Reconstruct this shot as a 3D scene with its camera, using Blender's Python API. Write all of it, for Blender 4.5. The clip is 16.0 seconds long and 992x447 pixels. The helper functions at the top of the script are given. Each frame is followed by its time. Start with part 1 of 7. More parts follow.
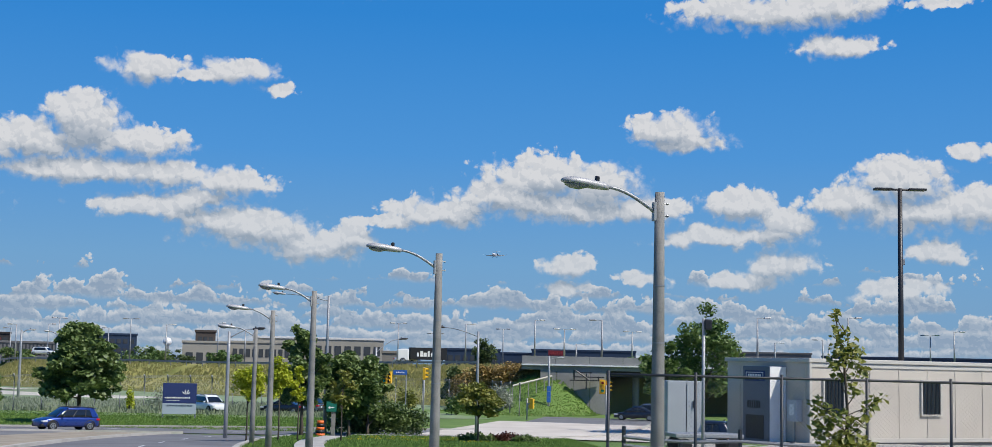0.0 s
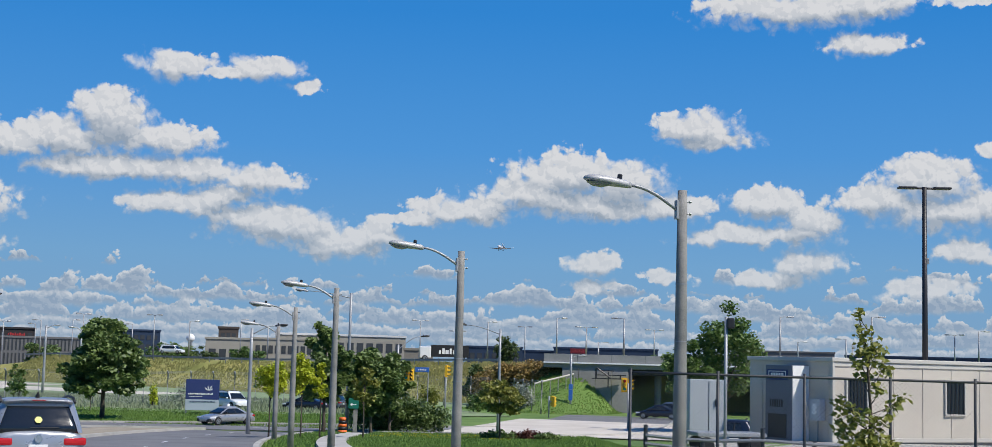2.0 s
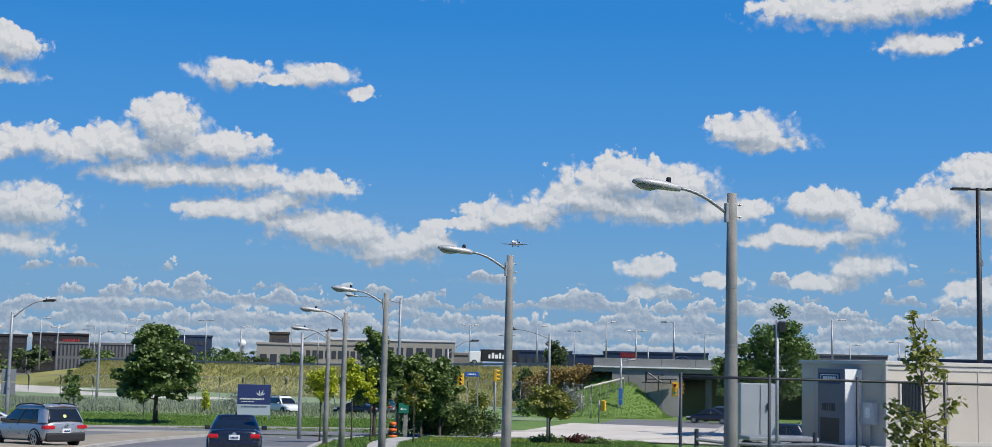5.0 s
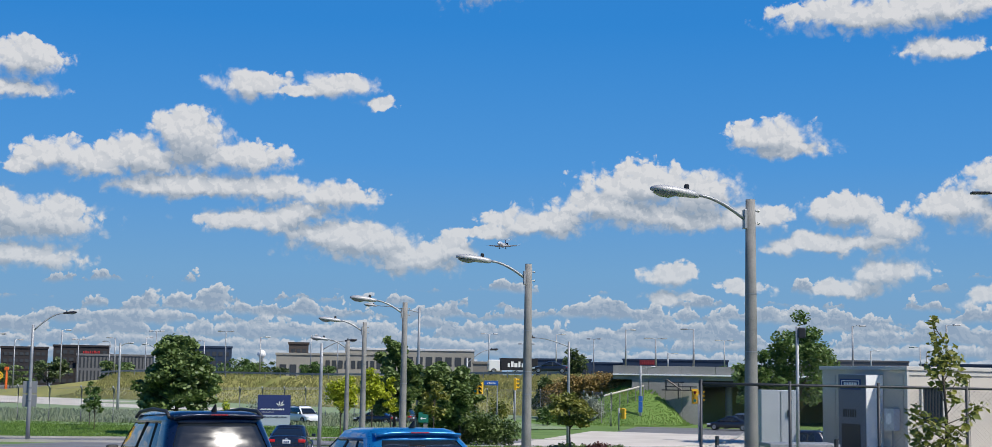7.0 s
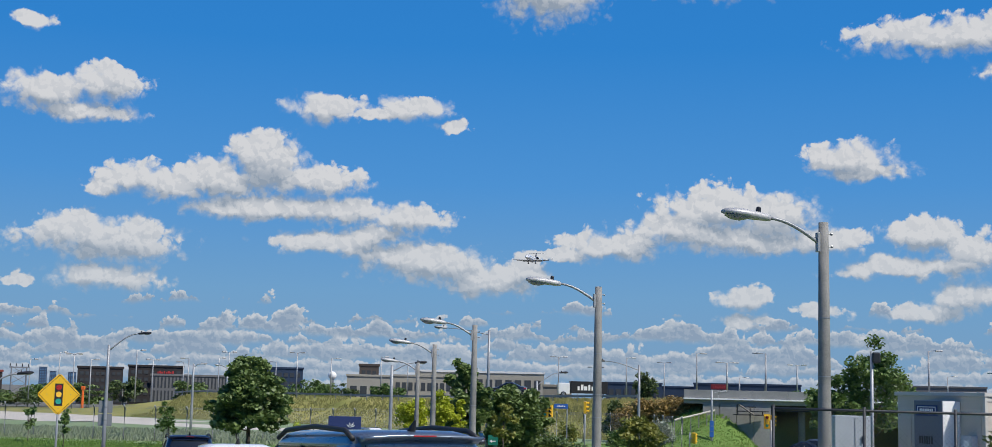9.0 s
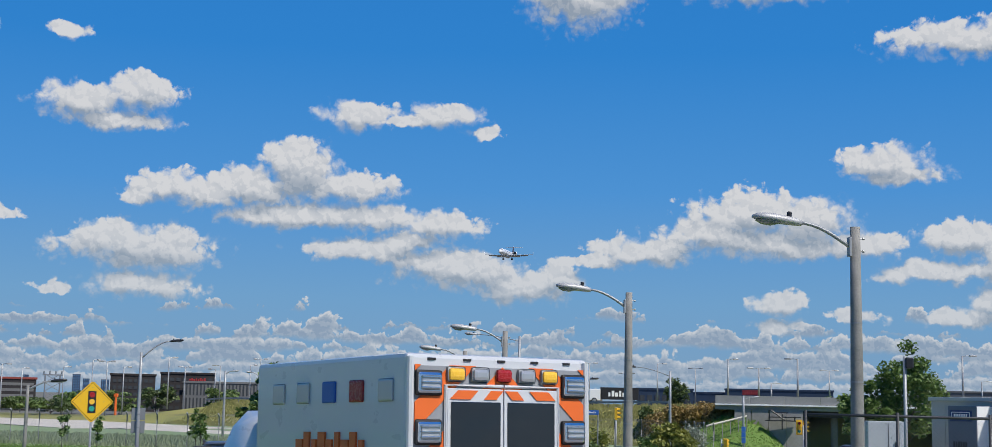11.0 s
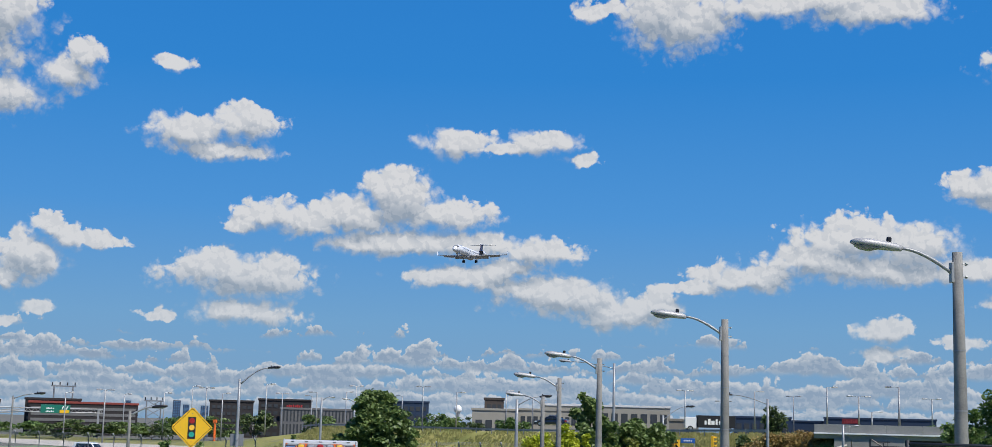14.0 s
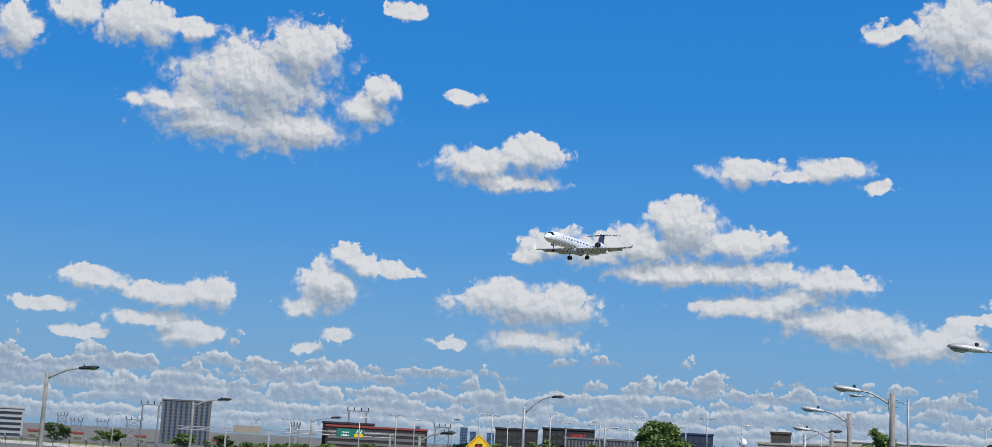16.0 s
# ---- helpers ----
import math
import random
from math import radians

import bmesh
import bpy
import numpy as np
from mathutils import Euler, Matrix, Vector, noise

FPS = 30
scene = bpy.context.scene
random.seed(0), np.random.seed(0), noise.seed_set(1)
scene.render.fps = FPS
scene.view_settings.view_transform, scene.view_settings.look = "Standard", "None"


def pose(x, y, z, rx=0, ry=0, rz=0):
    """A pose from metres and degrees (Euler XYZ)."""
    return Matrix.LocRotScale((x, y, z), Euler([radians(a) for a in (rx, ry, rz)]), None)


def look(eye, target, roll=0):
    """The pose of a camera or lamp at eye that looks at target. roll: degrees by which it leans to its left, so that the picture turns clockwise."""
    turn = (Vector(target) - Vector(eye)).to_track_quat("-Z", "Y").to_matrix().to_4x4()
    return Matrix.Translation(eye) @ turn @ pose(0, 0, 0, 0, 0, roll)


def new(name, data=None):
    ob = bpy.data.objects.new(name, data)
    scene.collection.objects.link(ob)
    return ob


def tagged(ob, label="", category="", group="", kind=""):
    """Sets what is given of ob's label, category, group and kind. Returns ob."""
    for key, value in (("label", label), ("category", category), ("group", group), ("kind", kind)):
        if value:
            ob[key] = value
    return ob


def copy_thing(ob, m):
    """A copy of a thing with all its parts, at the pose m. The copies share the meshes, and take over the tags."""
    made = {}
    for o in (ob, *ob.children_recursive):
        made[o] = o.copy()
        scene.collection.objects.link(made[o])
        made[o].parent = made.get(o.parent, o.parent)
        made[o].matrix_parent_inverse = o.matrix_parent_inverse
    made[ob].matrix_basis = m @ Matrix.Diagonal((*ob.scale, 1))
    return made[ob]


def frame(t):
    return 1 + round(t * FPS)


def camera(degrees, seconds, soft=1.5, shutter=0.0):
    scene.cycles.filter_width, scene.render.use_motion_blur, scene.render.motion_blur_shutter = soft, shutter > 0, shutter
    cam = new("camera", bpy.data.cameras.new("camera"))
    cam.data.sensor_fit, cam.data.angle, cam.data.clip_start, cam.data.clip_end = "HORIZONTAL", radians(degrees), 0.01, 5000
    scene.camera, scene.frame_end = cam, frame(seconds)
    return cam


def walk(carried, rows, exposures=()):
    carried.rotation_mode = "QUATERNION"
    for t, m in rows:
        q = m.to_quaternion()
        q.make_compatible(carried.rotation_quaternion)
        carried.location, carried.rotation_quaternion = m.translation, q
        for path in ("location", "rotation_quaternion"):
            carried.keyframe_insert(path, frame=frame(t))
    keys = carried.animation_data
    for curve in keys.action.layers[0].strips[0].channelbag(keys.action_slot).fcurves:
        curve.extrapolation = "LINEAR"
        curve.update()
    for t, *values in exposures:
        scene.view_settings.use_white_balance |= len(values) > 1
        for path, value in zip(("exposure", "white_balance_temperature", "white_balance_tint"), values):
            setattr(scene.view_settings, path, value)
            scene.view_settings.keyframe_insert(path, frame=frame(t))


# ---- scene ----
EYE = 5.6
cam = camera(39.72, 16.0, soft=0.75)
# seconds, tilt, lean, turn of a hand-held camera that stands in one spot
TURNS = [
    (0.0, 95.841, -1.244, -0.127), (0.5, 95.882, -1.345, 0.252), (1.0, 95.745, -1.377, 0.488), (1.5, 95.77, -1.436, 0.59),
    (2.0, 95.723, -1.503, 0.782), (2.5, 95.686, -1.58, 0.978), (3.0, 95.672, -1.548, 1.067), (3.5, 95.754, -1.592, 1.384),
    (4.0, 95.743, -1.552, 1.983), (6.5, 96.155, -0.98, 3.411), (7.0, 96.197, -0.891, 3.641), (7.5, 96.215, -0.903, 4.346),
    (8.0, 96.568, -1.039, 5.481), (8.5, 96.953, -1.26, 6.236), (9.0, 97.083, -1.335, 6.527), (11.5, 97.384, -1.191, 8.248),
    (12.0, 97.503, -1.225, 8.727), (12.5, 97.773, -1.234, 9.159), (13.0, 98.005, -1.183, 9.572), (13.5, 98.193, -1.254, 10.031),
    (14.0, 98.351, -1.455, 11.703), (14.5, 98.522, -1.576, 13.112), (15.0, 98.711, -1.844, 14.671), (15.5, 99.078, -2.132, 17.461),
    (16.0, 99.173, -2.947, 23.349)]
walk(cam, [(t, pose(0, 0, EYE, a, b, c)) for t, a, b, c in TURNS], [(0.0, -0.02), (6.5, 0.0), (9.0, -0.08), (12.5, -0.08), (16.0, 0.03)])

# ---------------------------------------------------------------- light
SUN_EL, SUN_AZ = 51.0, 122.0   # azimuth from straight ahead, to the right
world = bpy.data.worlds.new("sky")
world.use_nodes = True
scene.world = world
wn = world.node_tree.nodes
sky = wn.new("ShaderNodeTexSky")
sky.sky_type, sky.sun_disc = "NISHITA", False
sky.sun_elevation, sky.sun_rotation = radians(SUN_EL), radians(SUN_AZ)
sky.air_density, sky.dust_density, sky.ozone_density, sky.altitude = 1.0, 0.3, 3.0, 200
deep = wn.new("ShaderNodeHueSaturation")
deep.inputs["Saturation"].default_value = 1.5
deep.inputs["Hue"].default_value = 0.511
world.node_tree.links.new(sky.outputs[0], deep.inputs["Color"])
world.node_tree.links.new(deep.outputs[0], wn["Background"].inputs[0])
wn["Background"].inputs[1].default_value = 0.118
sun_data = bpy.data.lights.new("sun", "SUN")
sun_data.energy, sun_data.angle, sun_data.color = 4.9, radians(0.5), (1.0, 0.95, 0.87)
sun = new("sun", sun_data)
sa, se = radians(SUN_AZ), radians(SUN_EL)
sun.matrix_world = look((0, 0, 60), (-math.sin(sa) * math.cos(se), -math.cos(sa) * math.cos(se), 60 - math.sin(se)))
scene.view_settings.exposure = 0.0


# ---------------------------------------------------------------- mesh helpers
def link(name, bm, material, parent=None, label="", smooth=False):
    me = bpy.data.meshes.new(name)
    bm.to_mesh(me)
    bm.free()
    if smooth:
        me.shade_smooth()
    for m in material if isinstance(material, (list, tuple)) else [material]:
        me.materials.append(m)
    ob = new(name, me)
    if parent:
        ob.parent = parent
    if label:
        ob["label"] = label
    return ob


def part(name, bm, material, parent, label="", smooth=False):
    return link(name, bm, material, parent, label, smooth)


def thing(name, x, y, z, turn=0, label="", category="", group="", kind=""):
    ob = new(name)
    ob.matrix_world = pose(x, y, z, 0, 0, turn)
    return tagged(ob, label, category, group, kind)


def share(name, me, parent, m, label=""):
    ob = new(name, me)
    ob.parent = parent
    ob.matrix_local = m
    if label:
        ob["label"] = label
    return ob


def box(bm, sx, sy, sz, x=0, y=0, z=0, bevel=0.0, m=None, mat=0):
    """A box of that size centred at x, y with its foot at z."""
    r = bmesh.ops.create_cube(bm, size=1, matrix=(m or Matrix()) @ Matrix.Translation((x, y, z + sz / 2)) @ Matrix.Diagonal((sx, sy, sz, 1)))
    faces = {f for v in r["verts"] for f in v.link_faces}
    for f in faces:
        f.material_index = mat
    if bevel:
        edges = list({e for f in faces for e in f.edges})
        bmesh.ops.bevel(bm, geom=edges, offset=bevel, segments=2, affect="EDGES", profile=0.6)
    return bm


def tube(bm, pts, radii, n=10, cap=True, mat=0):
    """A round tube through points, with a radius for each."""
    pts = [Vector(p) for p in pts]
    if not isinstance(radii, (list, tuple)):
        radii = [radii] * len(pts)
    rings = []
    for i, p in enumerate(pts):
        d = (pts[min(i + 1, len(pts) - 1)] - pts[max(i - 1, 0)]).normalized()
        q = d.to_track_quat("Z", "Y")
        rings.append([bm.verts.new(p + q @ Vector((math.cos(2 * math.pi * k / n) * radii[i], math.sin(2 * math.pi * k / n) * radii[i], 0))) for k in range(n)])
    for a, b in zip(rings, rings[1:]):
        for k in range(n):
            bm.faces.new((a[k], a[(k + 1) % n], b[(k + 1) % n], b[k])).material_index = mat
    if cap:
        bm.faces.new(rings[0][::-1]).material_index = mat
        bm.faces.new(rings[-1]).material_index = mat
    return bm


def loft(bm, rings, close=True, cap=True, mat=0):
    """Faces between rings of points."""
    vs = [[bm.verts.new(p) for p in r] for r in rings]
    n = len(vs[0])
    for a, b in zip(vs, vs[1:]):
        for k in range(n if close else n - 1):
            bm.faces.new((a[k], a[(k + 1) % n], b[(k + 1) % n], b[k])).material_index = mat
    if cap:
        bm.faces.new(vs[0][::-1]).material_index = mat
        bm.faces.new(vs[-1]).material_index = mat
    return bm


def prism(bm, outline, y0, y1, mat=0):
    """A flat outline of (x, z) pairs given thickness along y."""
    return loft(bm, [[(x, y0, z) for x, z in outline], [(x, y1, z) for x, z in outline]], mat=mat)


def fixed(bm):
    bmesh.ops.recalc_face_normals(bm, faces=bm.faces)
    return bm


# ---------------------------------------------------------------- materials
def material(name, rough=0.6, metal=0.0, colour=(0.5, 0.5, 0.5)):
    m = bpy.data.materials.new(name)
    m.use_nodes = True
    b = m.node_tree.nodes["Principled BSDF"]
    b.inputs["Base Color"].default_value = (*colour, 1)
    b.inputs["Roughness"].default_value, b.inputs["Metallic"].default_value = rough, metal
    return m, m.node_tree.nodes, m.node_tree.links, b


def worn(name, colours, scale=3.0, fine=40.0, rough=0.7, metal=0.0, bump=0.3, spread=0.5, random_tint=0.0, coat=0.0):
    """A surface whose colour wanders between two or three tones at a coarse and a fine scale, with fine relief."""
    m, n, l, b = material(name, rough, metal)
    co = n.new("ShaderNodeTexCoord")
    big, small = n.new("ShaderNodeTexNoise"), n.new("ShaderNodeTexNoise")
    for node, s in ((big, scale), (small, fine)):
        node.inputs["Scale"].default_value, node.inputs["Detail"].default_value = s, 5
        l.new(co.outputs["Object"], node.inputs["Vector"])
    mix = n.new("ShaderNodeMath")
    mix.operation = "MULTIPLY_ADD"
    l.new(small.outputs[0], mix.inputs[0])
    mix.inputs[1].default_value = spread
    sub = n.new("ShaderNodeMath")
    sub.operation = "MULTIPLY_ADD"
    l.new(big.outputs[0], sub.inputs[0])
    sub.inputs[1].default_value, sub.inputs[2].default_value = 1.6, -0.3 - spread / 2
    l.new(sub.outputs[0], mix.inputs[2])
    ramp = n.new("ShaderNodeValToRGB")
    while len(ramp.color_ramp.elements) < len(colours):
        ramp.color_ramp.elements.new(0.5)
    for i, c in enumerate(colours):
        ramp.color_ramp.elements[i].position = i / max(1, len(colours) - 1)
        ramp.color_ramp.elements[i].color = (*c, 1)
    l.new(mix.outputs[0], ramp.inputs[0])
    out = ramp.outputs[0]
    if random_tint:
        info, hsv, mr = n.new("ShaderNodeObjectInfo"), n.new("ShaderNodeHueSaturation"), n.new("ShaderNodeMapRange")
        mr.inputs[3].default_value, mr.inputs[4].default_value = 1 - random_tint, 1 + random_tint
        l.new(info.outputs["Random"], mr.inputs[0])
        l.new(mr.outputs[0], hsv.inputs["Value"])
        l.new(out, hsv.inputs["Color"])
        out = hsv.outputs[0]
    l.new(out, b.inputs["Base Color"])
    if bump:
        bp = n.new("ShaderNodeBump")
        bp.inputs["Strength"].default_value, bp.inputs["Distance"].default_value = bump, 0.02
        l.new(small.outputs[0], bp.inputs["Height"])
        l.new(bp.outputs[0], b.inputs["Normal"])
    b.inputs["Coat Weight"].default_value = coat
    return m


def leafy(name, dark, light):
    """Leaves: each one has a tone of its own, and lets some light through."""
    m, n, l, b = material(name, 0.5)
    geo, ramp, co, big, add = (n.new(k) for k in ("ShaderNodeNewGeometry", "ShaderNodeValToRGB", "ShaderNodeTexCoord", "ShaderNodeTexNoise", "ShaderNodeMath"))
    big.inputs["Scale"].default_value = 0.7
    l.new(co.outputs["Object"], big.inputs["Vector"])
    add.operation = "MULTIPLY_ADD"
    l.new(geo.outputs["Random Per Island"], add.inputs[0])
    add.inputs[1].default_value = 0.6
    mul = n.new("ShaderNodeMath")
    mul.operation = "MULTIPLY_ADD"
    l.new(big.outputs[0], mul.inputs[0])
    mul.inputs[1].default_value, mul.inputs[2].default_value = 1.2, -0.4
    l.new(mul.outputs[0], add.inputs[2])
    ramp.color_ramp.elements[0].color, ramp.color_ramp.elements[1].color = (*dark, 1), (*light, 1)
    l.new(add.outputs[0], ramp.inputs[0])
    l.new(ramp.outputs[0], b.inputs["Base Color"])
    tr, ms = n.new("ShaderNodeBsdfTranslucent"), n.new("ShaderNodeMixShader")
    l.new(ramp.outputs[0], tr.inputs[0])
    ms.inputs[0].default_value = 0.3
    l.new(b.outputs[0], ms.inputs[1])
    l.new(tr.outputs[0], ms.inputs[2])
    l.new(ms.outputs[0], n["Material Output"].inputs[0])
    return m


def paint(name, colour, rough=0.3, metal=0.0, coat=0.0):
    m, n, l, b = material(name, rough, metal, colour)
    no = n.new("ShaderNodeTexNoise")
    no.inputs["Scale"].default_value, no.inputs["Detail"].default_value = 9, 6
    mr = n.new("ShaderNodeMapRange")
    mr.inputs[3].default_value, mr.inputs[4].default_value = max(0.03, rough - 0.08), rough + 0.12
    l.new(no.outputs[0], mr.inputs[0])
    l.new(mr.outputs[0], b.inputs["Roughness"])
    b.inputs["Coat Weight"].default_value = coat
    return m


def glow(name, colour, strength):
    m, n, l, b = material(name, 0.2, 0, colour)
    b.inputs["Emission Color"].default_value = (*colour, 1)
    b.inputs["Emission Strength"].default_value = strength
    return m


GRASS = worn("grass", [(0.07, 0.135, 0.022), (0.115, 0.195, 0.036), (0.165, 0.25, 0.055)], 0.25, 9, 0.9, bump=0.8)
FARLAND = worn("far_land", [(0.09, 0.09, 0.075), (0.14, 0.135, 0.11), (0.18, 0.17, 0.145)], 0.01, 0.1, 0.95, bump=0)
DRY = worn("dry_grass", [(0.13, 0.15, 0.03), (0.25, 0.24, 0.06), (0.36, 0.31, 0.10)], 0.16, 2.2, 0.95, bump=0.8)
MEADOW = worn("meadow", [(0.12, 0.19, 0.07), (0.19, 0.26, 0.12), (0.28, 0.32, 0.18)], 0.15, 4.0, 0.95, bump=0.8)
ASPHALT = worn("asphalt", [(0.10, 0.10, 0.105), (0.16, 0.16, 0.165), (0.20, 0.20, 0.20)], 0.35, 30, 0.85, bump=0.3)
CONCRETE = worn("concrete", [(0.30, 0.28, 0.25), (0.42, 0.40, 0.36), (0.50, 0.48, 0.44)], 0.5, 20, 0.8, bump=0.3, random_tint=0.05)
PALE = worn("pale_concrete", [(0.44, 0.395, 0.33), (0.55, 0.50, 0.43), (0.62, 0.575, 0.51)], 0.25, 12, 0.85, bump=0.2, random_tint=0.04)
BRIDGE = worn("bridge_concrete", [(0.17, 0.165, 0.155), (0.26, 0.25, 0.235), (0.35, 0.34, 0.32)], 0.3, 5, 0.85, bump=0.3)
POLE = worn("pole_concrete", [(0.12, 0.12, 0.115), (0.22, 0.215, 0.20), (0.30, 0.29, 0.27)], 2.2, 38, 0.8, bump=0.4, spread=0.7)
GALV = worn("galvanised_steel", [(0.26, 0.27, 0.28), (0.36, 0.37, 0.38)], 3, 30, 0.5, 0.3, bump=0.05)
HEAD = worn("lamp_housing", [(0.36, 0.36, 0.36), (0.46, 0.46, 0.46)], 3, 30, 0.5, 0.2, bump=0.05)
DARKMETAL = paint("black_metal", (0.015, 0.015, 0.018), 0.45)
STEEL = paint("grey_steel", (0.25, 0.26, 0.27), 0.5, 0.5)
WHITE = paint("white_paint", (0.78, 0.78, 0.76), 0.4)
EARTH = worn("dirty_concrete", [(0.20, 0.165, 0.115), (0.31, 0.265, 0.195), (0.42, 0.37, 0.29)], 0.7, 9, 0.9, bump=0.5)
BARK = worn("bark", [(0.05, 0.04, 0.03), (0.10, 0.08, 0.06)], 4, 30, 0.9, bump=0.6)


# ---------------------------------------------------------------- sky backdrop with clouds
PUFFS = []


def cumulus(*puffs):
    """One cloud. Of each puff: its middle's azimuth and height, its half width and half height, in degrees."""
    PUFFS.extend(puffs)


cumulus((11.28, 14.53, 4.16, 0.83), (13.72, 14.70, 2.50, 0.83), (14.23, 13.13, 1.80, 0.55), (18.22, 14.73, 1.39, 0.25))
cumulus((-14.55, 11.59, 1.72, 0.67), (-10.85, 11.74, 1.72, 0.61), (-9.26, 10.98, 0.89, 0.28), (-12.64, 11.42, 1.39, 0.25))
cumulus((-16.92, 9.22, 1.94, 1.33), (-18.82, 8.46, 2.22, 0.89), (-15.29, 8.65, 2.36, 0.83), (-17.44, 7.50, 3.05, 0.55))
cumulus((-14.86, 7.50, 3.05, 0.67), (-11.05, 7.18, 2.16, 0.61), (-14.04, 6.08, 2.77, 0.55), (-10.07, 5.35, 3.05, 0.94))
cumulus((-7.59, 4.71, 2.36, 0.78), (-6.03, 5.10, 1.16, 0.67), (-11.75, 5.67, 1.66, 0.50))
cumulus((7.38, 9.74, 2.00, 0.75))
cumulus((7.91, 9.27, 1.94, 0.44), (2.12, 7.73, 2.91, 1.00), (4.24, 7.44, 2.22, 1.05), (0.40, 6.93, 2.50, 0.78))
cumulus((-2.50, 6.07, 2.27, 0.50), (3.07, 6.50, 3.60, 0.67), (6.37, 6.41, 1.94, 0.67), (10.14, 6.62, 1.61, 0.83))
cumulus((11.73, 5.92, 1.52, 0.78), (9.11, 5.36, 2.63, 0.50), (11.29, 5.40, 1.94, 0.50), (16.44, 7.60, 2.16, 1.05))
cumulus((14.70, 6.76, 2.22, 0.83), (16.91, 6.41, 3.33, 0.94), (19.44, 6.50, 2.22, 0.94), (19.11, 8.67, 0.97, 0.39))
cumulus((3.05, 4.18, 1.22, 0.55), (6.00, 3.60, 1.11, 0.33), (2.99, 3.24, 1.16, 0.36), (11.73, 4.24, 1.61, 0.75))
cumulus((10.40, 3.66, 1.66, 0.47), (17.87, 4.81, 1.25, 0.55), (16.40, 3.25, 1.94, 0.50), (-5.18, 16.64, 2.77, 1.39))
cumulus((-0.45, 17.39, 5.27, 0.72), (-8.68, 17.32, 1.11, 0.33), (2.60, 16.86, 3.33, 0.61), (-22.23, 8.25, 1.72, 0.78))
cumulus((-20.65, 8.06, 2.08, 0.67), (-23.39, 7.83, 0.78, 0.39), (1.45, 6.80, 4.16, 0.72), (-2.06, 6.37, 2.77, 0.50))
cumulus((-4.62, 5.83, 1.66, 0.30), (-16.51, 7.21, 3.33, 0.39), (-18.63, 7.27, 1.66, 0.44), (-23.28, 5.69, 3.05, 0.94))
cumulus((-23.08, 4.22, 2.50, 0.55), (-30.20, 7.08, 0.83, 0.61), (-12.23, 6.54, 1.66, 0.44), (-35.61, 14.12, 3.74, 2.00))
cumulus((-33.47, 15.61, 2.22, 1.44), (-37.17, 12.55, 3.05, 1.05), (-34.02, 12.45, 2.91, 1.16), (-38.01, 13.23, 2.50, 0.67))
cumulus((-30.77, 13.49, 1.44, 0.83), (-30.01, 14.25, 0.89, 0.72), (-40.33, 16.03, 1.72, 1.05), (-42.76, 16.26, 1.11, 0.72))
cumulus((-38.28, 16.15, 1.05, 0.55), (-45.12, 15.25, 1.16, 1.25), (-26.49, 14.30, 0.83, 0.36), (-25.79, 11.52, 2.00, 0.89))
cumulus((-23.52, 12.00, 1.52, 0.89), (-24.55, 10.90, 2.63, 0.50), (-23.50, 5.93, 3.11, 0.94), (-23.29, 4.49, 2.36, 0.50))
cumulus((-31.01, 7.43, 0.78, 0.50), (-31.70, 6.07, 1.39, 1.16), (-32.56, 5.23, 1.11, 0.50), (-29.13, 7.02, 1.05, 0.39))
cumulus((-31.17, 4.14, 0.78, 0.30), (-40.97, 5.72, 1.44, 0.55), (-37.95, 5.29, 2.16, 0.55), (-36.53, 5.55, 1.16, 0.67))
cumulus((-38.74, 4.34, 1.94, 0.36), (-37.19, 3.76, 1.61, 0.50), (-41.39, 3.66, 1.11, 0.33), (-42.94, 4.68, 1.33, 0.33))
cumulus((-32.57, 3.66, 0.69, 0.28), (-26.58, 4.14, 0.78, 0.28), (-5.88, 16.92, 2.08, 1.61), (-9.00, 17.23, 0.94, 0.44))
cumulus((-29.30, 17.76, 0.97, 0.39))


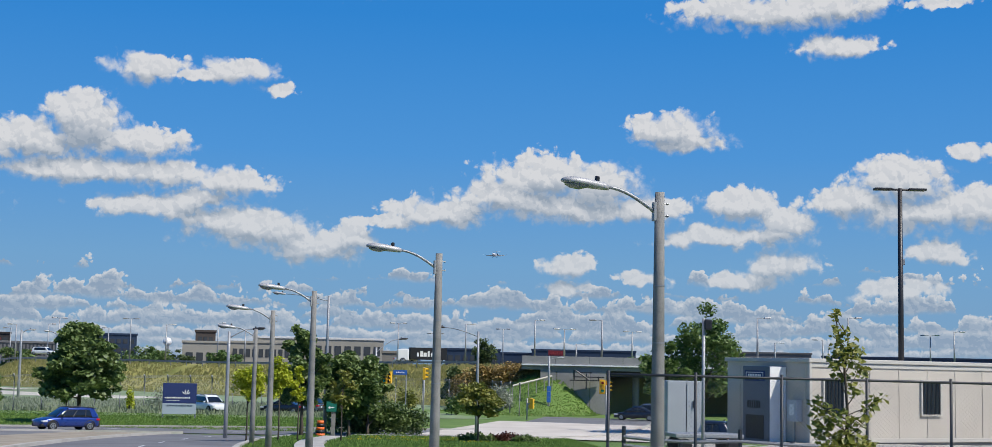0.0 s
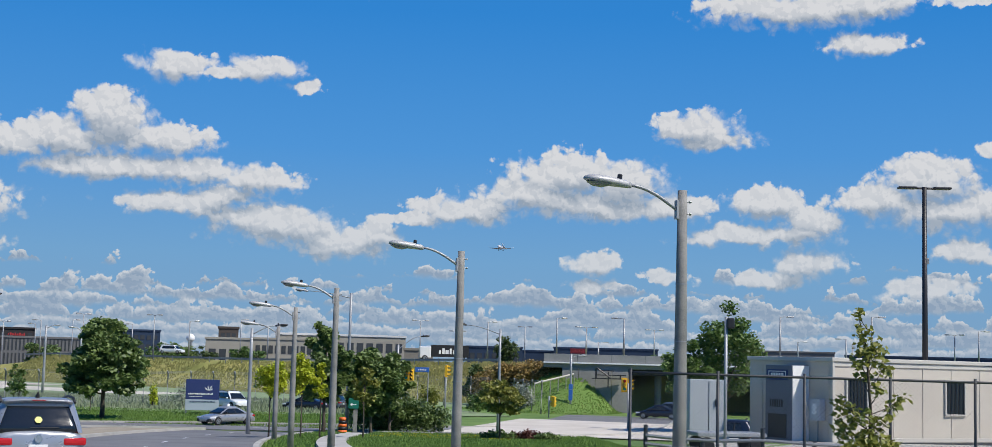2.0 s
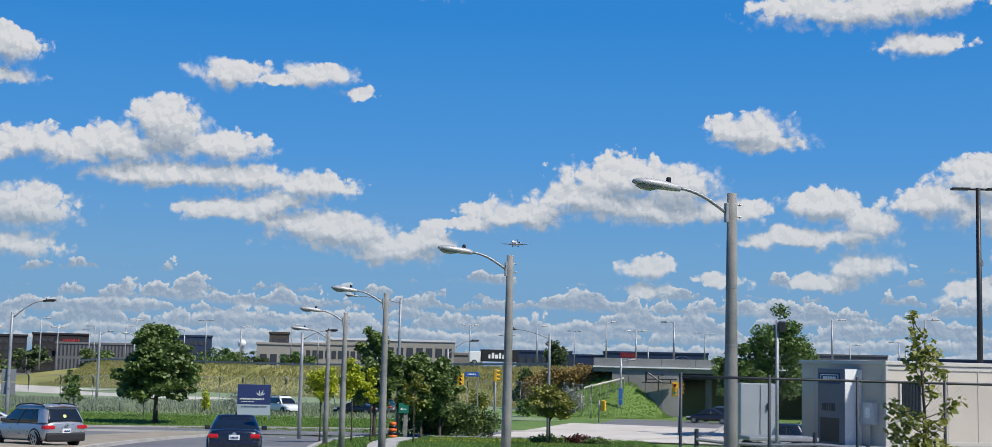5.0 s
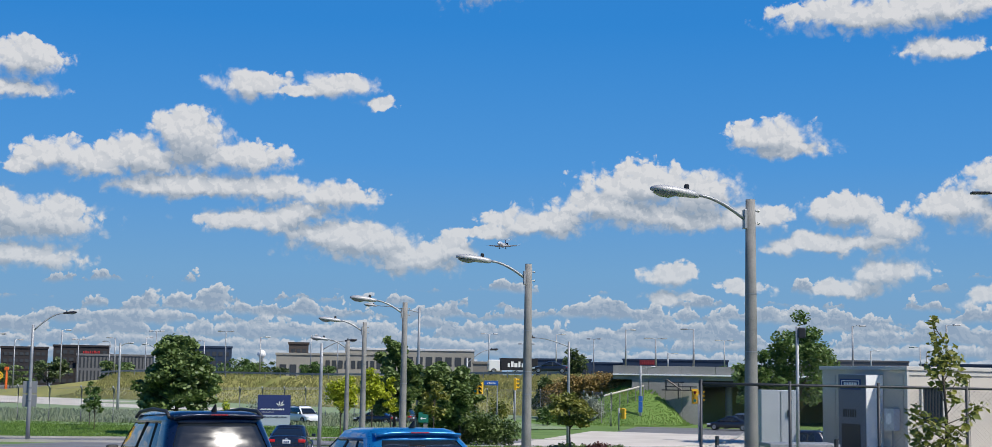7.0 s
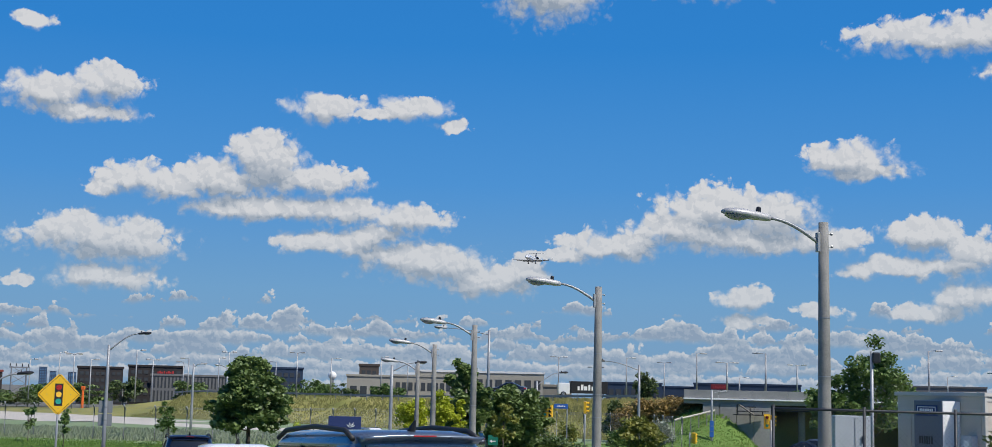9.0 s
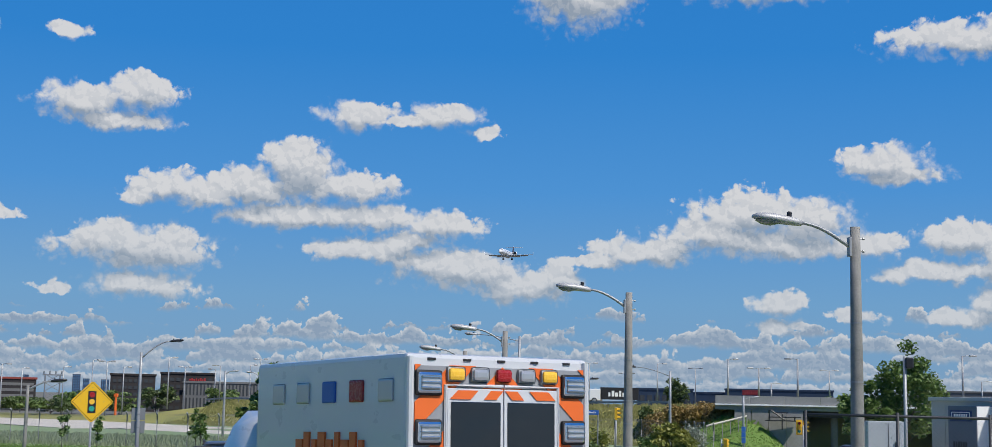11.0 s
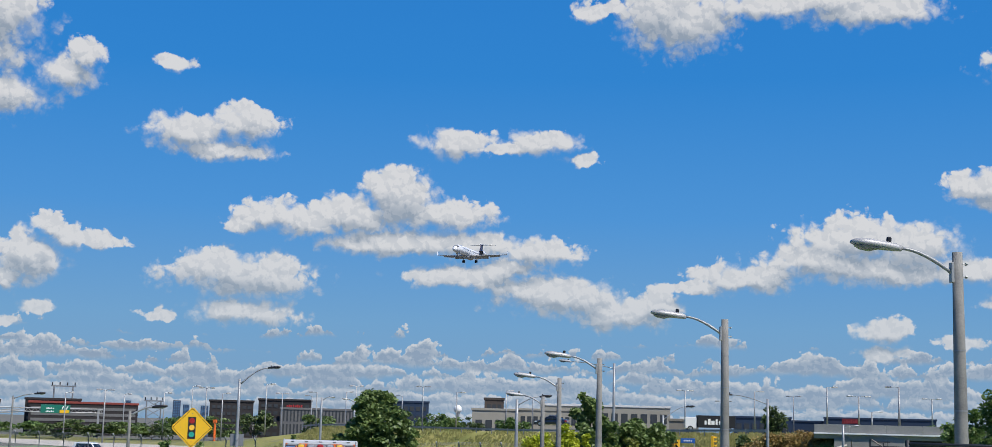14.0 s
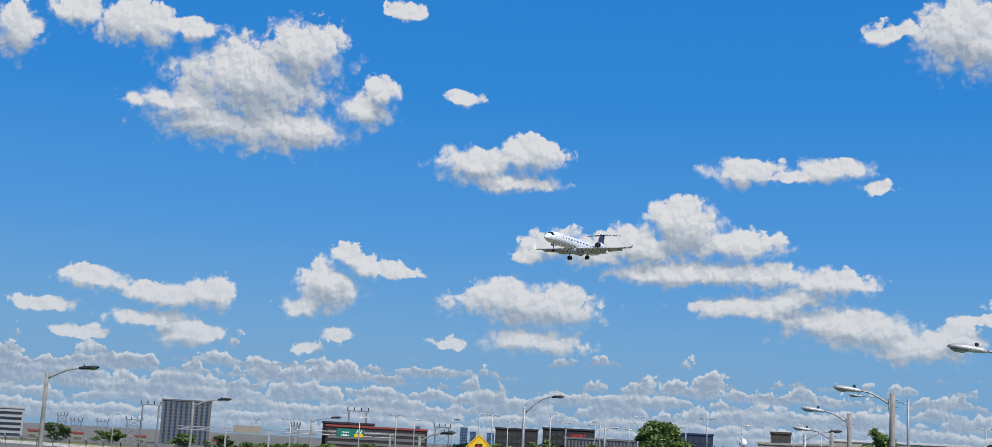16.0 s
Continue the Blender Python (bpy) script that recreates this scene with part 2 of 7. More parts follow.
def cloud_backdrop():
    bm = bmesh.new()
    r, na, ne = 4600.0, 120, 14
    grid = [[bm.verts.new((r * math.sin(2 * math.pi * i / na) * math.cos(e), r * math.cos(2 * math.pi * i / na) * math.cos(e), r * math.sin(e)))
             for i in range(na)] for e in [radians(-0.6 + 34.6 * k / ne) for k in range(ne + 1)]]
    for a, b in zip(grid, grid[1:]):
        for i in range(na):
            bm.faces.new((a[i], b[i], b[(i + 1) % na], a[(i + 1) % na]))
    m = bpy.data.materials.new("cumulus_sky")
    m.use_nodes = True
    n, l = m.node_tree.nodes, m.node_tree.links
    n.clear()

    def mth(op, a, b=None, c=None, clamp=False):
        nd = n.new("ShaderNodeMath")
        nd.operation, nd.use_clamp = op, clamp
        for i, v in enumerate((a, b, c)):
            if v is None:
                continue
            if isinstance(v, (int, float)):
                nd.inputs[i].default_value = v
            else:
                l.new(v, nd.inputs[i])
        return nd.outputs[0]

    def vec(op, a, b=None):
        nd = n.new("ShaderNodeVectorMath")
        nd.operation = op
        for i, v in enumerate((a, b)):
            if v is None:
                continue
            if isinstance(v, tuple):
                nd.inputs[i].default_value = v
            else:
                l.new(v, nd.inputs[i])
        return nd.outputs["Value" if op == "LENGTH" else "Vector"]

    def noise_at(v, scale, detail, rough=0.55, colour=False):
        nd = n.new("ShaderNodeTexNoise")
        nd.inputs["Scale"].default_value, nd.inputs["Detail"].default_value, nd.inputs["Roughness"].default_value = scale, detail, rough
        l.new(v, nd.inputs["Vector"])
        return nd.outputs[1 if colour else 0]

    def smooth(v, a, b):
        nd = n.new("ShaderNodeMapRange")
        nd.interpolation_type = "SMOOTHSTEP"
        nd.inputs[1].default_value, nd.inputs[2].default_value = a, b
        l.new(v, nd.inputs[0])
        return nd.outputs[0]

    co, sep = n.new("ShaderNodeTexCoord"), n.new("ShaderNodeSeparateXYZ")
    unit = vec("NORMALIZE", co.outputs["Object"])
    l.new(unit, sep.inputs[0])
    az = mth("MULTIPLY", mth("ARCTAN2", sep.outputs[0], sep.outputs[1]), 57.29578)
    el = mth("MULTIPLY", mth("ARCSINE", sep.outputs[2]), 57.29578)
    cmb = n.new("ShaderNodeCombineXYZ")
    l.new(az, cmb.inputs[0])
    l.new(el, cmb.inputs[1])
    p = cmb.outputs[0]

    def core_at(q):
        """How deep inside the nearest puffs a direction lies: 1 in a puff's middle, below 0 outside."""
        w1 = vec("SUBTRACT", noise_at(q, 0.6, 2, 0.5, True), (0.5, 0.5, 0.5))
        w2 = vec("SUBTRACT", noise_at(q, 2.1, 3, 0.5, True), (0.5, 0.5, 0.5))
        s = vec("ADD", vec("ADD", q, vec("MULTIPLY", w1, (1.1, 0.7, 0))), vec("MULTIPLY", w2, (0.7, 0.5, 0)))
        least = None
        for cx, cy, a, b in PUFFS:
            length = vec("LENGTH", vec("MULTIPLY", vec("SUBTRACT", s, (cx, cy, 0)), (1 / a, 1 / b, 0)))
            least = length if least is None else mth("SMOOTH_MIN", least, length, 0.22)
        return mth("SUBTRACT", 1.05, least)

    def lumps_at(q, scale):
        """Round heads like those of a cauliflower, about 0 on average."""
        vor = n.new("ShaderNodeTexVoronoi")
        vor.feature, vor.normalize = "F1", False
        vor.inputs["Scale"].default_value, vor.inputs["Detail"].default_value, vor.inputs["Roughness"].default_value = scale, 3.0, 0.55
        w = vec("SUBTRACT", noise_at(q, 1.6, 3, 0.5, True), (0.5, 0.5, 0.5))
        l.new(vec("ADD", q, vec("MULTIPLY", w, (0.5, 0.45, 0))), vor.inputs["Vector"])
        return mth("SUBTRACT", 0.72, vor.outputs["Distance"])

    def blend(fac, under, over):
        nd = n.new("ShaderNodeMix")
        nd.data_type = "RGBA"
        for i, v in ((0, fac), (6, under), (7, over)):
            if isinstance(v, tuple):
                nd.inputs[i].default_value = v
            elif isinstance(v, (int, float)):
                nd.inputs[i].default_value = v
            else:
                l.new(v, nd.inputs[i])
        return nd.outputs[2]

    def tones(fac, *stops):
        nd = n.new("ShaderNodeValToRGB")
        while len(nd.color_ramp.elements) < len(stops):
            nd.color_ramp.elements.new(0.5)
        for e, (pos, col) in zip(nd.color_ramp.elements, stops):
            e.position, e.color = pos, (*col, 1)
        l.new(fac, nd.inputs[0])
        return nd.outputs[0]

    # clear air, paler towards the horizon
    colour = tones(mth("DIVIDE", el, 24.0), (0.0, (0.20, 0.345, 0.53)), (0.17, (0.16, 0.36, 0.62)), (0.36, (0.078, 0.30, 0.68)), (0.6, (0.032, 0.235, 0.64)), (1.0, (0.02, 0.19, 0.59)))
    lump, lump_sun = lumps_at(p, 1.5), lumps_at(vec("ADD", p, (0.10, 0.16, 0)), 1.5)
    # painted sunlight: lumps turn darker where more cloud lies towards the sun
    relief = smooth(mth("SUBTRACT", lump_sun, lump), -0.16, 0.18)
    cover = None
    # far decks of cloud, the lowest the farthest; each has a level base and heaped tops, with sun and shade painted in
    lump_far, lump_far_sun = lumps_at(p, 2.3), lumps_at(vec("ADD", p, (0.07, 0.11, 0)), 2.3)
    relief_far = smooth(mth("SUBTRACT", lump_far_sun, lump_far), -0.15, 0.17)
    for k, (base, tall, thr) in enumerate(((0.0, 0.60, 0.02), (0.4, 0.60, 0.06), (0.8, 0.65, 0.13), (1.2, 0.80, 0.20), (1.65, 0.75, 0.27), (2.15, 0.95, 0.31), (2.7, 0.85, 0.37), (3.35, 0.95, 0.43), (4.1, 0.90, 0.50))):
        cm = n.new("ShaderNodeCombineXYZ")
        l.new(mth("MULTIPLY_ADD", az, 0.62 - 0.035 * k, 17.3 * k), cm.inputs[0])
        l.new(mth("MULTIPLY", el, 0.35), cm.inputs[1])
        cm.inputs[2].default_value = 5.7 * k
        heap = smooth(noise_at(cm.outputs[0], 1.0, 5, 0.55), thr, thr + 0.34)
        sway = n.new("ShaderNodeCombineXYZ")
        l.new(mth("MULTIPLY_ADD", az, 0.11, 9.1 * k), sway.inputs[0])
        over = mth("SUBTRACT", el, mth("MULTIPLY_ADD", mth("SUBTRACT", noise_at(sway.outputs[0], 1.0, 3), 0.5), 1.5, base))
        top = mth("MULTIPLY_ADD", lump_far, 0.26, mth("MULTIPLY_ADD", heap, tall * 1.3, -0.14))
        deep_in = mth("SUBTRACT", top, over)
        wob = mth("MULTIPLY_ADD", mth("SUBTRACT", noise_at(cm.outputs[0], 2.6, 3), 0.5), 0.5, over)
        a = mth("MULTIPLY", mth("MULTIPLY", smooth(deep_in, 0.0, 0.10), smooth(wob, -0.05, 0.22)), smooth(heap, 0.02, 0.3))
        # sunlit tops and shaded bases go into the deck's colour, then haze
        light = mth("MULTIPLY", smooth(deep_in, 0.45, 0.03), smooth(over, 0.05, tall * 0.65))
        light = mth("MULTIPLY_ADD", mth("SUBTRACT", 0.5, relief_far), 0.45, light, True)
        tone = tones(light, (0.0, (0.27, 0.355, 0.475)), (0.45, (0.42, 0.49, 0.575)), (1.0, (0.66, 0.68, 0.71)))
        tone = blend(0.38 - 0.035 * k, tone, (0.27, 0.385, 0.54, 1))
        colour = blend(a, colour, tone)
        cover = a if cover is None else mth("MAXIMUM", cover, a)
    # the nearer clouds: crisp heaped heads, soft flanks and level bases that shade is painted grey on
    core, core_up = core_at(p), core_at(vec("ADD", p, (0.05, 0.62, 0)))
    under = smooth(mth("SUBTRACT", core_up, core), -0.50, 0.30)
    fine = mth("SUBTRACT", noise_at(p, 2.4, 6, 0.58), 0.5)
    d = mth("ADD", core, mth("MULTIPLY_ADD", lump, 0.52, mth("MULTIPLY", fine, 0.42)))
    edge = mth("MULTIPLY_ADD", smooth(noise_at(p, 0.55, 2), 0.46, 0.66), 0.42, mth("MULTIPLY_ADD", under, 0.45, 0.22))
    mr = n.new("ShaderNodeMapRange")
    mr.interpolation_type = "SMOOTHSTEP"
    l.new(mth("ADD", d, 0.25), mr.inputs[0])
    mr.inputs[1].default_value = 0.0
    l.new(edge, mr.inputs[2])
    near = mth("MULTIPLY", mr.outputs[0], 0.985)
    bulk = smooth(core_up, -0.1, 1.0)
    # shade painted by depth and underside, with distance haze mixed in below
    dark = mth("MULTIPLY_ADD", under, 0.68, mth("MULTIPLY", bulk, 0.30))
    dark = mth("ADD", dark, mth("MULTIPLY_ADD", mth("SUBTRACT", relief, 0.5), 0.30, mth("MULTIPLY", fine, -0.22)), None, True)
    tone = tones(dark, (0.0, (0.70, 0.705, 0.72)), (0.4, (0.53, 0.56, 0.605)), (1.0, (0.30, 0.36, 0.44)))
    tone = blend(mth("MULTIPLY", smooth(el, 9.0, 1.0), 0.30), tone, (0.30, 0.42, 0.57, 1))
    colour = blend(near, colour, tone)
    cover = mth("MAXIMUM", cover, near)
    alpha = mth("MAXIMUM", cover, mth("MULTIPLY", smooth(el, 30.0, 20.0), 0.97))
    em, tr, ms, out = (n.new(k) for k in ("ShaderNodeEmission", "ShaderNodeBsdfTransparent", "ShaderNodeMixShader", "ShaderNodeOutputMaterial"))
    l.new(colour, em.inputs[0])
    l.new(alpha, ms.inputs[0])
    l.new(tr.outputs[0], ms.inputs[1])
    l.new(em.outputs[0], ms.inputs[2])
    l.new(ms.outputs[0], out.inputs[0])
    ob = link("backdrop_clouds", bm, m, None, "white cumulus clouds drifting over a blue summer sky", True)
    ob.location = (0, 0, EYE)
    return tagged(ob, category="clouds", kind="structure")


clouds = cloud_backdrop()


# ---------------------------------------------------------------- ground and roads
def height(x, y):
    """The lie of the land: it falls away from the camera to a flat, and a yard stands higher beside the road."""
    base = 4.05 - 0.039 * y
    z = max(0.0, base) if abs(base) > 0.3 else (base + 0.3) ** 2 / 1.2
    if y < -5:
        z = 4.245
    yard = max(0.0, min(1.0, (x - 4.5) / 5)) * max(0.0, min(1.0, (y - 26) / 14)) * max(0.0, min(1.0, (78 - y) / 14))
    return z + 0.85 * yard * yard * (3 - 2 * yard)


def steps(*runs):
    out = []
    for a, b, s in runs:
        k = max(1, round((b - a) / s))
        out += [a + (b - a) * i / k for i in range(k)]
    return out + [runs[-1][1]]


def ground():
    xs = steps((-4000, -400, 600), (-400, -100, 30), (-100, 60, 2.5), (60, 400, 34), (400, 4000, 600))
    ys = steps((-4000, -100, 650), (-100, -10, 15), (-10, 180, 2.5), (180, 500, 32), (500, 4500, 500))
    bm = bmesh.new()
    vs = [[bm.verts.new((x, y, height(x, y) - 0.05)) for x in xs] for y in ys]
    for a, b in zip(vs, vs[1:]):
        for i in range(len(xs) - 1):
            f = bm.faces.new((a[i], a[i + 1], b[i + 1], b[i]))
            f.material_index = 1 if abs(xs[i]) > 130 or a[i].co.y > 260 or a[i].co.y < -40 else (2 if a[i].co.y > 166 and xs[i] < 4 else 0)
    return tagged(link("ground", bm, [GRASS, FARLAND, MEADOW], None, "green mown grass verges sloping away from the road", True), category="ground", kind="structure")


ground()


def ribbon(bm, path, left, right, lift=0.0, thick=0.0):
    """A strip along a path of (x, y), from left to right of it (metres to its right), following the land."""
    pts = [Vector(p) for p in path]
    rows = []
    for i, p in enumerate(pts):
        d = (pts[min(i + 1, len(pts) - 1)] - pts[max(i - 1, 0)]).normalized()
        nrm = Vector((d.y, -d.x))
        k = max(2, round((right - left) / 3) + 1)
        row = []
        for j in range(k):
            q = p + nrm * (left + (right - left) * j / (k - 1))
            row.append((q.x, q.y, height(q.x, q.y) + lift))
        rows.append(row)
    if not thick:
        return loft(bm, rows, close=False, cap=False)
    rings = [r + [(x, y, z - thick) for x, y, z in reversed(r)] for r in rows]
    return fixed(loft(bm, rings))


def smooth_path(pts, step=2.0):
    """Points at even steps on a smooth curve through the given ones."""
    pts = [Vector(p) for p in pts]
    dense = []
    for i in range(len(pts) - 1):
        p0, p1, p2, p3 = pts[max(i - 1, 0)], pts[i], pts[i + 1], pts[min(i + 2, len(pts) - 1)]
        for k in range(20):
            t = k / 20
            dense.append(0.5 * (2 * p1 + (p2 - p0) * t + (2 * p0 - 5 * p1 + 4 * p2 - p3) * t * t + (3 * p1 - p0 - 3 * p2 + p3) * t ** 3))
    dense.append(pts[-1])
    out, run = [dense[0]], 0.0
    for a, b in zip(dense, dense[1:]):
        run += (b - a).length
        if run >= step:
            out.append(b)
            run = 0.0
    return out


# the middle of the two outbound lanes
LANE = smooth_path([(48, -20), (26, -7), (11, 4), (4.5, 9.6), (-1.2, 15.6), (-4.6, 21.3), (-7.2, 28), (-10.8, 38.6), (-14.6, 57), (-17.2, 78), (-18, 98)])


def lane_point(y, off=0.0):
    """The point of the road's middle at that y, moved to its right."""
    for a, b in zip(LANE, LANE[1:]):
        if a.y <= y <= b.y:
            p = a.lerp(b, (y - a.y) / (b.y - a.y))
            d = (b - a).normalized()
            return p + Vector((d.y, -d.x)) * off, d
    p, d = LANE[-1], (LANE[-1] - LANE[-2]).normalized()
    return p + d * (y - p.y) + Vector((d.y, -d.x)) * off, d


road = tagged(link("road", ribbon(bmesh.new(), LANE, -4.2, 3.9), ASPHALT, None, "worn grey asphalt road with two lanes", True), category="road", kind="structure")
CROSS = smooth_path([(-160, 76), (-90, 86), (-60, 93), (-38, 99), (-22, 105.5), (-6, 109), (2, 112), (6, 120), (9, 134), (12, 150)])
tagged(link("road_crossing", ribbon(bmesh.new(), CROSS, -6.2, 6.0, 0.004), ASPHALT, None, "grey asphalt crossing road with lane marks", True), category="road", kind="structure")


# ---------------------------------------------------------------- embankment, bridge and highway
def bank_top(x):
    """How high the highway stands over the flat: it comes down to it far to the left."""
    u = max(0.0, min(1.0, (x + 128) / 44))
    v = max(0.0, min(1.0, (x + 40) / 40))
    return (4.35 + 0.95 * v) * u * u * (3 - 2 * u)


def embankment():
    """The highway's bank: a long grassed slope with a level top, ending at the bridge's abutment."""
    foot = [(-420, 285), (-200, 268), (-128, 254), (-110, 250), (-95, 243), (-80, 236), (-60, 226), (-30, 202), (-8, 184), (3, 172), (7.5, 164)]
    bm = bmesh.new()
    rings = []
    for i, (x, y) in enumerate(foot):
        a, b = Vector(foot[max(i - 1, 0)]), Vector(foot[min(i + 1, len(foot) - 1)])
        d = (b - a).normalized()
        nrm = Vector((-d.y, d.x))
        ring = [(x, y, -0.3)]
        for k in range(1, 9):
            s = k / 8
            q = Vector((x, y)) + nrm * (17 * s)
            ring.append((q.x, q.y, bank_top(x) * (s * s * (3 - 2 * s)) + 0.1 * math.sin(x * 0.21 + k)))
        q = Vector((x, y)) + nrm * 60
        ring += [(q.x, q.y, bank_top(x)), (q.x, q.y, -0.3)]
        rings.append(ring)
    loft(bm, rings)
    return tagged(link("embankment", fixed(bm), DRY, None, "long highway embankment of dry yellow-green grass", True), category="embankment", kind="structure")


embankment()

meadow = ribbon(bmesh.new(), smooth_path([(-420, 190), (-200, 178), (-110, 168), (-60, 160), (-32, 160), (-10, 168)], 6), -34, 28, 0.02)
tagged(link("ground_meadow", meadow, MEADOW, None, "rough grey-green meadow behind the security fence", True), category="meadow", kind="structure")
RAMP = smooth_path([(-420, 320), (-240, 278), (-150, 254), (-112, 232), (-88, 213), (-64, 195), (-44, 187)], 4)
ramp = ribbon(bmesh.new(), [p for p in RAMP if p.x > -100], -5, 6, 0.03)
wide = ribbon(bmesh.new(), [p for p in RAMP if p.x < -80], -16, 14, 0.036)
tagged(link("road_merge", wide, PALE, None, "wide pale concrete merging lanes behind the fence", True), category="road", kind="structure")
tagged(link("road_ramp", ramp, PALE, None, "pale grey highway ramp behind the fence", True), category="road", kind="structure")


PARAPET = worn("parapet_concrete", [(0.17, 0.17, 0.165), (0.25, 0.25, 0.24), (0.33, 0.32, 0.31)], 0.3, 5, 0.85, bump=0.3)


def cone_reach(deg):
    """How far the cone's foot lies from its middle in that direction: it draws in along the abutment."""
    return 15.0 - 9.2 * max(0.0, min(1.0, (deg - 262) / 60))


def bank_end():
    """The grassed cone that rounds off the bank before the abutment."""
    bm = bmesh.new()
    rings = []
    for k in range(21):
        deg = 190 + 138 * k / 20
        a = radians(deg)
        ring = []
        for j in range(11):
            s = j / 10
            r, u = 1.0 + cone_reach(deg) * s, 1 - s
            ring.append((7.6 + r * math.cos(a) * 0.9, 168 + r * math.sin(a), (5.0 + 0.2 * math.sin(k * 1.7 + j)) * u * u * (3 - 2 * u) - 0.12))
        rings.append(ring)
    loft(bm, rings, close=False, cap=False)
    return tagged(link("embankment_end", fixed(bm), GRASS, None, "bright green grass slope beside the bridge abutment", True), category="embankment", kind="structure")


bank_end()


def bridge():
    ob = thing("bridge", 0, 0, 0, 0, "grey concrete highway bridge over a road", "bridge", kind="structure")
    m = pose(3.4, 163, 0, 0, 0, -5)
    bm = bmesh.new()
    box(bm, 95, 26, 0.55, 47.5, 13, 5.05, 0.05, m)
    part("deck", bm, BRIDGE, ob)
    bm = bmesh.new()
    for k in range(24):
        box(bm, 3.92, 0.35, 0.93, 2 + k * 3.96, 0.1, 5.73, 0.03, m)
    part("parapet", bm, PARAPET, ob, "weathered dark concrete parapet")
    bm = bmesh.new()
    box(bm, 95, 0.5, 0.17, 47.5, -0.15, 5.55, 0.02, m)
    part("ledge", bm, WHITE, ob, "pale concrete ledge")
    for x0, w in ((2.2, 7.8), (34, 30)):
        bm = bmesh.new()
        k = max(1, round(w / 2.1))
        for i in range(k):
            box(bm, w / k - 0.05, 0.7, 5.2, x0 + (i + 0.5) * w / k, 0.25, -0.1, 0.03, m)
        part("abutment", bm, BRIDGE, ob, "stained concrete abutment wall")
    for x0 in (13.5, 20, 27):
        for y0 in (4, 12, 21):
            bm = bmesh.new()
            tube(bm, [m @ Vector((x0, y0, -0.2)), m @ Vector((x0, y0, 5.1))], 0.42, 12)
            part("pier", bm, BRIDGE, ob, "", True)
    for i in range(5):
        bm = bmesh.new()
        box(bm, 40, 0.5, 0.7, 28, 2 + i * 5, 4.36, 0, m)
        part("girder", bm, DARKMETAL, ob, "dark steel girder")
    # added wall across the underpass's far end, to keep the opening dark
    bm = bmesh.new()
    box(bm, 44, 0.5, 5.2, 30, 30, -0.2, 0, m)
    part("added_backing", bm, BRIDGE, ob)
    return ob


bridge()


def slope_railing():
    """The pale sloping rail that runs up the bank to the bridge, with its posts."""
    ob = thing("slope_railing", 0, 0, 0, 0, "pale concrete coping with posts running up the bank", "railing", kind="structure")
    a, b = Vector((2.3, 158.5, 3.15)), Vector((6.9, 160.5, 4.35))
    bm = bmesh.new()
    tube(bm, [a, a.lerp(b, 0.5), b], 0.11, 8)
    part("coping", bm, PALE, ob)
    for k in range(6):
        p = a.lerp(b, k / 5)
        bm = bmesh.new()
        tube(bm, [p - Vector((0, 0, 1.9)), p], 0.05, 6)
        part("post", bm, BRIDGE, ob)


def service_bracket():
    """The steel maintenance platform fixed to the abutment beside the opening."""
    ob = thing("service_platform", 0, 0, 0, 0, "dark steel maintenance platform on the abutment wall", "platform")
    for z0, x0, x1 in ((4.25, 9.4, 13.0), (3.85, 9.0, 13.0), (4.75, 9.9, 11.6)):
        bm = bmesh.new()
        box(bm, x1 - x0, 0.9 if z0 < 4.5 else 0.08, 0.12, (x0 + x1) / 2, 161.2, z0, 0.01)
        part("beam", bm, DARKMETAL, ob)
    for x0, z0, z1 in ((9.5, 3.85, 5.1), (10.9, 2.9, 4.7), (12.3, 3.85, 4.4)):
        bm = bmesh.new()
        tube(bm, [(x0, 160.8, z0), (x0, 160.8, z1)], 0.07, 6)
        part("upright", bm, DARKMETAL, ob)
    bm = bmesh.new()
    tube(bm, [(9.6, 160.8, 5.1), (11.2, 160.8, 4.0)], 0.09, 6)
    part("brace", bm, DARKMETAL, ob)



def guard_rail():
    """The steel rail and the posts along the bank's shoulder."""
    ob = thing("guard_rail", 0, 0, 0, 0, "dark steel guard rail along the highway shoulder", "guard rail", kind="structure")
    path = smooth_path([(-92, 258), (-80, 252), (-66, 244), (-36, 220), (-12, 202), (0, 189)], 4)
    bm = bmesh.new()
    rows = [[(p.x + dx, p.y + dy, bank_top(p.x) + dz) for dx, dy, dz in ((0, 0, 0.4), (0, 0, 0.7), (0.05, 0.1, 0.7), (0.05, 0.1, 0.4))] for p in path]
    part("rail", fixed(loft(bm, rows)), STEEL, ob)
    bm = bmesh.new()
    box(bm, 0.12, 0.12, 1.0, 0, 0, -0.2)
    first = part("post", bm, STEEL, ob)
    first.location = (path[0].x, path[0].y, bank_top(path[0].x))
    for p in path[1:]:
        share("post", first.data, ob, pose(p.x, p.y, bank_top(p.x)))


guard_rail()


def kerb(path, off, w=0.25, h=0.14, mat=None, name="kerb"):
    bm = ribbon(bmesh.new(), path, off, off + w, h, h + 0.15)
    return tagged(link(name, bm, mat or CONCRETE, None, "weathered concrete kerb", False), category="kerb", kind="structure")


kerb(LANE, 3.9)
kerb(LANE, -4.45)
near_cross = [p for p in CROSS if p.x < -23]
kerb(near_cross, 6.0)
kerb([p for p in CROSS if p.x < 3], -6.45)
kerb([p for p in CROSS if p.x > -12], 6.0)
footpath = tagged(new("pavement"), "grey concrete slab footpath beside the road", "pavement", kind="structure")
SLABS = smooth_path(LANE, 1.6)
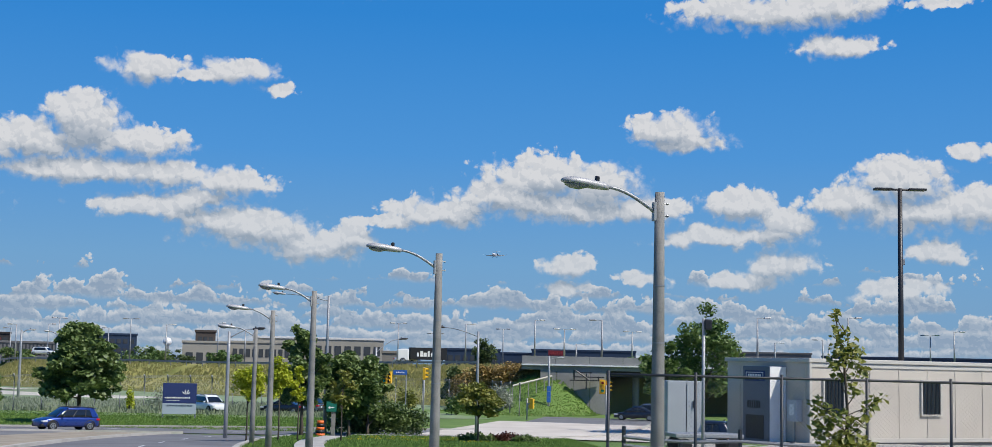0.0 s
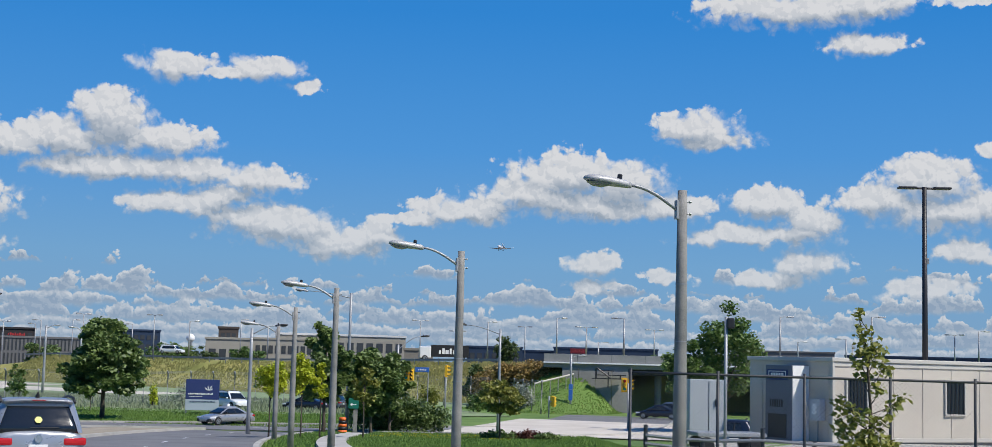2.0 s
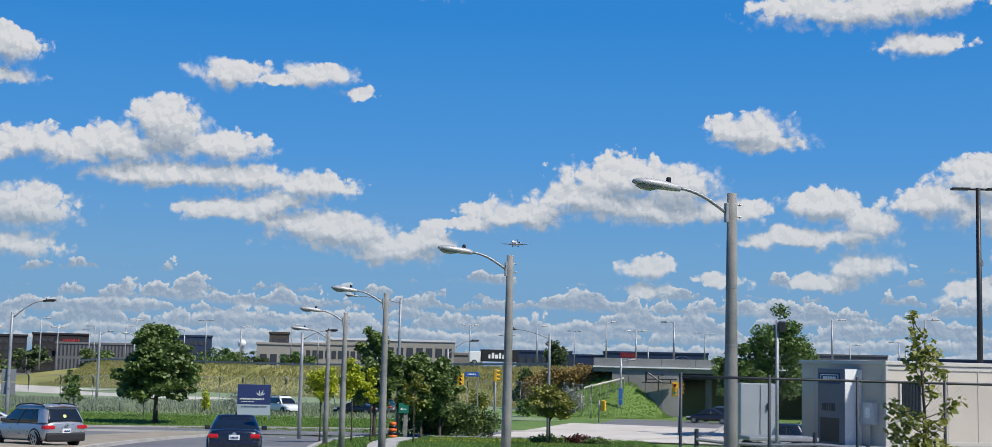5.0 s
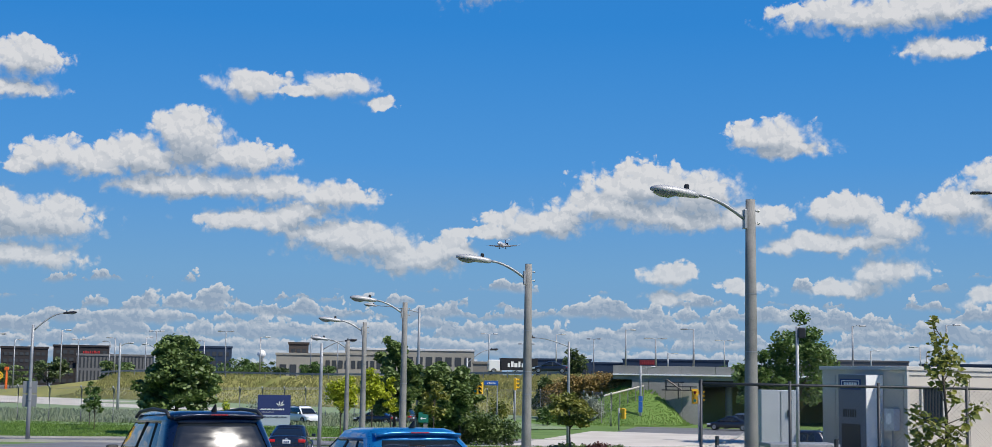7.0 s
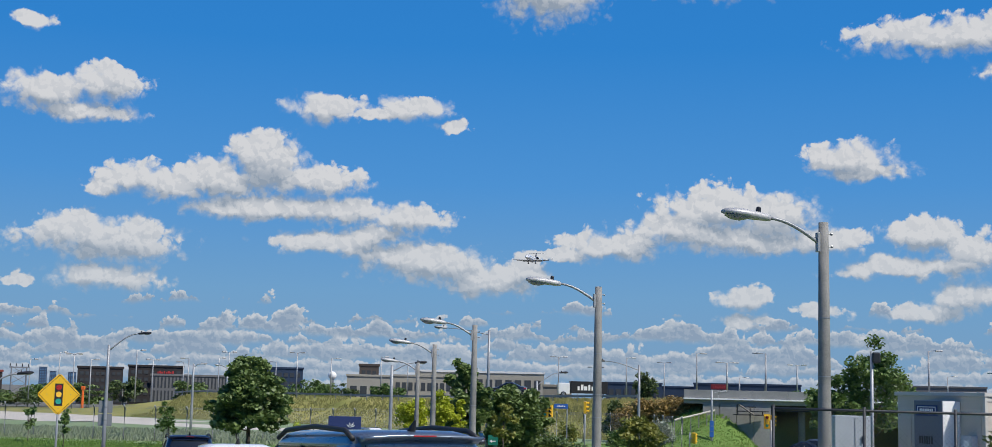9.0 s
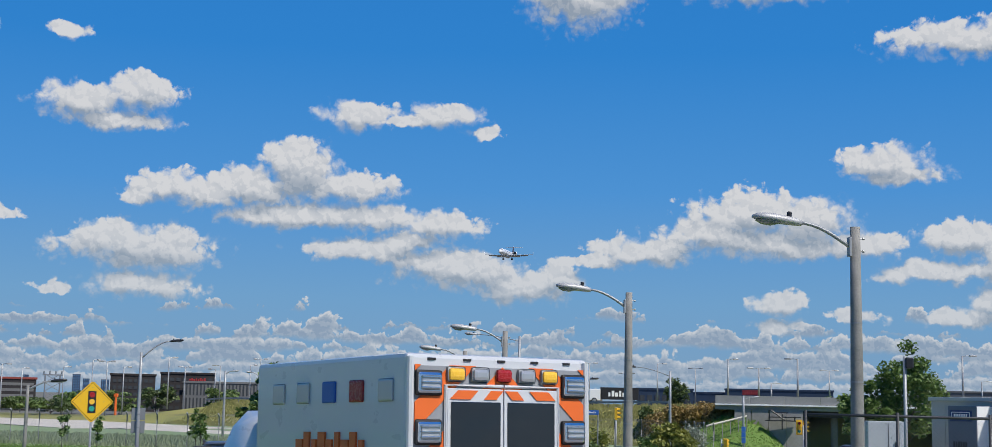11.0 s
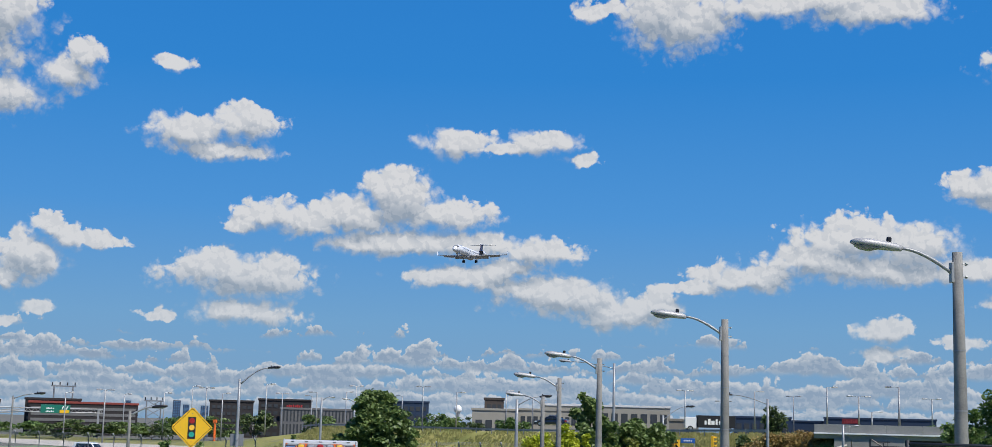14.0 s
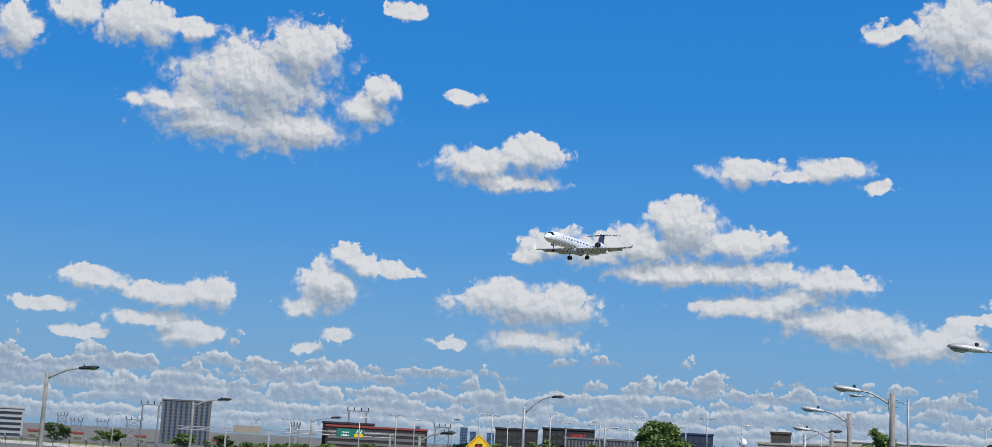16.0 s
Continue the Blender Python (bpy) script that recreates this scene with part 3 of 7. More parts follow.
for p0, p1 in zip(SLABS, SLABS[1:]):
    if p0.y > 4:
        part("slab", ribbon(bmesh.new(), [p0.lerp(p1, 0.012), p0.lerp(p1, 0.988)], 6.5, 7.9, 0.12, 0.2), CONCRETE, footpath)
median = ribbon(bmesh.new(), [p for p in LANE if 30 < p.y < 92], -9.0, -4.5, 0.11, 0.2)
tagged(link("pavement_median", median, EARTH, None, "cracked dirty concrete median island"), category="median", kind="structure")
inbound = ribbon(bmesh.new(), [p for p in LANE if p.y > 34], -17, -9.2, 0.003)
tagged(link("road_inbound", inbound, ASPHALT, None, "grey asphalt inbound lanes", True), category="road", kind="structure")
drive = ribbon(bmesh.new(), smooth_path([(40, 118), (22, 117), (12, 119), (4, 122), (-4, 124)], 2), -17, 13, 0.05)
tagged(link("road_driveway", drive, PALE, None, "wide sunlit pale concrete driveway", True), category="driveway", kind="structure")


def stripe(path, off, y0, y1, dash=3.0, gap=6.0, w=0.13):
    run, k = 0.0, 0
    seg = []
    for a, b in zip(path, path[1:]):
        run += (b - a).length
        on = (run % (dash + gap)) < dash
        if on:
            seg.append(a)
        if (not on or b is path[-1]) and len(seg) > 1:
            if y0 < seg[0].y < y1:
                ob = link("lane_mark", ribbon(bmesh.new(), seg, off - w / 2, off + w / 2, 0.016), WHITE)
                tagged(ob, "worn white lane mark on the asphalt", "lane mark", "lane marks", "structure")
            seg = []
        elif not on:
            seg = []


stripe(smooth_path(LANE, 1.0), -0.1, 5, 96)
stripe(smooth_path(CROSS, 1.0), 0.1, 70, 118)
stripe(smooth_path(CROSS, 1.0), 3.2, 70, 118)
stripe(smooth_path(CROSS, 1.0), -3.2, 70, 118)


slope_railing()
service_bracket()


# ---------------------------------------------------------------- far buildings
FACADE = {
    "dark": worn("dark_brick", [(0.018, 0.016, 0.016), (0.032, 0.027, 0.027)], 0.1, 1.5, 0.8, bump=0.1),
    "brown": worn("brown_brick", [(0.05, 0.04, 0.034), (0.08, 0.062, 0.05)], 0.1, 1.5, 0.8, bump=0.1),
    "beige": worn("beige_render", [(0.19, 0.17, 0.135), (0.25, 0.23, 0.185)], 0.1, 1.5, 0.8, bump=0.1),
    "cream": worn("cream_render", [(0.27, 0.25, 0.205), (0.35, 0.33, 0.275)], 0.08, 1.2, 0.8, bump=0.1),
    "slate": worn("slate_panels", [(0.075, 0.08, 0.088), (0.12, 0.125, 0.132)], 0.1, 1.5, 0.7, bump=0.1),
    "pale": worn("pale_panels", [(0.26, 0.27, 0.275), (0.34, 0.345, 0.35)], 0.1, 1.5, 0.7, bump=0.1),
    "grey": worn("grey_cladding", [(0.11, 0.11, 0.108), (0.16, 0.16, 0.155)], 0.1, 1.5, 0.7, bump=0.1),
    "blue": worn("blue_cladding", [(0.015, 0.03, 0.06), (0.025, 0.045, 0.085)], 0.1, 1.5, 0.5, bump=0.1),
    "white": worn("white_cladding", [(0.55, 0.55, 0.53), (0.66, 0.66, 0.64)], 0.1, 1.5, 0.6, bump=0.1),
}
GLASS = paint("window_glass", (0.02, 0.03, 0.045), 0.06)
BLUEGLASS = paint("blue_tower_glass", (0.10, 0.20, 0.33), 0.15)
DEEPGLASS = paint("deep_blue_glass", (0.025, 0.05, 0.10), 0.1)
REDROOF = paint("red_roof", (0.24, 0.05, 0.035), 0.5)
WARM = paint("glass_band", (0.05, 0.055, 0.06), 0.12)


def at(az, dist):
    return dist * math.sin(radians(az)), dist * math.cos(radians(az))


def building(az0, az1, el, dist, wall, storeys, bays, label, roof=None, strips=False, deep=18.0, upright=False, glass=None):
    """A far building across a stretch of azimuth, its roofline at that height over the eye's level."""
    mid, w = (az0 + az1) / 2, dist * radians(az1 - az0)
    x, y = at(mid, dist)
    top = EYE + dist * math.tan(radians(el))
    ob = thing("building", x, y, 0, -mid, label, "building", "far buildings")
    bm = bmesh.new()
    box(bm, w, deep, top - 0.6, 0, deep / 2, 0)
    wall_ob = part("wall", bm, FACADE[wall], ob)
    bm = bmesh.new()
    box(bm, w + 0.5, deep + 0.5, 0.6, 0, deep / 2, top - 0.6, 0.05)
    part("roof", bm, roof or FACADE[wall], ob, ("red roof band" if roof is REDROOF else "white parapet band") if roof else "")
    fl = (top - 1.2) / storeys
    first = None
    for s in range(storeys):
        for b in range(1 if strips else bays):
            if first is None:
                bm = bmesh.new()
                ww = (w - 1.2) if strips else (w - 1.0) / bays * (0.42 if upright else 0.66)
                box(bm, ww, 0.16, fl * (0.8 if upright else 0.48), 0, -0.03, 0)
                first = part("window", bm, glass or WARM, ob, "dark window")
                me = first.data
                first.matrix_local = pose(0 if strips else -w / 2 + 0.5 + (w - 1.0) / bays / 2, 0, s * fl + fl * 0.3)
            else:
                share("window", me, ob, pose(0 if strips else -w / 2 + 0.5 + (b + 0.5) * (w - 1.0) / bays, 0, s * fl + fl * 0.3))
    return ob


building(-23.4, -21.65, 0.74, 420, "dark", 5, 8, "dark brick office block with rows of windows")
building(-21.45, -19.3, 0.84, 430, "dark", 5, 8, "dark brick hotel block with a red sign")
building(-20.55, -17.3, 0.5, 410, "grey", 2, 22, "long low grey building with upright window slots", upright=True, deep=14)
building(-16.9, -14.5, 0.9, 450, "blue", 4, 9, "dark blue clad office block")
building(-12.7, -10.9, 0.68, 380, "cream", 1, 4, "low beige commercial building with flat roof")
building(-12.2, -11.4, 1.12, 392, "brown", 4, 3, "brown brick tower block with flat roof", deep=10)
building(-10.8, -8.3, 0.72, 396, "cream", 2, 9, "cream low commercial wing with a row of windows")
building(-9.9, -4.55, 0.94, 402, "cream", 2, 13, "long cream commercial building with a white parapet", roof=FACADE["white"])
building(-4.6, -3.4, 0.45, 330, "beige", 1, 4, "low beige shed beside the highway")
building(-2.0, 0.3, 0.62, 420, "blue", 2, 7, "low dark blue industrial building")
building(-30.35, -26.2, 0.5, 400, "dark", 5, 1, "dark office building with pale storey bands and a red roof", roof=REDROOF, strips=True, glass=FACADE["grey"])
building(-30.5, -28.4, 0.62, 404, "dark", 5, 1, "dark glass office annex", strips=True)
building(-36.97, -35.02, 1.17, 520, "slate", 12, 9, "tall dark grey apartment slab with deep blue glass", glass=DEEPGLASS, upright=True)
for a0, a1, e in ((-42.0, -41.6, -0.30), (-40.3, -39.9, -0.32), (-39.0, -38.7, -0.28), (-37.9, -37.5, -0.33), (-34.9, -34.5, -0.34)):
    building(a0, a1, e, 460, "beige", 1, 4, "low house with an orange-brown roof", roof=REDROOF, deep=10)
building(-43.6, -42.19, 0.52, 480, "pale", 5, 1, "pale grey office building with dark window bands", strips=True, glass=GLASS)
building(-0.9, 1.7, 0.5, 470, "blue", 1, 8, "low blue industrial shed beyond the bridge")
building(1.6, 5.9, 0.66, 460, "blue", 1, 12, "long low blue-grey warehouse beyond the bridge")
building(9.0, 13.0, 0.72, 480, "grey", 2, 10, "low grey warehouse with blue doors")
building(13.4, 20.5, 0.62, 520, "blue", 2, 18, "long dark warehouse at the highway")
for a0, a1, e in ((-24.85, -24.55, 0.66), (-24.45, -24.2, 0.5), (-23.75, -23.45, 0.48), (-23.4, -23.2, 0.55), (-26.7, -26.5, 0.6)):
    building(a0, a1, e, 2600, "blue", 12, 3, "distant blue glass city tower", glass=BLUEGLASS, deep=30)


def bars(parent, name, w, h, n, m, mat):
    """Writing that cannot be read: a row of small bars."""
    bm = bmesh.new()
    for i in range(n):
        ww = w / n * (0.55 + 0.35 * ((i * 7) % 3) / 2)
        box(bm, ww, 0.03, h * (0.7 + 0.3 * ((i * 5) % 2)), -w / 2 + (i + 0.5) * w / n, 0, 0, 0, m)
    return part(name, bm, mat, parent)


def red_sign():
    x, y = at(-20.0, 428)
    ob = thing("roof_sign", x, y, 9.4, 20, "red lettered sign on the hotel's upper wall", "sign")
    bars(ob, "lettering", 5.0, 0.8, 8, Matrix.Translation((0, -0.8, 0)), paint("red_letters", (0.4, 0.03, 0.03), 0.5))
    bm = bmesh.new()
    box(bm, 6.5, 0.2, 1.3, 0, -0.6, -0.25)
    part("board", bm, FACADE["dark"], ob)


red_sign()


def store_sign():
    x, y = at(2.62, 330)
    ob = thing("store_sign", x, y, 0, -2.6, "dark red lettered store sign on posts beyond the bridge", "sign")
    for s in (-1.6, 1.6):
        bm = bmesh.new()
        box(bm, 0.25, 0.25, 8.2, s, 0.1, 0)
        part("post", bm, STEEL, ob)
    bm = bmesh.new()
    box(bm, 3.8, 0.2, 1.2, 0, 0, 7.9, 0.03)
    board = part("board", bm, paint("maroon_board", (0.16, 0.012, 0.016), 0.5), ob)
    bars(board, "lettering", 3.0, 0.6, 6, Matrix.Translation((0, -0.13, 8.15)), paint("red_store_letters", (0.26, 0.025, 0.03), 0.5))


store_sign()


# ---------------------------------------------------------------- street lamps
def cobra_head(parent, tip, heading, dark=False, size=1.0):
    """The luminaire at the end of an arm: housing, lens and the photocell on top."""
    m = Matrix.Translation(tip) @ Matrix.Rotation(heading, 4, "Z") @ Matrix.Rotation(radians(-6), 4, "Y") @ Matrix.Scale(size, 4)
    bm = bmesh.new()
    rings = []
    for s, w, up, dn in ((-0.06, 0.05, 0.05, 0.05), (0.02, 0.07, 0.075, 0.06), (0.22, 0.12, 0.09, 0.07), (0.40, 0.16, 0.10, 0.075), (0.60, 0.165, 0.095, 0.07), (0.74, 0.13, 0.07, 0.05), (0.82, 0.06, 0.03, 0.03)):
        rings.append([m @ Vector((s, w * math.cos(a), (up if math.sin(a) > 0 else dn) * math.sin(a))) for a in [2 * math.pi * k / 12 for k in range(12)]])
    housing = part("housing", fixed(loft(bm, rings)), DARKMETAL if dark else HEAD, parent, "", True)
    bm = bmesh.new()
    lens = [[m @ Vector((s, w * math.cos(a), -0.05 - dn * abs(math.sin(a)))) for a in [math.pi * k / 8 for k in range(9)]] for s, w, dn in ((0.34, 0.12, 0.02), (0.48, 0.145, 0.07), (0.64, 0.14, 0.065), (0.76, 0.08, 0.01))]
    part("lens", fixed(loft(bm, lens, close=False, cap=False)), LENS, housing, "grey ribbed glass lens", True)
    bm = bmesh.new()
    tube(bm, [m @ Vector((0.17, 0, 0.07)), m @ Vector((0.17, 0, 0.15)), m @ Vector((0.17, 0, 0.17))], [0.045, 0.045, 0.03], 10)
    part("photocell", bm, DARKMETAL, housing, "black photocell cap")


LENS = paint("lamp_lens", (0.22, 0.23, 0.24), 0.25)


def street_lamp(x, y, h, heading, reach=1.0, rise=0.42, label="", dark=False, steel=False, group="street lamps along the road", r0=0.135, r1=0.085, size=1.0, z=None, arm_r=0.036):
    z = height(x, y) if z is None else z
    ob = thing("street_lamp", x, y, z, 0, label, "street lamp", group)
    body = GALV if steel else POLE
    bm = bmesh.new()
    tube(bm, [(0, 0, -0.4), (0, 0, h * 0.3), (0, 0, h * 0.7), (0, 0, h)], [r0, r0 - (r0 - r1) * 0.3, r0 - (r0 - r1) * 0.7, r1], 16)
    part("pole", bm, body, ob, "", True)
    d = Vector((math.cos(heading), math.sin(heading), 0))
    bm = bmesh.new()
    pts = []
    for k in range(9):
        s = k / 8
        pts.append(d * (r1 + reach * s) + Vector((0, 0, h - 0.36 + rise * math.sin(s * math.pi / 2 * 0.98))))
    tube(bm, pts, [arm_r * (1 - 0.22 * k / 8) for k in range(9)], 10)
    part("arm", bm, GALV, ob, "bright galvanised arm", True)
    if not steel:
        bm = bmesh.new()
        box(bm, 0.05, 0.12, 0.34, r1 + 0.02, 0, h - 0.52, 0.008, Matrix.Rotation(heading, 4, "Z"))
        part("bracket", bm, GALV, ob)
        for dz in (-0.2, -0.42):
            bm = bmesh.new()
            tube(bm, [d * -(r1 - 0.02) + Vector((0, 0, h + dz)), d * -(r1 + 0.09) + Vector((0, 0, h + dz))], 0.012, 8)
            tube(bm, [d * -(r1 + 0.05) + Vector((0, 0, h + dz)), d * -(r1 + 0.075) + Vector((0, 0, h + dz))], 0.026, 6)
            part("bolt", bm, STEEL, ob)
    for hb in () if steel else (h * 0.42, h * 0.52, h * 0.7):
        bm = bmesh.new()
        rb = r0 - (r0 - r1) * hb / h
        tube(bm, [(0, 0, hb), (0, 0, hb + 0.022)], rb + 0.004, 16)
        part("strap", bm, STEEL, ob, "thin steel strap")
    cobra_head(ob, pts[-1] + d * 0.03, heading, dark, size)
    return ob


CLAMP = "weathered concrete street lamp with a grey cobra head"
for px, py, tilt in ((2.92, 24.4, 0), (-1.41, 34.4, 0), (-5.99, 45.7, 0), (-8.81, 54.9, 0), (-11.59, 67.2, 0)):
    street_lamp(px, py, 5.62, math.atan2(-0.28, -1), 0.92, 0.4, CLAMP)
STEEL_LAMP = "tall grey steel street lamp with a dark cobra head"
street_lamp(-40.3, 98.5, 8.35, 0.3, 2.0, 1.25, STEEL_LAMP, True, True, "street lamps across the road", 0.15, 0.10, 1.1, arm_r=0.06)
street_lamp(-16.3, 85, 6.5, 0.3, 1.35, 0.55, STEEL_LAMP, True, True, "street lamps across the road", 0.13, 0.09, 0.9)
street_lamp(-12.4, 103, 10.3, math.pi, 3.2, 0.45, "tall grey steel street lamp behind the trees", False, True, "street lamps across the road", 0.14, 0.09, 1.1)
street_lamp(-1.1, 100, 7.75, math.pi, 2.4, 0.6, STEEL_LAMP, True, True, "street lamps across the road", 0.13, 0.08, 0.9)
street_lamp(-10.0, 118, 6.8, 0.3, 1.9, 1.1, STEEL_LAMP, True, True, "street lamps across the road", 0.12, 0.08, 0.9)
street_lamp(6.4, 157, 6.6, 0.2, 0.8, 0.2, "grey steel street lamp before the bridge", False, True, "street lamps across the road", 0.14, 0.12)
for az, el, dist, reach in ((-41.48, 1.95, 92, 1.85), (-35.75, 1.1, 140, 2.3), (-30.96, 0.66, 200, 2.7), (-26.5, 0.2, 120, 1.7)):
    lx, ly = at(az, dist)
    street_lamp(lx, ly, EYE + dist * math.tan(radians(el)), radians(-az * 0.8), reach, 0.7, "weathered grey street lamp beside the far lanes", True, False, "street lamps of the far lanes", 0.17, 0.11, 1.2 + dist / 400, z=0.0, arm_r=0.085)


for az, el, dist, way in ((-18.9, 0.94, 186, 1), (-17.55, 0.9, 190, -1)):
    lx, ly = at(az, dist)
    street_lamp(lx, ly, EYE + dist * math.tan(radians(el)), radians(-az) if way > 0 else math.pi + radians(-az), 0.7, 0.35, "galvanised street lamp standing on the ramp", False, True, "street lamps of the ramp", 0.19, 0.13, 1.1, z=0.0, arm_r=0.07)


def highway_lamp_kind(twin):
    ob = new("highway_lamp")
    bm = bmesh.new()
    tube(bm, [(0, 0, 0), (0, 0, 7.6)], [0.14, 0.09], 8)
    part("pole", bm, GALV, ob, "", True)
    for s in (-1, 1) if twin else (1,):
        bm = bmesh.new()
        tube(bm, [(0, 0, 7.45), (s * 0.4, 0, 7.62), (s * 0.75, 0, 7.62)], 0.05, 6)
        arm = part("arm", bm, GALV, ob)
        bm = bmesh.new()
        box(bm, 0.75, 0.36, 0.24, s * 1.1, 0, 7.5, 0.06)
        part("lamp_head", bm, HEAD, arm, "grey lamp head")
    return ob


def highway_lamps():
    kinds = [highway_lamp_kind(False), highway_lamp_kind(True)]
    rows = ((-19.1, 1.15, 0), (-17.9, 1.2, 0), (-17.5, 1.45, 1), (-14.75, 1.5, 1), (-13.35, 1.3, 0), (-11.3, 1.42, 0), (-10.2, 1.2, 0), (-3.95, 1.6, 1),
            (-1.15, 1.62, 0), (0.4, 1.45, 1), (1.72, 1.85, 0), (2.95, 1.5, 1), (4.5, 1.9, 0), (5.75, 1.45, 1), (3.45, 0.9, 0), (-2.4, 1.2, 1),
            (10.85, 2.1, 0), (11.55, 1.1, 0), (13.45, 1.25, 0), (13.7, 1.1, 0), (14.45, 2.15, 0), (17.6, 1.5, 1), (18.5, 1.65, 0), (20.1, 1.4, 0),
            (-27.5, 1.0, 1), (-26.75, 0.86, 0), (-24.1, 1.25, 0), (-23.55, 1.2, 1), (-21.15, 1.42, 0), (-20.5, 1.06, 1), (-19.3, 1.0, 0), (-22.9, 1.0, 0),
            (-16.6, 1.25, 1), (-15.6, 1.1, 0), (-25.2, 0.95, 0), (-29.0, 0.85, 0), (-31.8, 0.6, 0), (-33.2, 0.55, 1), (-38.8, 0.5, 0))
    for i, (az, el, twin) in enumerate(rows):
        dist = 262 + 26 * ((i * 7) % 4) + (30 if az < -14 else 0) - (72 if az > 1 else 0)
        x, y = at(az, dist)
        top = EYE + dist * math.tan(radians(el))
        base = bank_top(x) if az < 1 else 5.6
        m = pose(x, y, base, 0, 0, -az + (20 if i % 3 else 160))
        ob = kinds[twin] if i in (0, 2) else copy_thing(kinds[twin], m)
        ob.matrix_basis = m @ Matrix.Diagonal((1.25, 1.25, (top - base) / 7.6, 1))
        tagged(ob, "galvanised twin-headed highway light pole" if twin else "galvanised single-headed highway light pole", "light pole", "highway lights")


highway_lamps()


def yard_mast():
    """The tall black mast with two flat heads behind the office trailer."""
    ob = thing("light_mast", 18.35, 62, height(18.35, 62), 0, "tall black mast with two flat floodlights", "light mast")
    top = 13.95 - height(18.35, 62)
    bm = bmesh.new()
    tube(bm, [(0, 0, -0.3), (0, 0, top)], [0.15, 0.1], 12)
    part("pole", bm, DARKMETAL, ob, "", True)
    bm = bmesh.new()
    tube(bm, [(-0.5, 0, top - 0.06), (0.5, 0, top - 0.06)], 0.05, 8)
    part("crossbar", bm, DARKMETAL, ob)
    for s in (-1, 1):
        bm = bmesh.new()
        box(bm, 0.8, 0.42, 0.1, s * 0.78, 0, top - 0.1, 0.03)
        part("floodlight", bm, DARKMETAL, ob)
    bm = bmesh.new()
    box(bm, 0.14, 0.14, 0.28, 0.12, 0, top - 3.5, 0.03)
    part("camera_box", bm, STEEL, ob)


yard_mast()


# ---------------------------------------------------------------- signs and signals
YELLOW = paint("signal_yellow", (0.72, 0.42, 0.02), 0.45)
AMBER = paint("sign_amber", (0.78, 0.46, 0.015), 0.4)
BLACK = paint("sign_black", (0.012, 0.012, 0.014), 0.5)
NAVY = paint("sign_navy", (0.016, 0.032, 0.13), 0.6)
GREEN = paint("sign_green", (0.01, 0.16, 0.11), 0.4)
BLUE = paint("sign_blue", (0.03, 0.12, 0.42), 0.4)
REDL = paint("lens_red", (0.35, 0.02, 0.02), 0.25)
AMBL = paint("lens_amber", (0.85, 0.5, 0.05), 0.25)
GRNL = paint("lens_green", (0.03, 0.33, 0.25), 0.25)
ORANGE = paint("safety_orange", (0.75, 0.14, 0.02), 0.5)


def disc(bm, r, m, n=20, thick=0.02):
    a = [m @ Vector((r * math.cos(2 * math.pi * k / n), 0, r * math.sin(2 * math.pi * k / n))) for k in range(n)]
    b = [m @ Vector((r * math.cos(2 * math.pi * k / n), -thick, r * math.sin(2 * math.pi * k / n))) for k in range(n)]
    return fixed(loft(bm, [a, b]))


def warning_sign():
    x, y = -18.75, 42.0
    ob = thing("warning_sign", x, y, height(x, y), 24, "yellow diamond sign warning of traffic lights ahead, on a post", "traffic sign")
    c = EYE - 0.33 - height(x, y)
    bm = bmesh.new()
    tube(bm, [(0, 0.04, -0.3), (0, 0.04, c + 0.4)], 0.035, 10)
    part("post", bm, GALV, ob, "", True)
    r = 0.64

    def diamond(size, depth, z0):
        o = []
        for k in range(4):
            a = math.pi / 2 * k
            for da in (-0.07, 0.07):
                o.append((size * math.cos(a + da) * 0.985, z0 + size * math.sin(a + da) * 0.985))
        return o
    bm = bmesh.new()
    prism(bm, diamond(r, 0, c), 0.0, 0.012)
    plate = part("plate", fixed(bm), AMBER, ob)
    for s0, s1 in ((r - 0.025, r - 0.045),):
        bm = bmesh.new()
        for k in range(4):
            a, b = math.pi / 2 * k, math.pi / 2 * (k + 1)
            p = [(s0 * math.cos(a), c + s0 * math.sin(a)), (s0 * math.cos(b), c + s0 * math.sin(b)), (s1 * math.cos(b), c + s1 * math.sin(b)), (s1 * math.cos(a), c + s1 * math.sin(a))]
            prism(bm, p, -0.004, -0.001)
        part("border", fixed(bm), BLACK, plate)
    bm = bmesh.new()
    box(bm, 0.25, 0.006, 0.70, 0, -0.004, c - 0.36, 0.002)
    part("signal_symbol", bm, BLACK, plate, "black signal symbol")
    for dz, mt in ((0.22, REDL), (0.0, AMBL), (-0.22, GRNL)):
        bm = bmesh.new()
        disc(bm, 0.088, Matrix.Translation((0, -0.0075, c + dz)), 20, 0.004)
        part("lens_symbol", bm, mt, plate, "coloured round lens symbol")
    for dx, dz in ((0, 0.45), (0, -0.45), (0.36, 0), (-0.36, 0)):
        bm = bmesh.new()
        disc(bm, 0.014, Matrix.Translation((dx, -0.001, c + dz)), 10, 0.006)
        part("bolt", bm, STEEL, plate)


warning_sign()


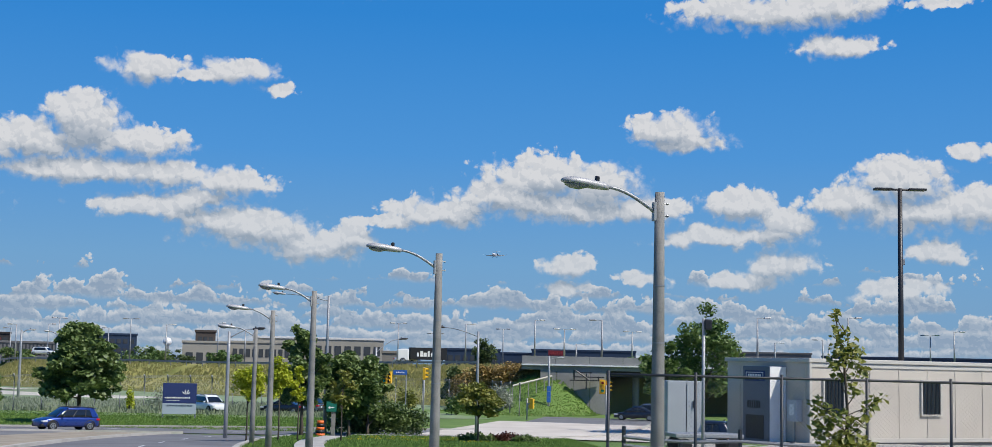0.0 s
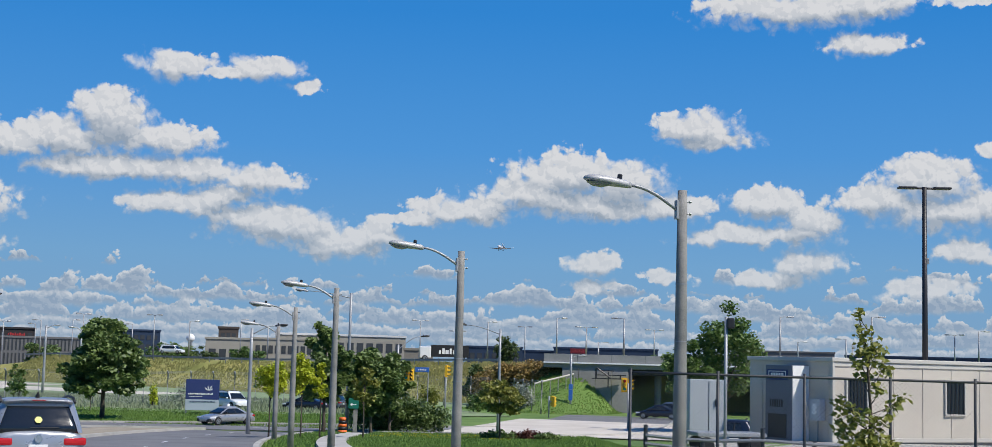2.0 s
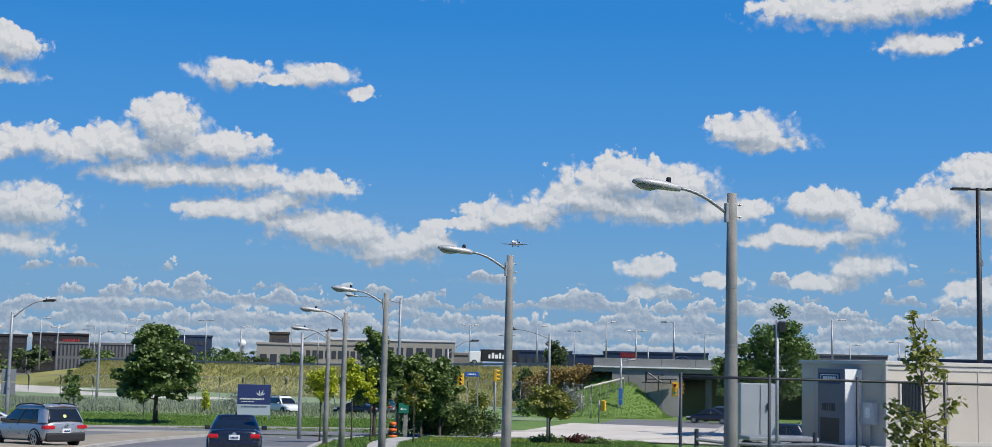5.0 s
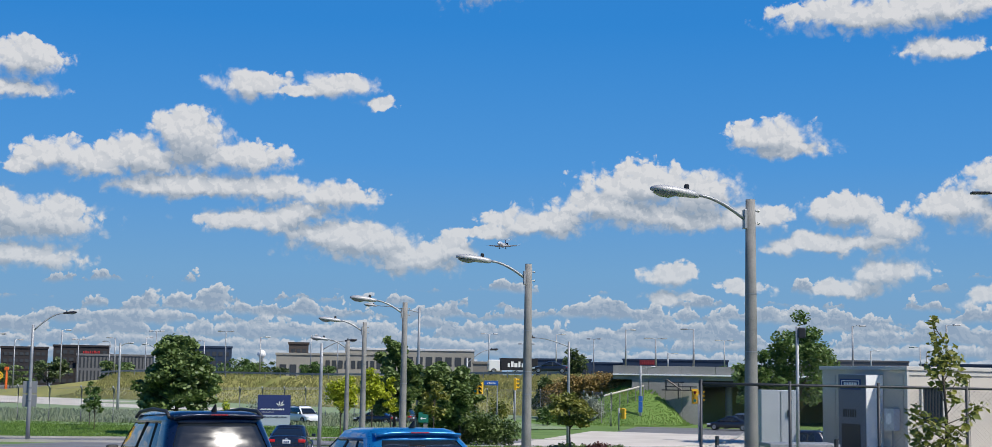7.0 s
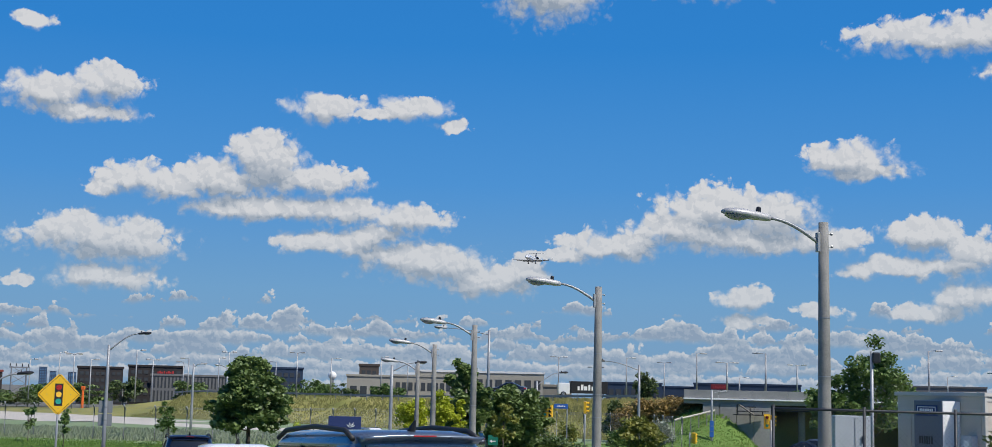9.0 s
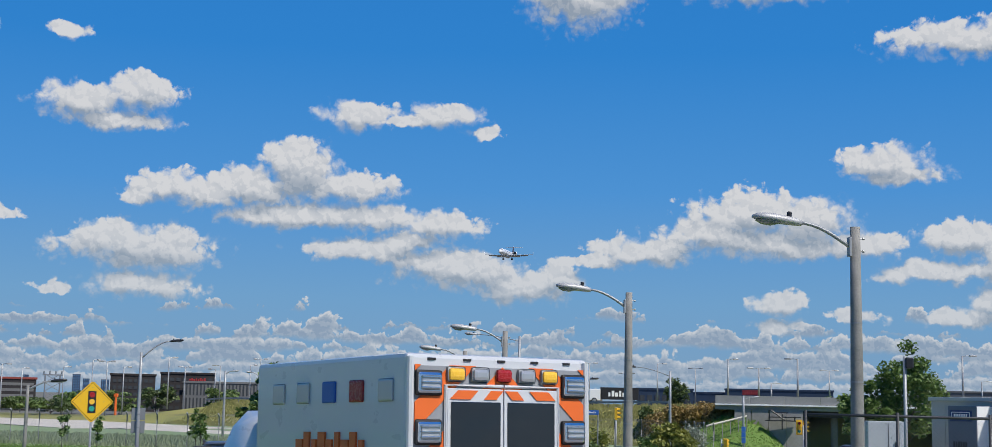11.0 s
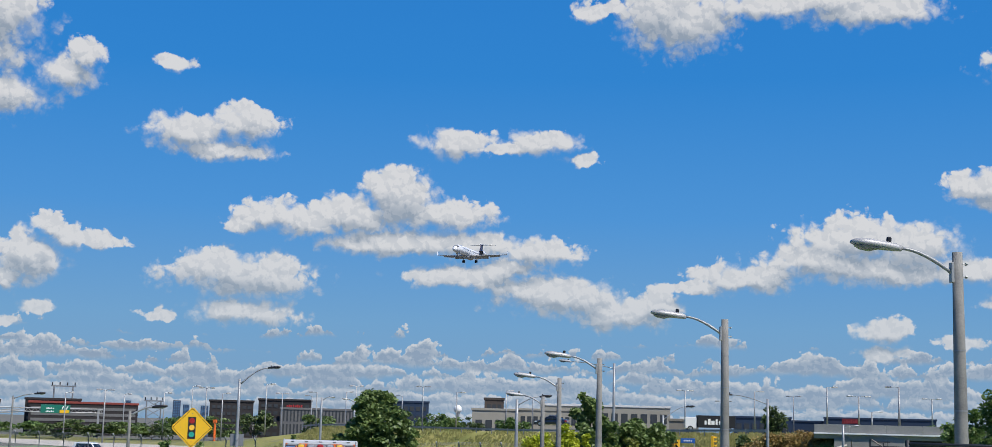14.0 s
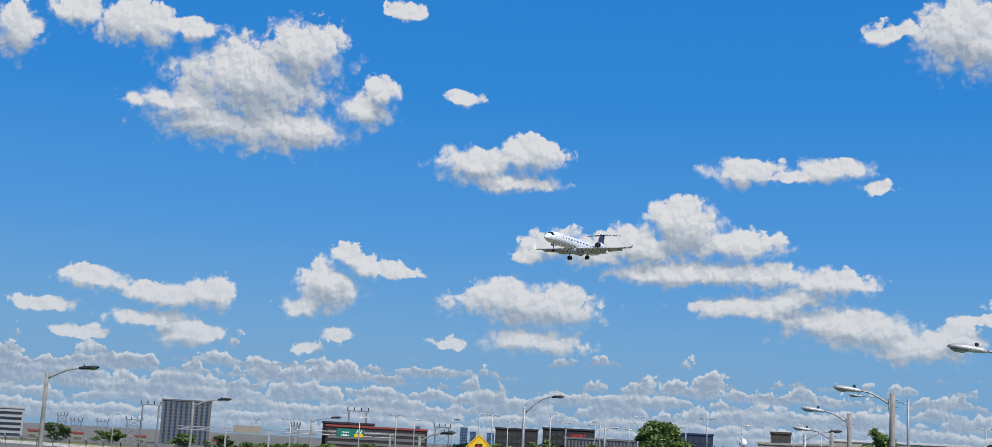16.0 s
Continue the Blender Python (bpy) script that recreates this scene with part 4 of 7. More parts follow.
def airport_sign():
    x, y = -28.9, 128
    ob = thing("airport_sign", x, y, 0, 13, "navy and white entrance sign on two short posts in the grass", "sign")
    for s in (-1.45, 1.45):
        bm = bmesh.new()
        box(bm, 0.16, 0.16, 0.62, s, 0, -0.1)
        part("post", bm, STEEL, ob)
    bm = bmesh.new()
    box(bm, 3.05, 0.35, 1.85, 0, 0, 1.35, 0.02)
    up = part("upper_panel", bm, NAVY, ob, "navy blue upper panel")
    bm = bmesh.new()
    box(bm, 3.05, 0.35, 0.98, 0, 0, 0.36, 0.02)
    low = part("lower_panel", bm, paint("panel_grey", (0.36, 0.42, 0.48), 0.5), ob, "pale grey lower panel")
    # a fan of three strokes for the mark, bars for the name
    bm = bmesh.new()
    for a0, ln in ((100, 0.55), (140, 0.5), (60, 0.62), (30, 0.5)):
        a = radians(a0)
        c = Vector((0.55, -0.19, 2.15))
        d = Vector((math.cos(a), 0, math.sin(a)))
        q = Vector((-d.z, 0, d.x)) * 0.05
        loft(bm, [[c + q * 0.3, c + d * ln * 0.6 + q, c + d * ln, c + d * ln * 0.6 - q], [v + Vector((0, -0.012, 0)) for v in (c + q * 0.3, c + d * ln * 0.6 + q, c + d * ln, c + d * ln * 0.6 - q)]])
    part("mark", fixed(bm), WHITE, up, "white fan-shaped mark")
    bars(up, "name_lettering", 2.3, 0.15, 14, Matrix.Translation((-0.2, -0.19, 1.8)), WHITE)
    bars(low, "lettering", 2.4, 0.12, 9, Matrix.Translation((0, -0.19, 1.1)), paint("sign_ink", (0.05, 0.07, 0.12), 0.5))
    bars(up, "small_lettering", 1.2, 0.06, 8, Matrix.Translation((-0.6, -0.19, 1.58)), WHITE)


airport_sign()


def signal_head(parent, x, z, m, turned=False):
    bm = bmesh.new()
    box(bm, 0.36, 0.24, 1.05, x, 0, z, 0.03, m)
    head = part("signal_head", bm, YELLOW, parent, "yellow signal head")
    if not turned:
        bm = bmesh.new()
        box(bm, 0.52, 0.02, 1.25, x, 0.1, z - 0.1, 0.02, m)
        part("backboard", bm, YELLOW, head)
    for k, mt in enumerate((GRNL, AMBL, REDL)):
        c = m @ Matrix.Translation((x, -0.13, z + 0.18 + 0.34 * k))
        bm = bmesh.new()
        disc(bm, 0.125, c, 14, 0.02)
        part("lens", bm, mt if not turned else BLACK, head)
        bm = bmesh.new()
        rings = [[c @ Vector((0.145 * math.cos(a), d, 0.145 * math.sin(a))) for a in [math.pi * j / 8 for j in range(9)]] for d in (0.0, -0.24)]
        loft(bm, rings, close=False, cap=False)
        part("visor", bm, YELLOW if turned else BLACK, head)


def signal(x, y, post_h, heads, turn, label, arm=0.0, base=None):
    z = height(x, y) if base is None else base
    ob = thing("traffic_signal", x, y, z, 0, label, "traffic signal", "traffic signals")
    bm = bmesh.new()
    tube(bm, [(0, 0, -0.3), (0, 0, post_h)], 0.07, 10)
    part("post", bm, GALV, ob, "", True)
    m = Matrix.Rotation(radians(turn), 4, "Z")
    for hx, hz, t2 in heads:
        signal_head(ob, hx, hz, m @ Matrix.Rotation(radians(t2), 4, "Z"), t2 != 0)
        bm = bmesh.new()
        tube(bm, [(0, 0, hz + 0.5), m @ Matrix.Rotation(radians(t2), 4, "Z") @ Vector((hx, 0.05, hz + 0.5))], 0.03, 6)
        part("bracket", bm, GALV, ob)
    return ob


signal(-9.95, 122, 4.9, ((0.38, 3.75, 0), (0.95, 3.7, -20)), 0, "yellow traffic signal with two heads on a steel post")
signal(-5.95, 120, 5.2, ((0.1, 4.1, 80),), 0, "yellow traffic signal seen from the side")
signal(3.6, 142, 2.2, ((-0.42, 1.15, 205), (-0.55, 1.1, 150)), 0, "pair of yellow traffic signals seen from behind")
signal(9.9, 120, 4.0, ((-0.35, 3.3, 0), (0.25, 3.3, 60)), 0, "yellow traffic signal by the driveway gate")


def street_name_sign():
    x, y = -7.75, 124
    ob = thing("street_sign", x, y, 0, 0, "blue street name sign on a grey post", "street sign")
    bm = bmesh.new()
    tube(bm, [(0, 0, -0.3), (0, 0, 4.9)], 0.05, 8)
    part("post", bm, GALV, ob)
    bm = bmesh.new()
    box(bm, 1.25, 0.04, 0.42, -0.55, -0.06, 4.45, 0.02)
    plate = part("plate", bm, BLUE, ob)
    bars(plate, "lettering", 0.8, 0.14, 5, Matrix.Translation((-0.55, -0.09, 4.6)), WHITE)
    return ob


street_name_sign()


def arrow_sign():
    x, y = -11.4, 97.5
    ob = thing("route_sign", x, y, height(x, y), 6, "green sign with a white arrow on a wooden post", "road sign")
    bm = bmesh.new()
    box(bm, 0.3, 0.3, 2.6, 0.25, 0.2, -0.2, 0.02)
    part("post", bm, POLE, ob)
    bm = bmesh.new()
    box(bm, 0.72, 0.04, 0.72, 0.1, 0, 1.75, 0.03)
    plate = part("plate", bm, GREEN, ob)
    bm = bmesh.new()
    prism(bm, [(-0.14, 2.05), (0.02, 2.17), (0.02, 2.08), (0.3, 2.08), (0.3, 2.02), (0.02, 2.02), (0.02, 1.93)], -0.035, -0.022)
    part("arrow", fixed(bm), WHITE, plate)


arrow_sign()


def barrel():
    x, y = -11.9, 96.5
    ob = thing("traffic_barrel", x, y, height(x, y), 0, "orange and black banded construction barrel", "traffic barrel")
    for k in range(5):
        bm = bmesh.new()
        r = 0.34 - 0.02 * k
        tube(bm, [(0, 0, 0.04 + 0.22 * k), (0, 0, 0.04 + 0.22 * k + 0.21)], [r, r - 0.012], 16)
        part("band", bm, (ORANGE, BLACK)[k % 2], ob, ("orange band", "black band")[k % 2], True)
    bm = bmesh.new()
    tube(bm, [(0, 0, 0), (0, 0, 0.05)], 0.44, 16)
    part("base", bm, BLACK, ob)


barrel()


def pole_sign(x, y, z, w, h, n, mat, turn, label, name="road_sign"):
    """Flat panels one over another on a pole that already stands there, held by two bands."""
    ob = thing(name, x, y, z, turn, label, "sign")
    for k in range(n):
        bm = bmesh.new()
        box(bm, w, 0.04, h * 0.94, 0, -0.14, k * h, 0.02)
        part("panel", bm, mat, ob)
        bm = bmesh.new()
        tube(bm, [(0, 0, k * h + h * 0.4), (0, 0, k * h + h * 0.5)], 0.16, 10)
        part("band", bm, STEEL, ob)


pole_sign(-40.3, 98.5, 2.6, 1.0, 0.95, 2, STEEL, -160, "grey backs of two road signs on a lamp post")
pole_sign(6.4, 157, 1.4, 0.45, 0.62, 3, BLUE, 0, "blue and green route signs on a lamp post")


def gantry():
    """The green direction sign on its steel portal over the highway."""
    x, y = at(-29.35, 350)
    ob = thing("sign_gantry", x, y, 0, 29.35, "steel sign gantry with a green direction sign", "sign gantry")
    for gx in (-13.5, 10):
        bm = bmesh.new()
        box(bm, 0.5, 0.5, 7.0, gx, 0.4, 0, 0.03)
        part("leg", bm, GALV, ob)
    for gz in (6.0, 6.9):
        bm = bmesh.new()
        tube(bm, [(-16, 0.4, gz), (11, 0.4, gz)], 0.14, 6)
        part("beam", bm, GALV, ob)
    bm = bmesh.new()
    for k in range(18):
        tube(bm, [(-16 + k * 1.5, 0.4, 6.0), (-15.25 + k * 1.5, 0.4, 6.9)], 0.06, 5)
        tube(bm, [(-15.25 + k * 1.5, 0.4, 6.9), (-14.5 + k * 1.5, 0.4, 6.0)], 0.06, 5)
    part("lattice", bm, GALV, ob)
    bm = bmesh.new()
    box(bm, 6.8, 0.1, 2.0, 0, 0, 5.75, 0.05)
    board = part("board", bm, GREEN, ob)
    bm = bmesh.new()
    box(bm, 2.2, 0.04, 0.75, 2.1, -0.09, 5.8, 0.02)
    part("exit_tab", bm, AMBER, board, "yellow exit tab")
    for r in range(2):
        bars(board, "lettering", 2.0, 0.4, 5, Matrix.Translation((-1.3, -0.08, 5.98 + 0.75 * r)), WHITE)
    bm = bmesh.new()
    for dx in (1.7, 2.7):
        prism(bm, [(dx - 0.35, 6.65), (dx, 7.5), (dx + 0.25, 7.5), (dx - 0.1, 6.65)], -0.1, -0.07)
    part("arrow", fixed(bm), WHITE, board)


gantry()


def billboard():
    x, y = at(-33.5, 330)
    ob = thing("sign_gantry", x, y, 0, 33.5, "pale back of a highway sign on a steel portal", "sign gantry")
    for gx in (-5, 5):
        bm = bmesh.new()
        box(bm, 0.4, 0.4, 6.5, gx, 0.3, 0)
        part("leg", bm, GALV, ob)
    bm = bmesh.new()
    box(bm, 6.6, 0.15, 1.7, 0, 0, 5.4, 0.04)
    part("board", bm, FACADE["beige"], ob)
    bm = bmesh.new()
    for k in range(8):
        tube(bm, [(-16 + k * 4, 0.3, 5.6), (-12 + k * 4, 0.3, 6.3)], 0.1, 5)
        tube(bm, [(-16 + k * 4, 0.3, 6.3), (-12 + k * 4, 0.3, 6.3)], 0.1, 5)
        tube(bm, [(-16 + k * 4, 0.3, 5.6), (-12 + k * 4, 0.3, 5.6)], 0.1, 5)
    part("beam", bm, GALV, ob)


billboard()


def pylon(az, w, el, dist, lattice):
    x, y = at(az, dist)
    ob = thing("power_pylon", x, y, 0, -az, "grey steel power line portal", "power pylon", "power pylons")
    h = EYE + dist * math.tan(radians(el))
    hw = dist * radians(w) / 2
    for s in (-1, 1):
        bm = bmesh.new()
        tube(bm, [(s * hw * 0.75, 0, 0), (s * hw * 0.75, 0, h)], 0.22, 6)
        part("leg", bm, STEEL, ob)
    for z in (h - 0.4, h - 2.6) if lattice else (h - 0.4,):
        bm = bmesh.new()
        box(bm, 2 * hw, 0.3, 0.35, 0, 0, z)
        part("crossarm", bm, STEEL, ob)
    for k in range(4):
        bm = bmesh.new()
        tube(bm, [(-hw * 0.9 + k * hw * 0.6, 0, h), (-hw * 0.9 + k * hw * 0.6, 0, h + 0.9)], 0.16, 6)
        part("insulator", bm, DARKMETAL, ob)
    if lattice:
        for k in range(4):
            z0, z1 = h - 2.6 * (k + 1), h - 2.6 * k
            for s in (-1, 1):
                bm = bmesh.new()
                tube(bm, [(-s * hw * 0.75, 0, z0), (s * hw * 0.75, 0, z1)], 0.09, 4)
                part("brace", bm, STEEL, ob)


for a, w, e, dd, la in ((-29.1, 0.95, 1.12, 420, 0), (-25.6, 0.75, 0.64, 450, 1), (-37.4, 0.85, 0.92, 430, 0), (-38.0, 0.7, 0.28, 520, 1), (-40.2, 0.5, 0.12, 560, 1), (-40.75, 0.4, 0.3, 520, 1), (-31.6, 0.4, 0.4, 430, 1), (-39.2, 0.5, 0.15, 600, 1)):
    pylon(a, w, e, dd, la)


def dome():
    x, y = at(-13.3, 700)
    ob = thing("radar_dome", x, y, 0, 0, "white radar dome on a tower", "radar dome")
    top = EYE + 700 * math.tan(radians(0.78))
    bm = bmesh.new()
    bmesh.ops.create_icosphere(bm, subdivisions=3, radius=2.1, matrix=Matrix.Translation((0, 0, top - 2.1)))
    part("dome", bm, WHITE, ob, "", True)
    bm = bmesh.new()
    tube(bm, [(0, 0, 0), (0, 0, top - 4)], 1.0, 10)
    part("tower", bm, STEEL, ob)


dome()


# ---------------------------------------------------------------- fences
def mesh_material(name="chain_link", tone=0.07):
    """Woven wire: open diamonds, so that most of the sheet is air."""
    m, n, l, b = material(name, 0.45, 0.6 if tone < 0.1 else 0.2, (tone, tone * 1.03, tone * 1.07))
    co = n.new("ShaderNodeTexCoord")
    sep = n.new("ShaderNodeSeparateXYZ")
    l.new(co.outputs["UV"], sep.inputs[0])
    outs = []
    for sgn in (1, -1):
        a = n.new("ShaderNodeMath")
        a.operation = "MULTIPLY_ADD"
        l.new(sep.outputs[1], a.inputs[0])
        a.inputs[1].default_value = sgn
        l.new(sep.outputs[0], a.inputs[2])
        w = n.new("ShaderNodeMath")
        w.operation = "PINGPONG"
        l.new(a.outputs[0], w.inputs[0])
        w.inputs[1].default_value = 0.5
        c = n.new("ShaderNodeMath")
        c.operation = "LESS_THAN"
        l.new(w.outputs[0], c.inputs[0])
        c.inputs[1].default_value = 0.029
        outs.append(c.outputs[0])
    mx = n.new("ShaderNodeMath")
    mx.operation = "MAXIMUM"
    l.new(outs[0], mx.inputs[0])
    l.new(outs[1], mx.inputs[1])
    tr, ms = n.new("ShaderNodeBsdfTransparent"), n.new("ShaderNodeMixShader")
    l.new(mx.outputs[0], ms.inputs[0])
    l.new(tr.outputs[0], ms.inputs[1])
    l.new(b.outputs[0], ms.inputs[2])
    l.new(ms.outputs[0], n["Material Output"].inputs[0])
    return m


CHAIN = mesh_material()
PALE_CHAIN = mesh_material("galvanised_chain_link", 0.36)
FENCE = paint("fence_tube", (0.028, 0.031, 0.036), 0.5, 0.1)


def fence(points, h, cell, label, spacing=3.0, barbed=False, r=0.03, name="fence", rail=True, steel=None, wire=None):
    ob = thing(name, 0, 0, 0, 0, label, "fence", kind="structure")
    path = [Vector(p) for p in points]
    posts = []
    for a, b in zip(path, path[1:]):
        k = max(1, round((b - a).length / spacing))
        posts += [a.lerp(b, i / k) for i in range(k)]
    posts.append(path[-1])
    run = 0.0
    bm = bmesh.new()
    uv = bm.loops.layers.uv.new("UVMap")
    for a, b in zip(posts, posts[1:]):
        ln = (b - a).length
        za, zb = height(*a), height(*b)
        f = bm.faces.new([bm.verts.new(v) for v in ((a.x, a.y, za + 0.05), (b.x, b.y, zb + 0.05), (b.x, b.y, zb + h), (a.x, a.y, za + h))])
        for lp, c in zip(f.loops, ((run, 0), (run + ln, 0), (run + ln, h), (run, h))):
            lp[uv].uv = (c[0] / cell, c[1] / cell)
        run += ln
    part("wire_mesh", bm, wire or CHAIN, ob, "woven chain-link wire")
    bm = bmesh.new()
    tube(bm, [(0, 0, -0.3), (0, 0, h + 0.06)] + ([(0, -0.32, h + 0.42)] if barbed else []), r * 1.2, 8)
    first = part("post", bm, steel or FENCE, ob, "", True)
    first.location = (posts[0].x, posts[0].y, height(*posts[0]))
    for p in posts[1:]:
        share("post", first.data, ob, pose(p.x, p.y, height(*p)))
    if rail:
        bm = bmesh.new()
        tube(bm, [(p.x, p.y, height(*p) + h) for p in posts], r, 8)
        part("top_rail", bm, FENCE, ob, "", True)
    if barbed:
        for k in range(3):
            bm = bmesh.new()
            tube(bm, [(p.x, p.y - 0.11 * (k + 1), height(*p) + h + 0.12 * (k + 1)) for p in posts], 0.012, 4)
            part("barbed_wire", bm, STEEL, ob)
    return ob


fence([(1.83, 21.8), (8.8, 22.45), (13, 23.2)], 2.28, 0.072, "dark chain-link yard fence with tubular steel posts", 1.4, r=0.021, name="fence_yard")
fence([(-260, 172), (-150, 156), (-100, 148), (-72, 141), (-47, 136), (-30, 160), (-12, 172), (-2, 170), (3, 152)], 3.2, 0.2, "tall airport security fence with barbed wire arms", 3.4, True, 0.075, "fence_airport", False, GALV, PALE_CHAIN)


# ---------------------------------------------------------------- the yard with its office trailer
TRAILER = worn("trailer_siding", [(0.46, 0.415, 0.35), (0.56, 0.515, 0.44)], 0.6, 18, 0.65, bump=0.1)
TRIM = paint("trailer_trim", (0.50, 0.48, 0.43), 0.5)
COOLER = worn("cooling_unit_shell", [(0.09, 0.108, 0.145), (0.125, 0.145, 0.185)], 1, 12, 0.45, bump=0.05)
UNIT = worn("cooling_unit_paint", [(0.43, 0.45, 0.47), (0.51, 0.53, 0.55)], 1, 12, 0.45, bump=0.05)


def office_trailer():
    cx, cy = 12.4, 54.0
    base = 2.35
    a = math.atan2(0.43, 0.9)
    ob = thing("office_trailer", cx, cy, base, math.degrees(a), "beige site office trailer with barred windows", "office trailer")
    ln, wd, h = 19.0, 5.5, 3.68
    bm = bmesh.new()
    box(bm, ln, wd, h - 0.45, ln / 2, wd / 2, 0.45)
    body = part("body", bm, TRAILER, ob)
    bm = bmesh.new()
    box(bm, ln + 0.2, wd + 0.2, 0.16, ln / 2, wd / 2, h - 0.1, 0.03)
    part("roof", bm, TRIM, ob)
    bm = bmesh.new()
    box(bm, ln - 0.1, wd - 0.1, 0.6, ln / 2, wd / 2, -0.1)
    part("skirt", bm, BRIDGE, ob, "dark grey skirting")
    for z0 in (0.45, h - 0.28):
        bm = bmesh.new()
        box(bm, ln, 0.04, 0.16, ln / 2, -0.022, z0, 0.01)
        part("trim_band", bm, TRIM, ob)
    bm = bmesh.new()
    box(bm, 0.12, 0.12, h - 0.5, 0.0, 0.0, 0.45, 0.02)
    part("corner_trim", bm, TRIM, ob)
    for k in range(12):
        bm = bmesh.new()
        box(bm, 0.04, 0.02, h - 0.9, 1.5 + k * 1.5, -0.012, 0.6)
        part("batten", bm, TRAILER, ob)
    for wx in (1.15, 6.15, 11.5, 16):
        bm = bmesh.new()
        for sx, sz, x0, z0 in ((1.1, 0.08, 0, 1.5), (1.1, 0.08, 0, 2.9), (0.08, 1.4, -0.51, 1.5), (0.08, 1.4, 0.51, 1.5)):
            box(bm, sx, 0.09, sz, wx + x0, -0.04, z0, 0.01)
        win = part("window", bm, TRIM, ob, "window with upright bars")
        bm = bmesh.new()
        box(bm, 0.96, 0.02, 1.34, wx, -0.014, 1.55)
        part("pane", bm, GLASS, win)
        for k in range(7):
            bm = bmesh.new()
            box(bm, 0.025, 0.025, 1.4, wx - 0.42 + k * 0.14, -0.075, 1.52)
            part("bar", bm, DARKMETAL, win)
    # end wall: the cooling unit, a meter box and seams
    bm = bmesh.new()
    box(bm, 0.85, 1.75, 3.05, -0.43, 2.35, 0.35, 0.03)
    unit = part("cooling_unit", bm, COOLER, ob, "tall blue-grey wall-mounted cooling unit")
    # white sheet over the shell: the sun on this side, put into colour
    bm = bmesh.new()
    box(bm, 0.8, 0.02, 3.0, -0.42, 1.462, 0.38, 0.004)
    part("sunlit_side", bm, WHITE, unit, "white sheet that paints the sunlit side of the unit")
    bm = bmesh.new()
    box(bm, 0.02, 1.35, 0.42, -0.865, 2.4, 2.8, 0.004)
    name = part("name_plate", bm, NAVY, unit, "navy name plate")
    bm = bmesh.new()
    for sx, sz, y0, z0 in ((1.15, 0.03, 0, 2.87), (1.15, 0.03, 0, 3.13), (0.03, 0.29, -0.56, 2.87), (0.03, 0.29, 0.56, 2.87)):
        box(bm, 0.01, sx, sz, -0.88, 2.4 + y0, z0)
    part("plate_border", bm, WHITE, name)
    bm = bmesh.new()
    for k in range(8):
        box(bm, 0.01, 0.07, 0.13, -0.88, 2.78 - k * 0.108, 2.95)
    part("lettering", bm, WHITE, name)
    for k in range(6):
        bm = bmesh.new()
        box(bm, 0.02, 0.08, 0.3, -0.867, 2.85 - k * 0.15, 1.72, 0.004)
        part("louvre", bm, DARKMETAL, unit)
    bm = bmesh.new()
    box(bm, 0.02, 1.2, 0.95, -0.867, 2.4, 0.5, 0.006)
    part("grille", bm, DARKMETAL, unit, "dark intake grille")
    bm = bmesh.new()
    box(bm, 0.3, 0.62, 0.85, -0.16, 0.75, 1.25, 0.02)
    meter = part("meter_box", bm, UNIT, ob, "grey electric meter box")
    bm = bmesh.new()
    box(bm, 0.01, 0.3, 0.42, -0.315, 0.75, 1.5, 0.003)
    part("notice", bm, WHITE, meter)
    bm = bmesh.new()
    tube(bm, [(-0.14, 0.75, 0.0), (-0.14, 0.75, 1.3)], 0.035, 8)
    part("conduit", bm, STEEL, ob)
    for y0 in (0.25, 3.6, 4.6):
        bm = bmesh.new()
        box(bm, 0.02, 0.05, h - 0.9, -0.012, y0, 0.6)
        part("seam", bm, TRAILER, ob)


office_trailer()


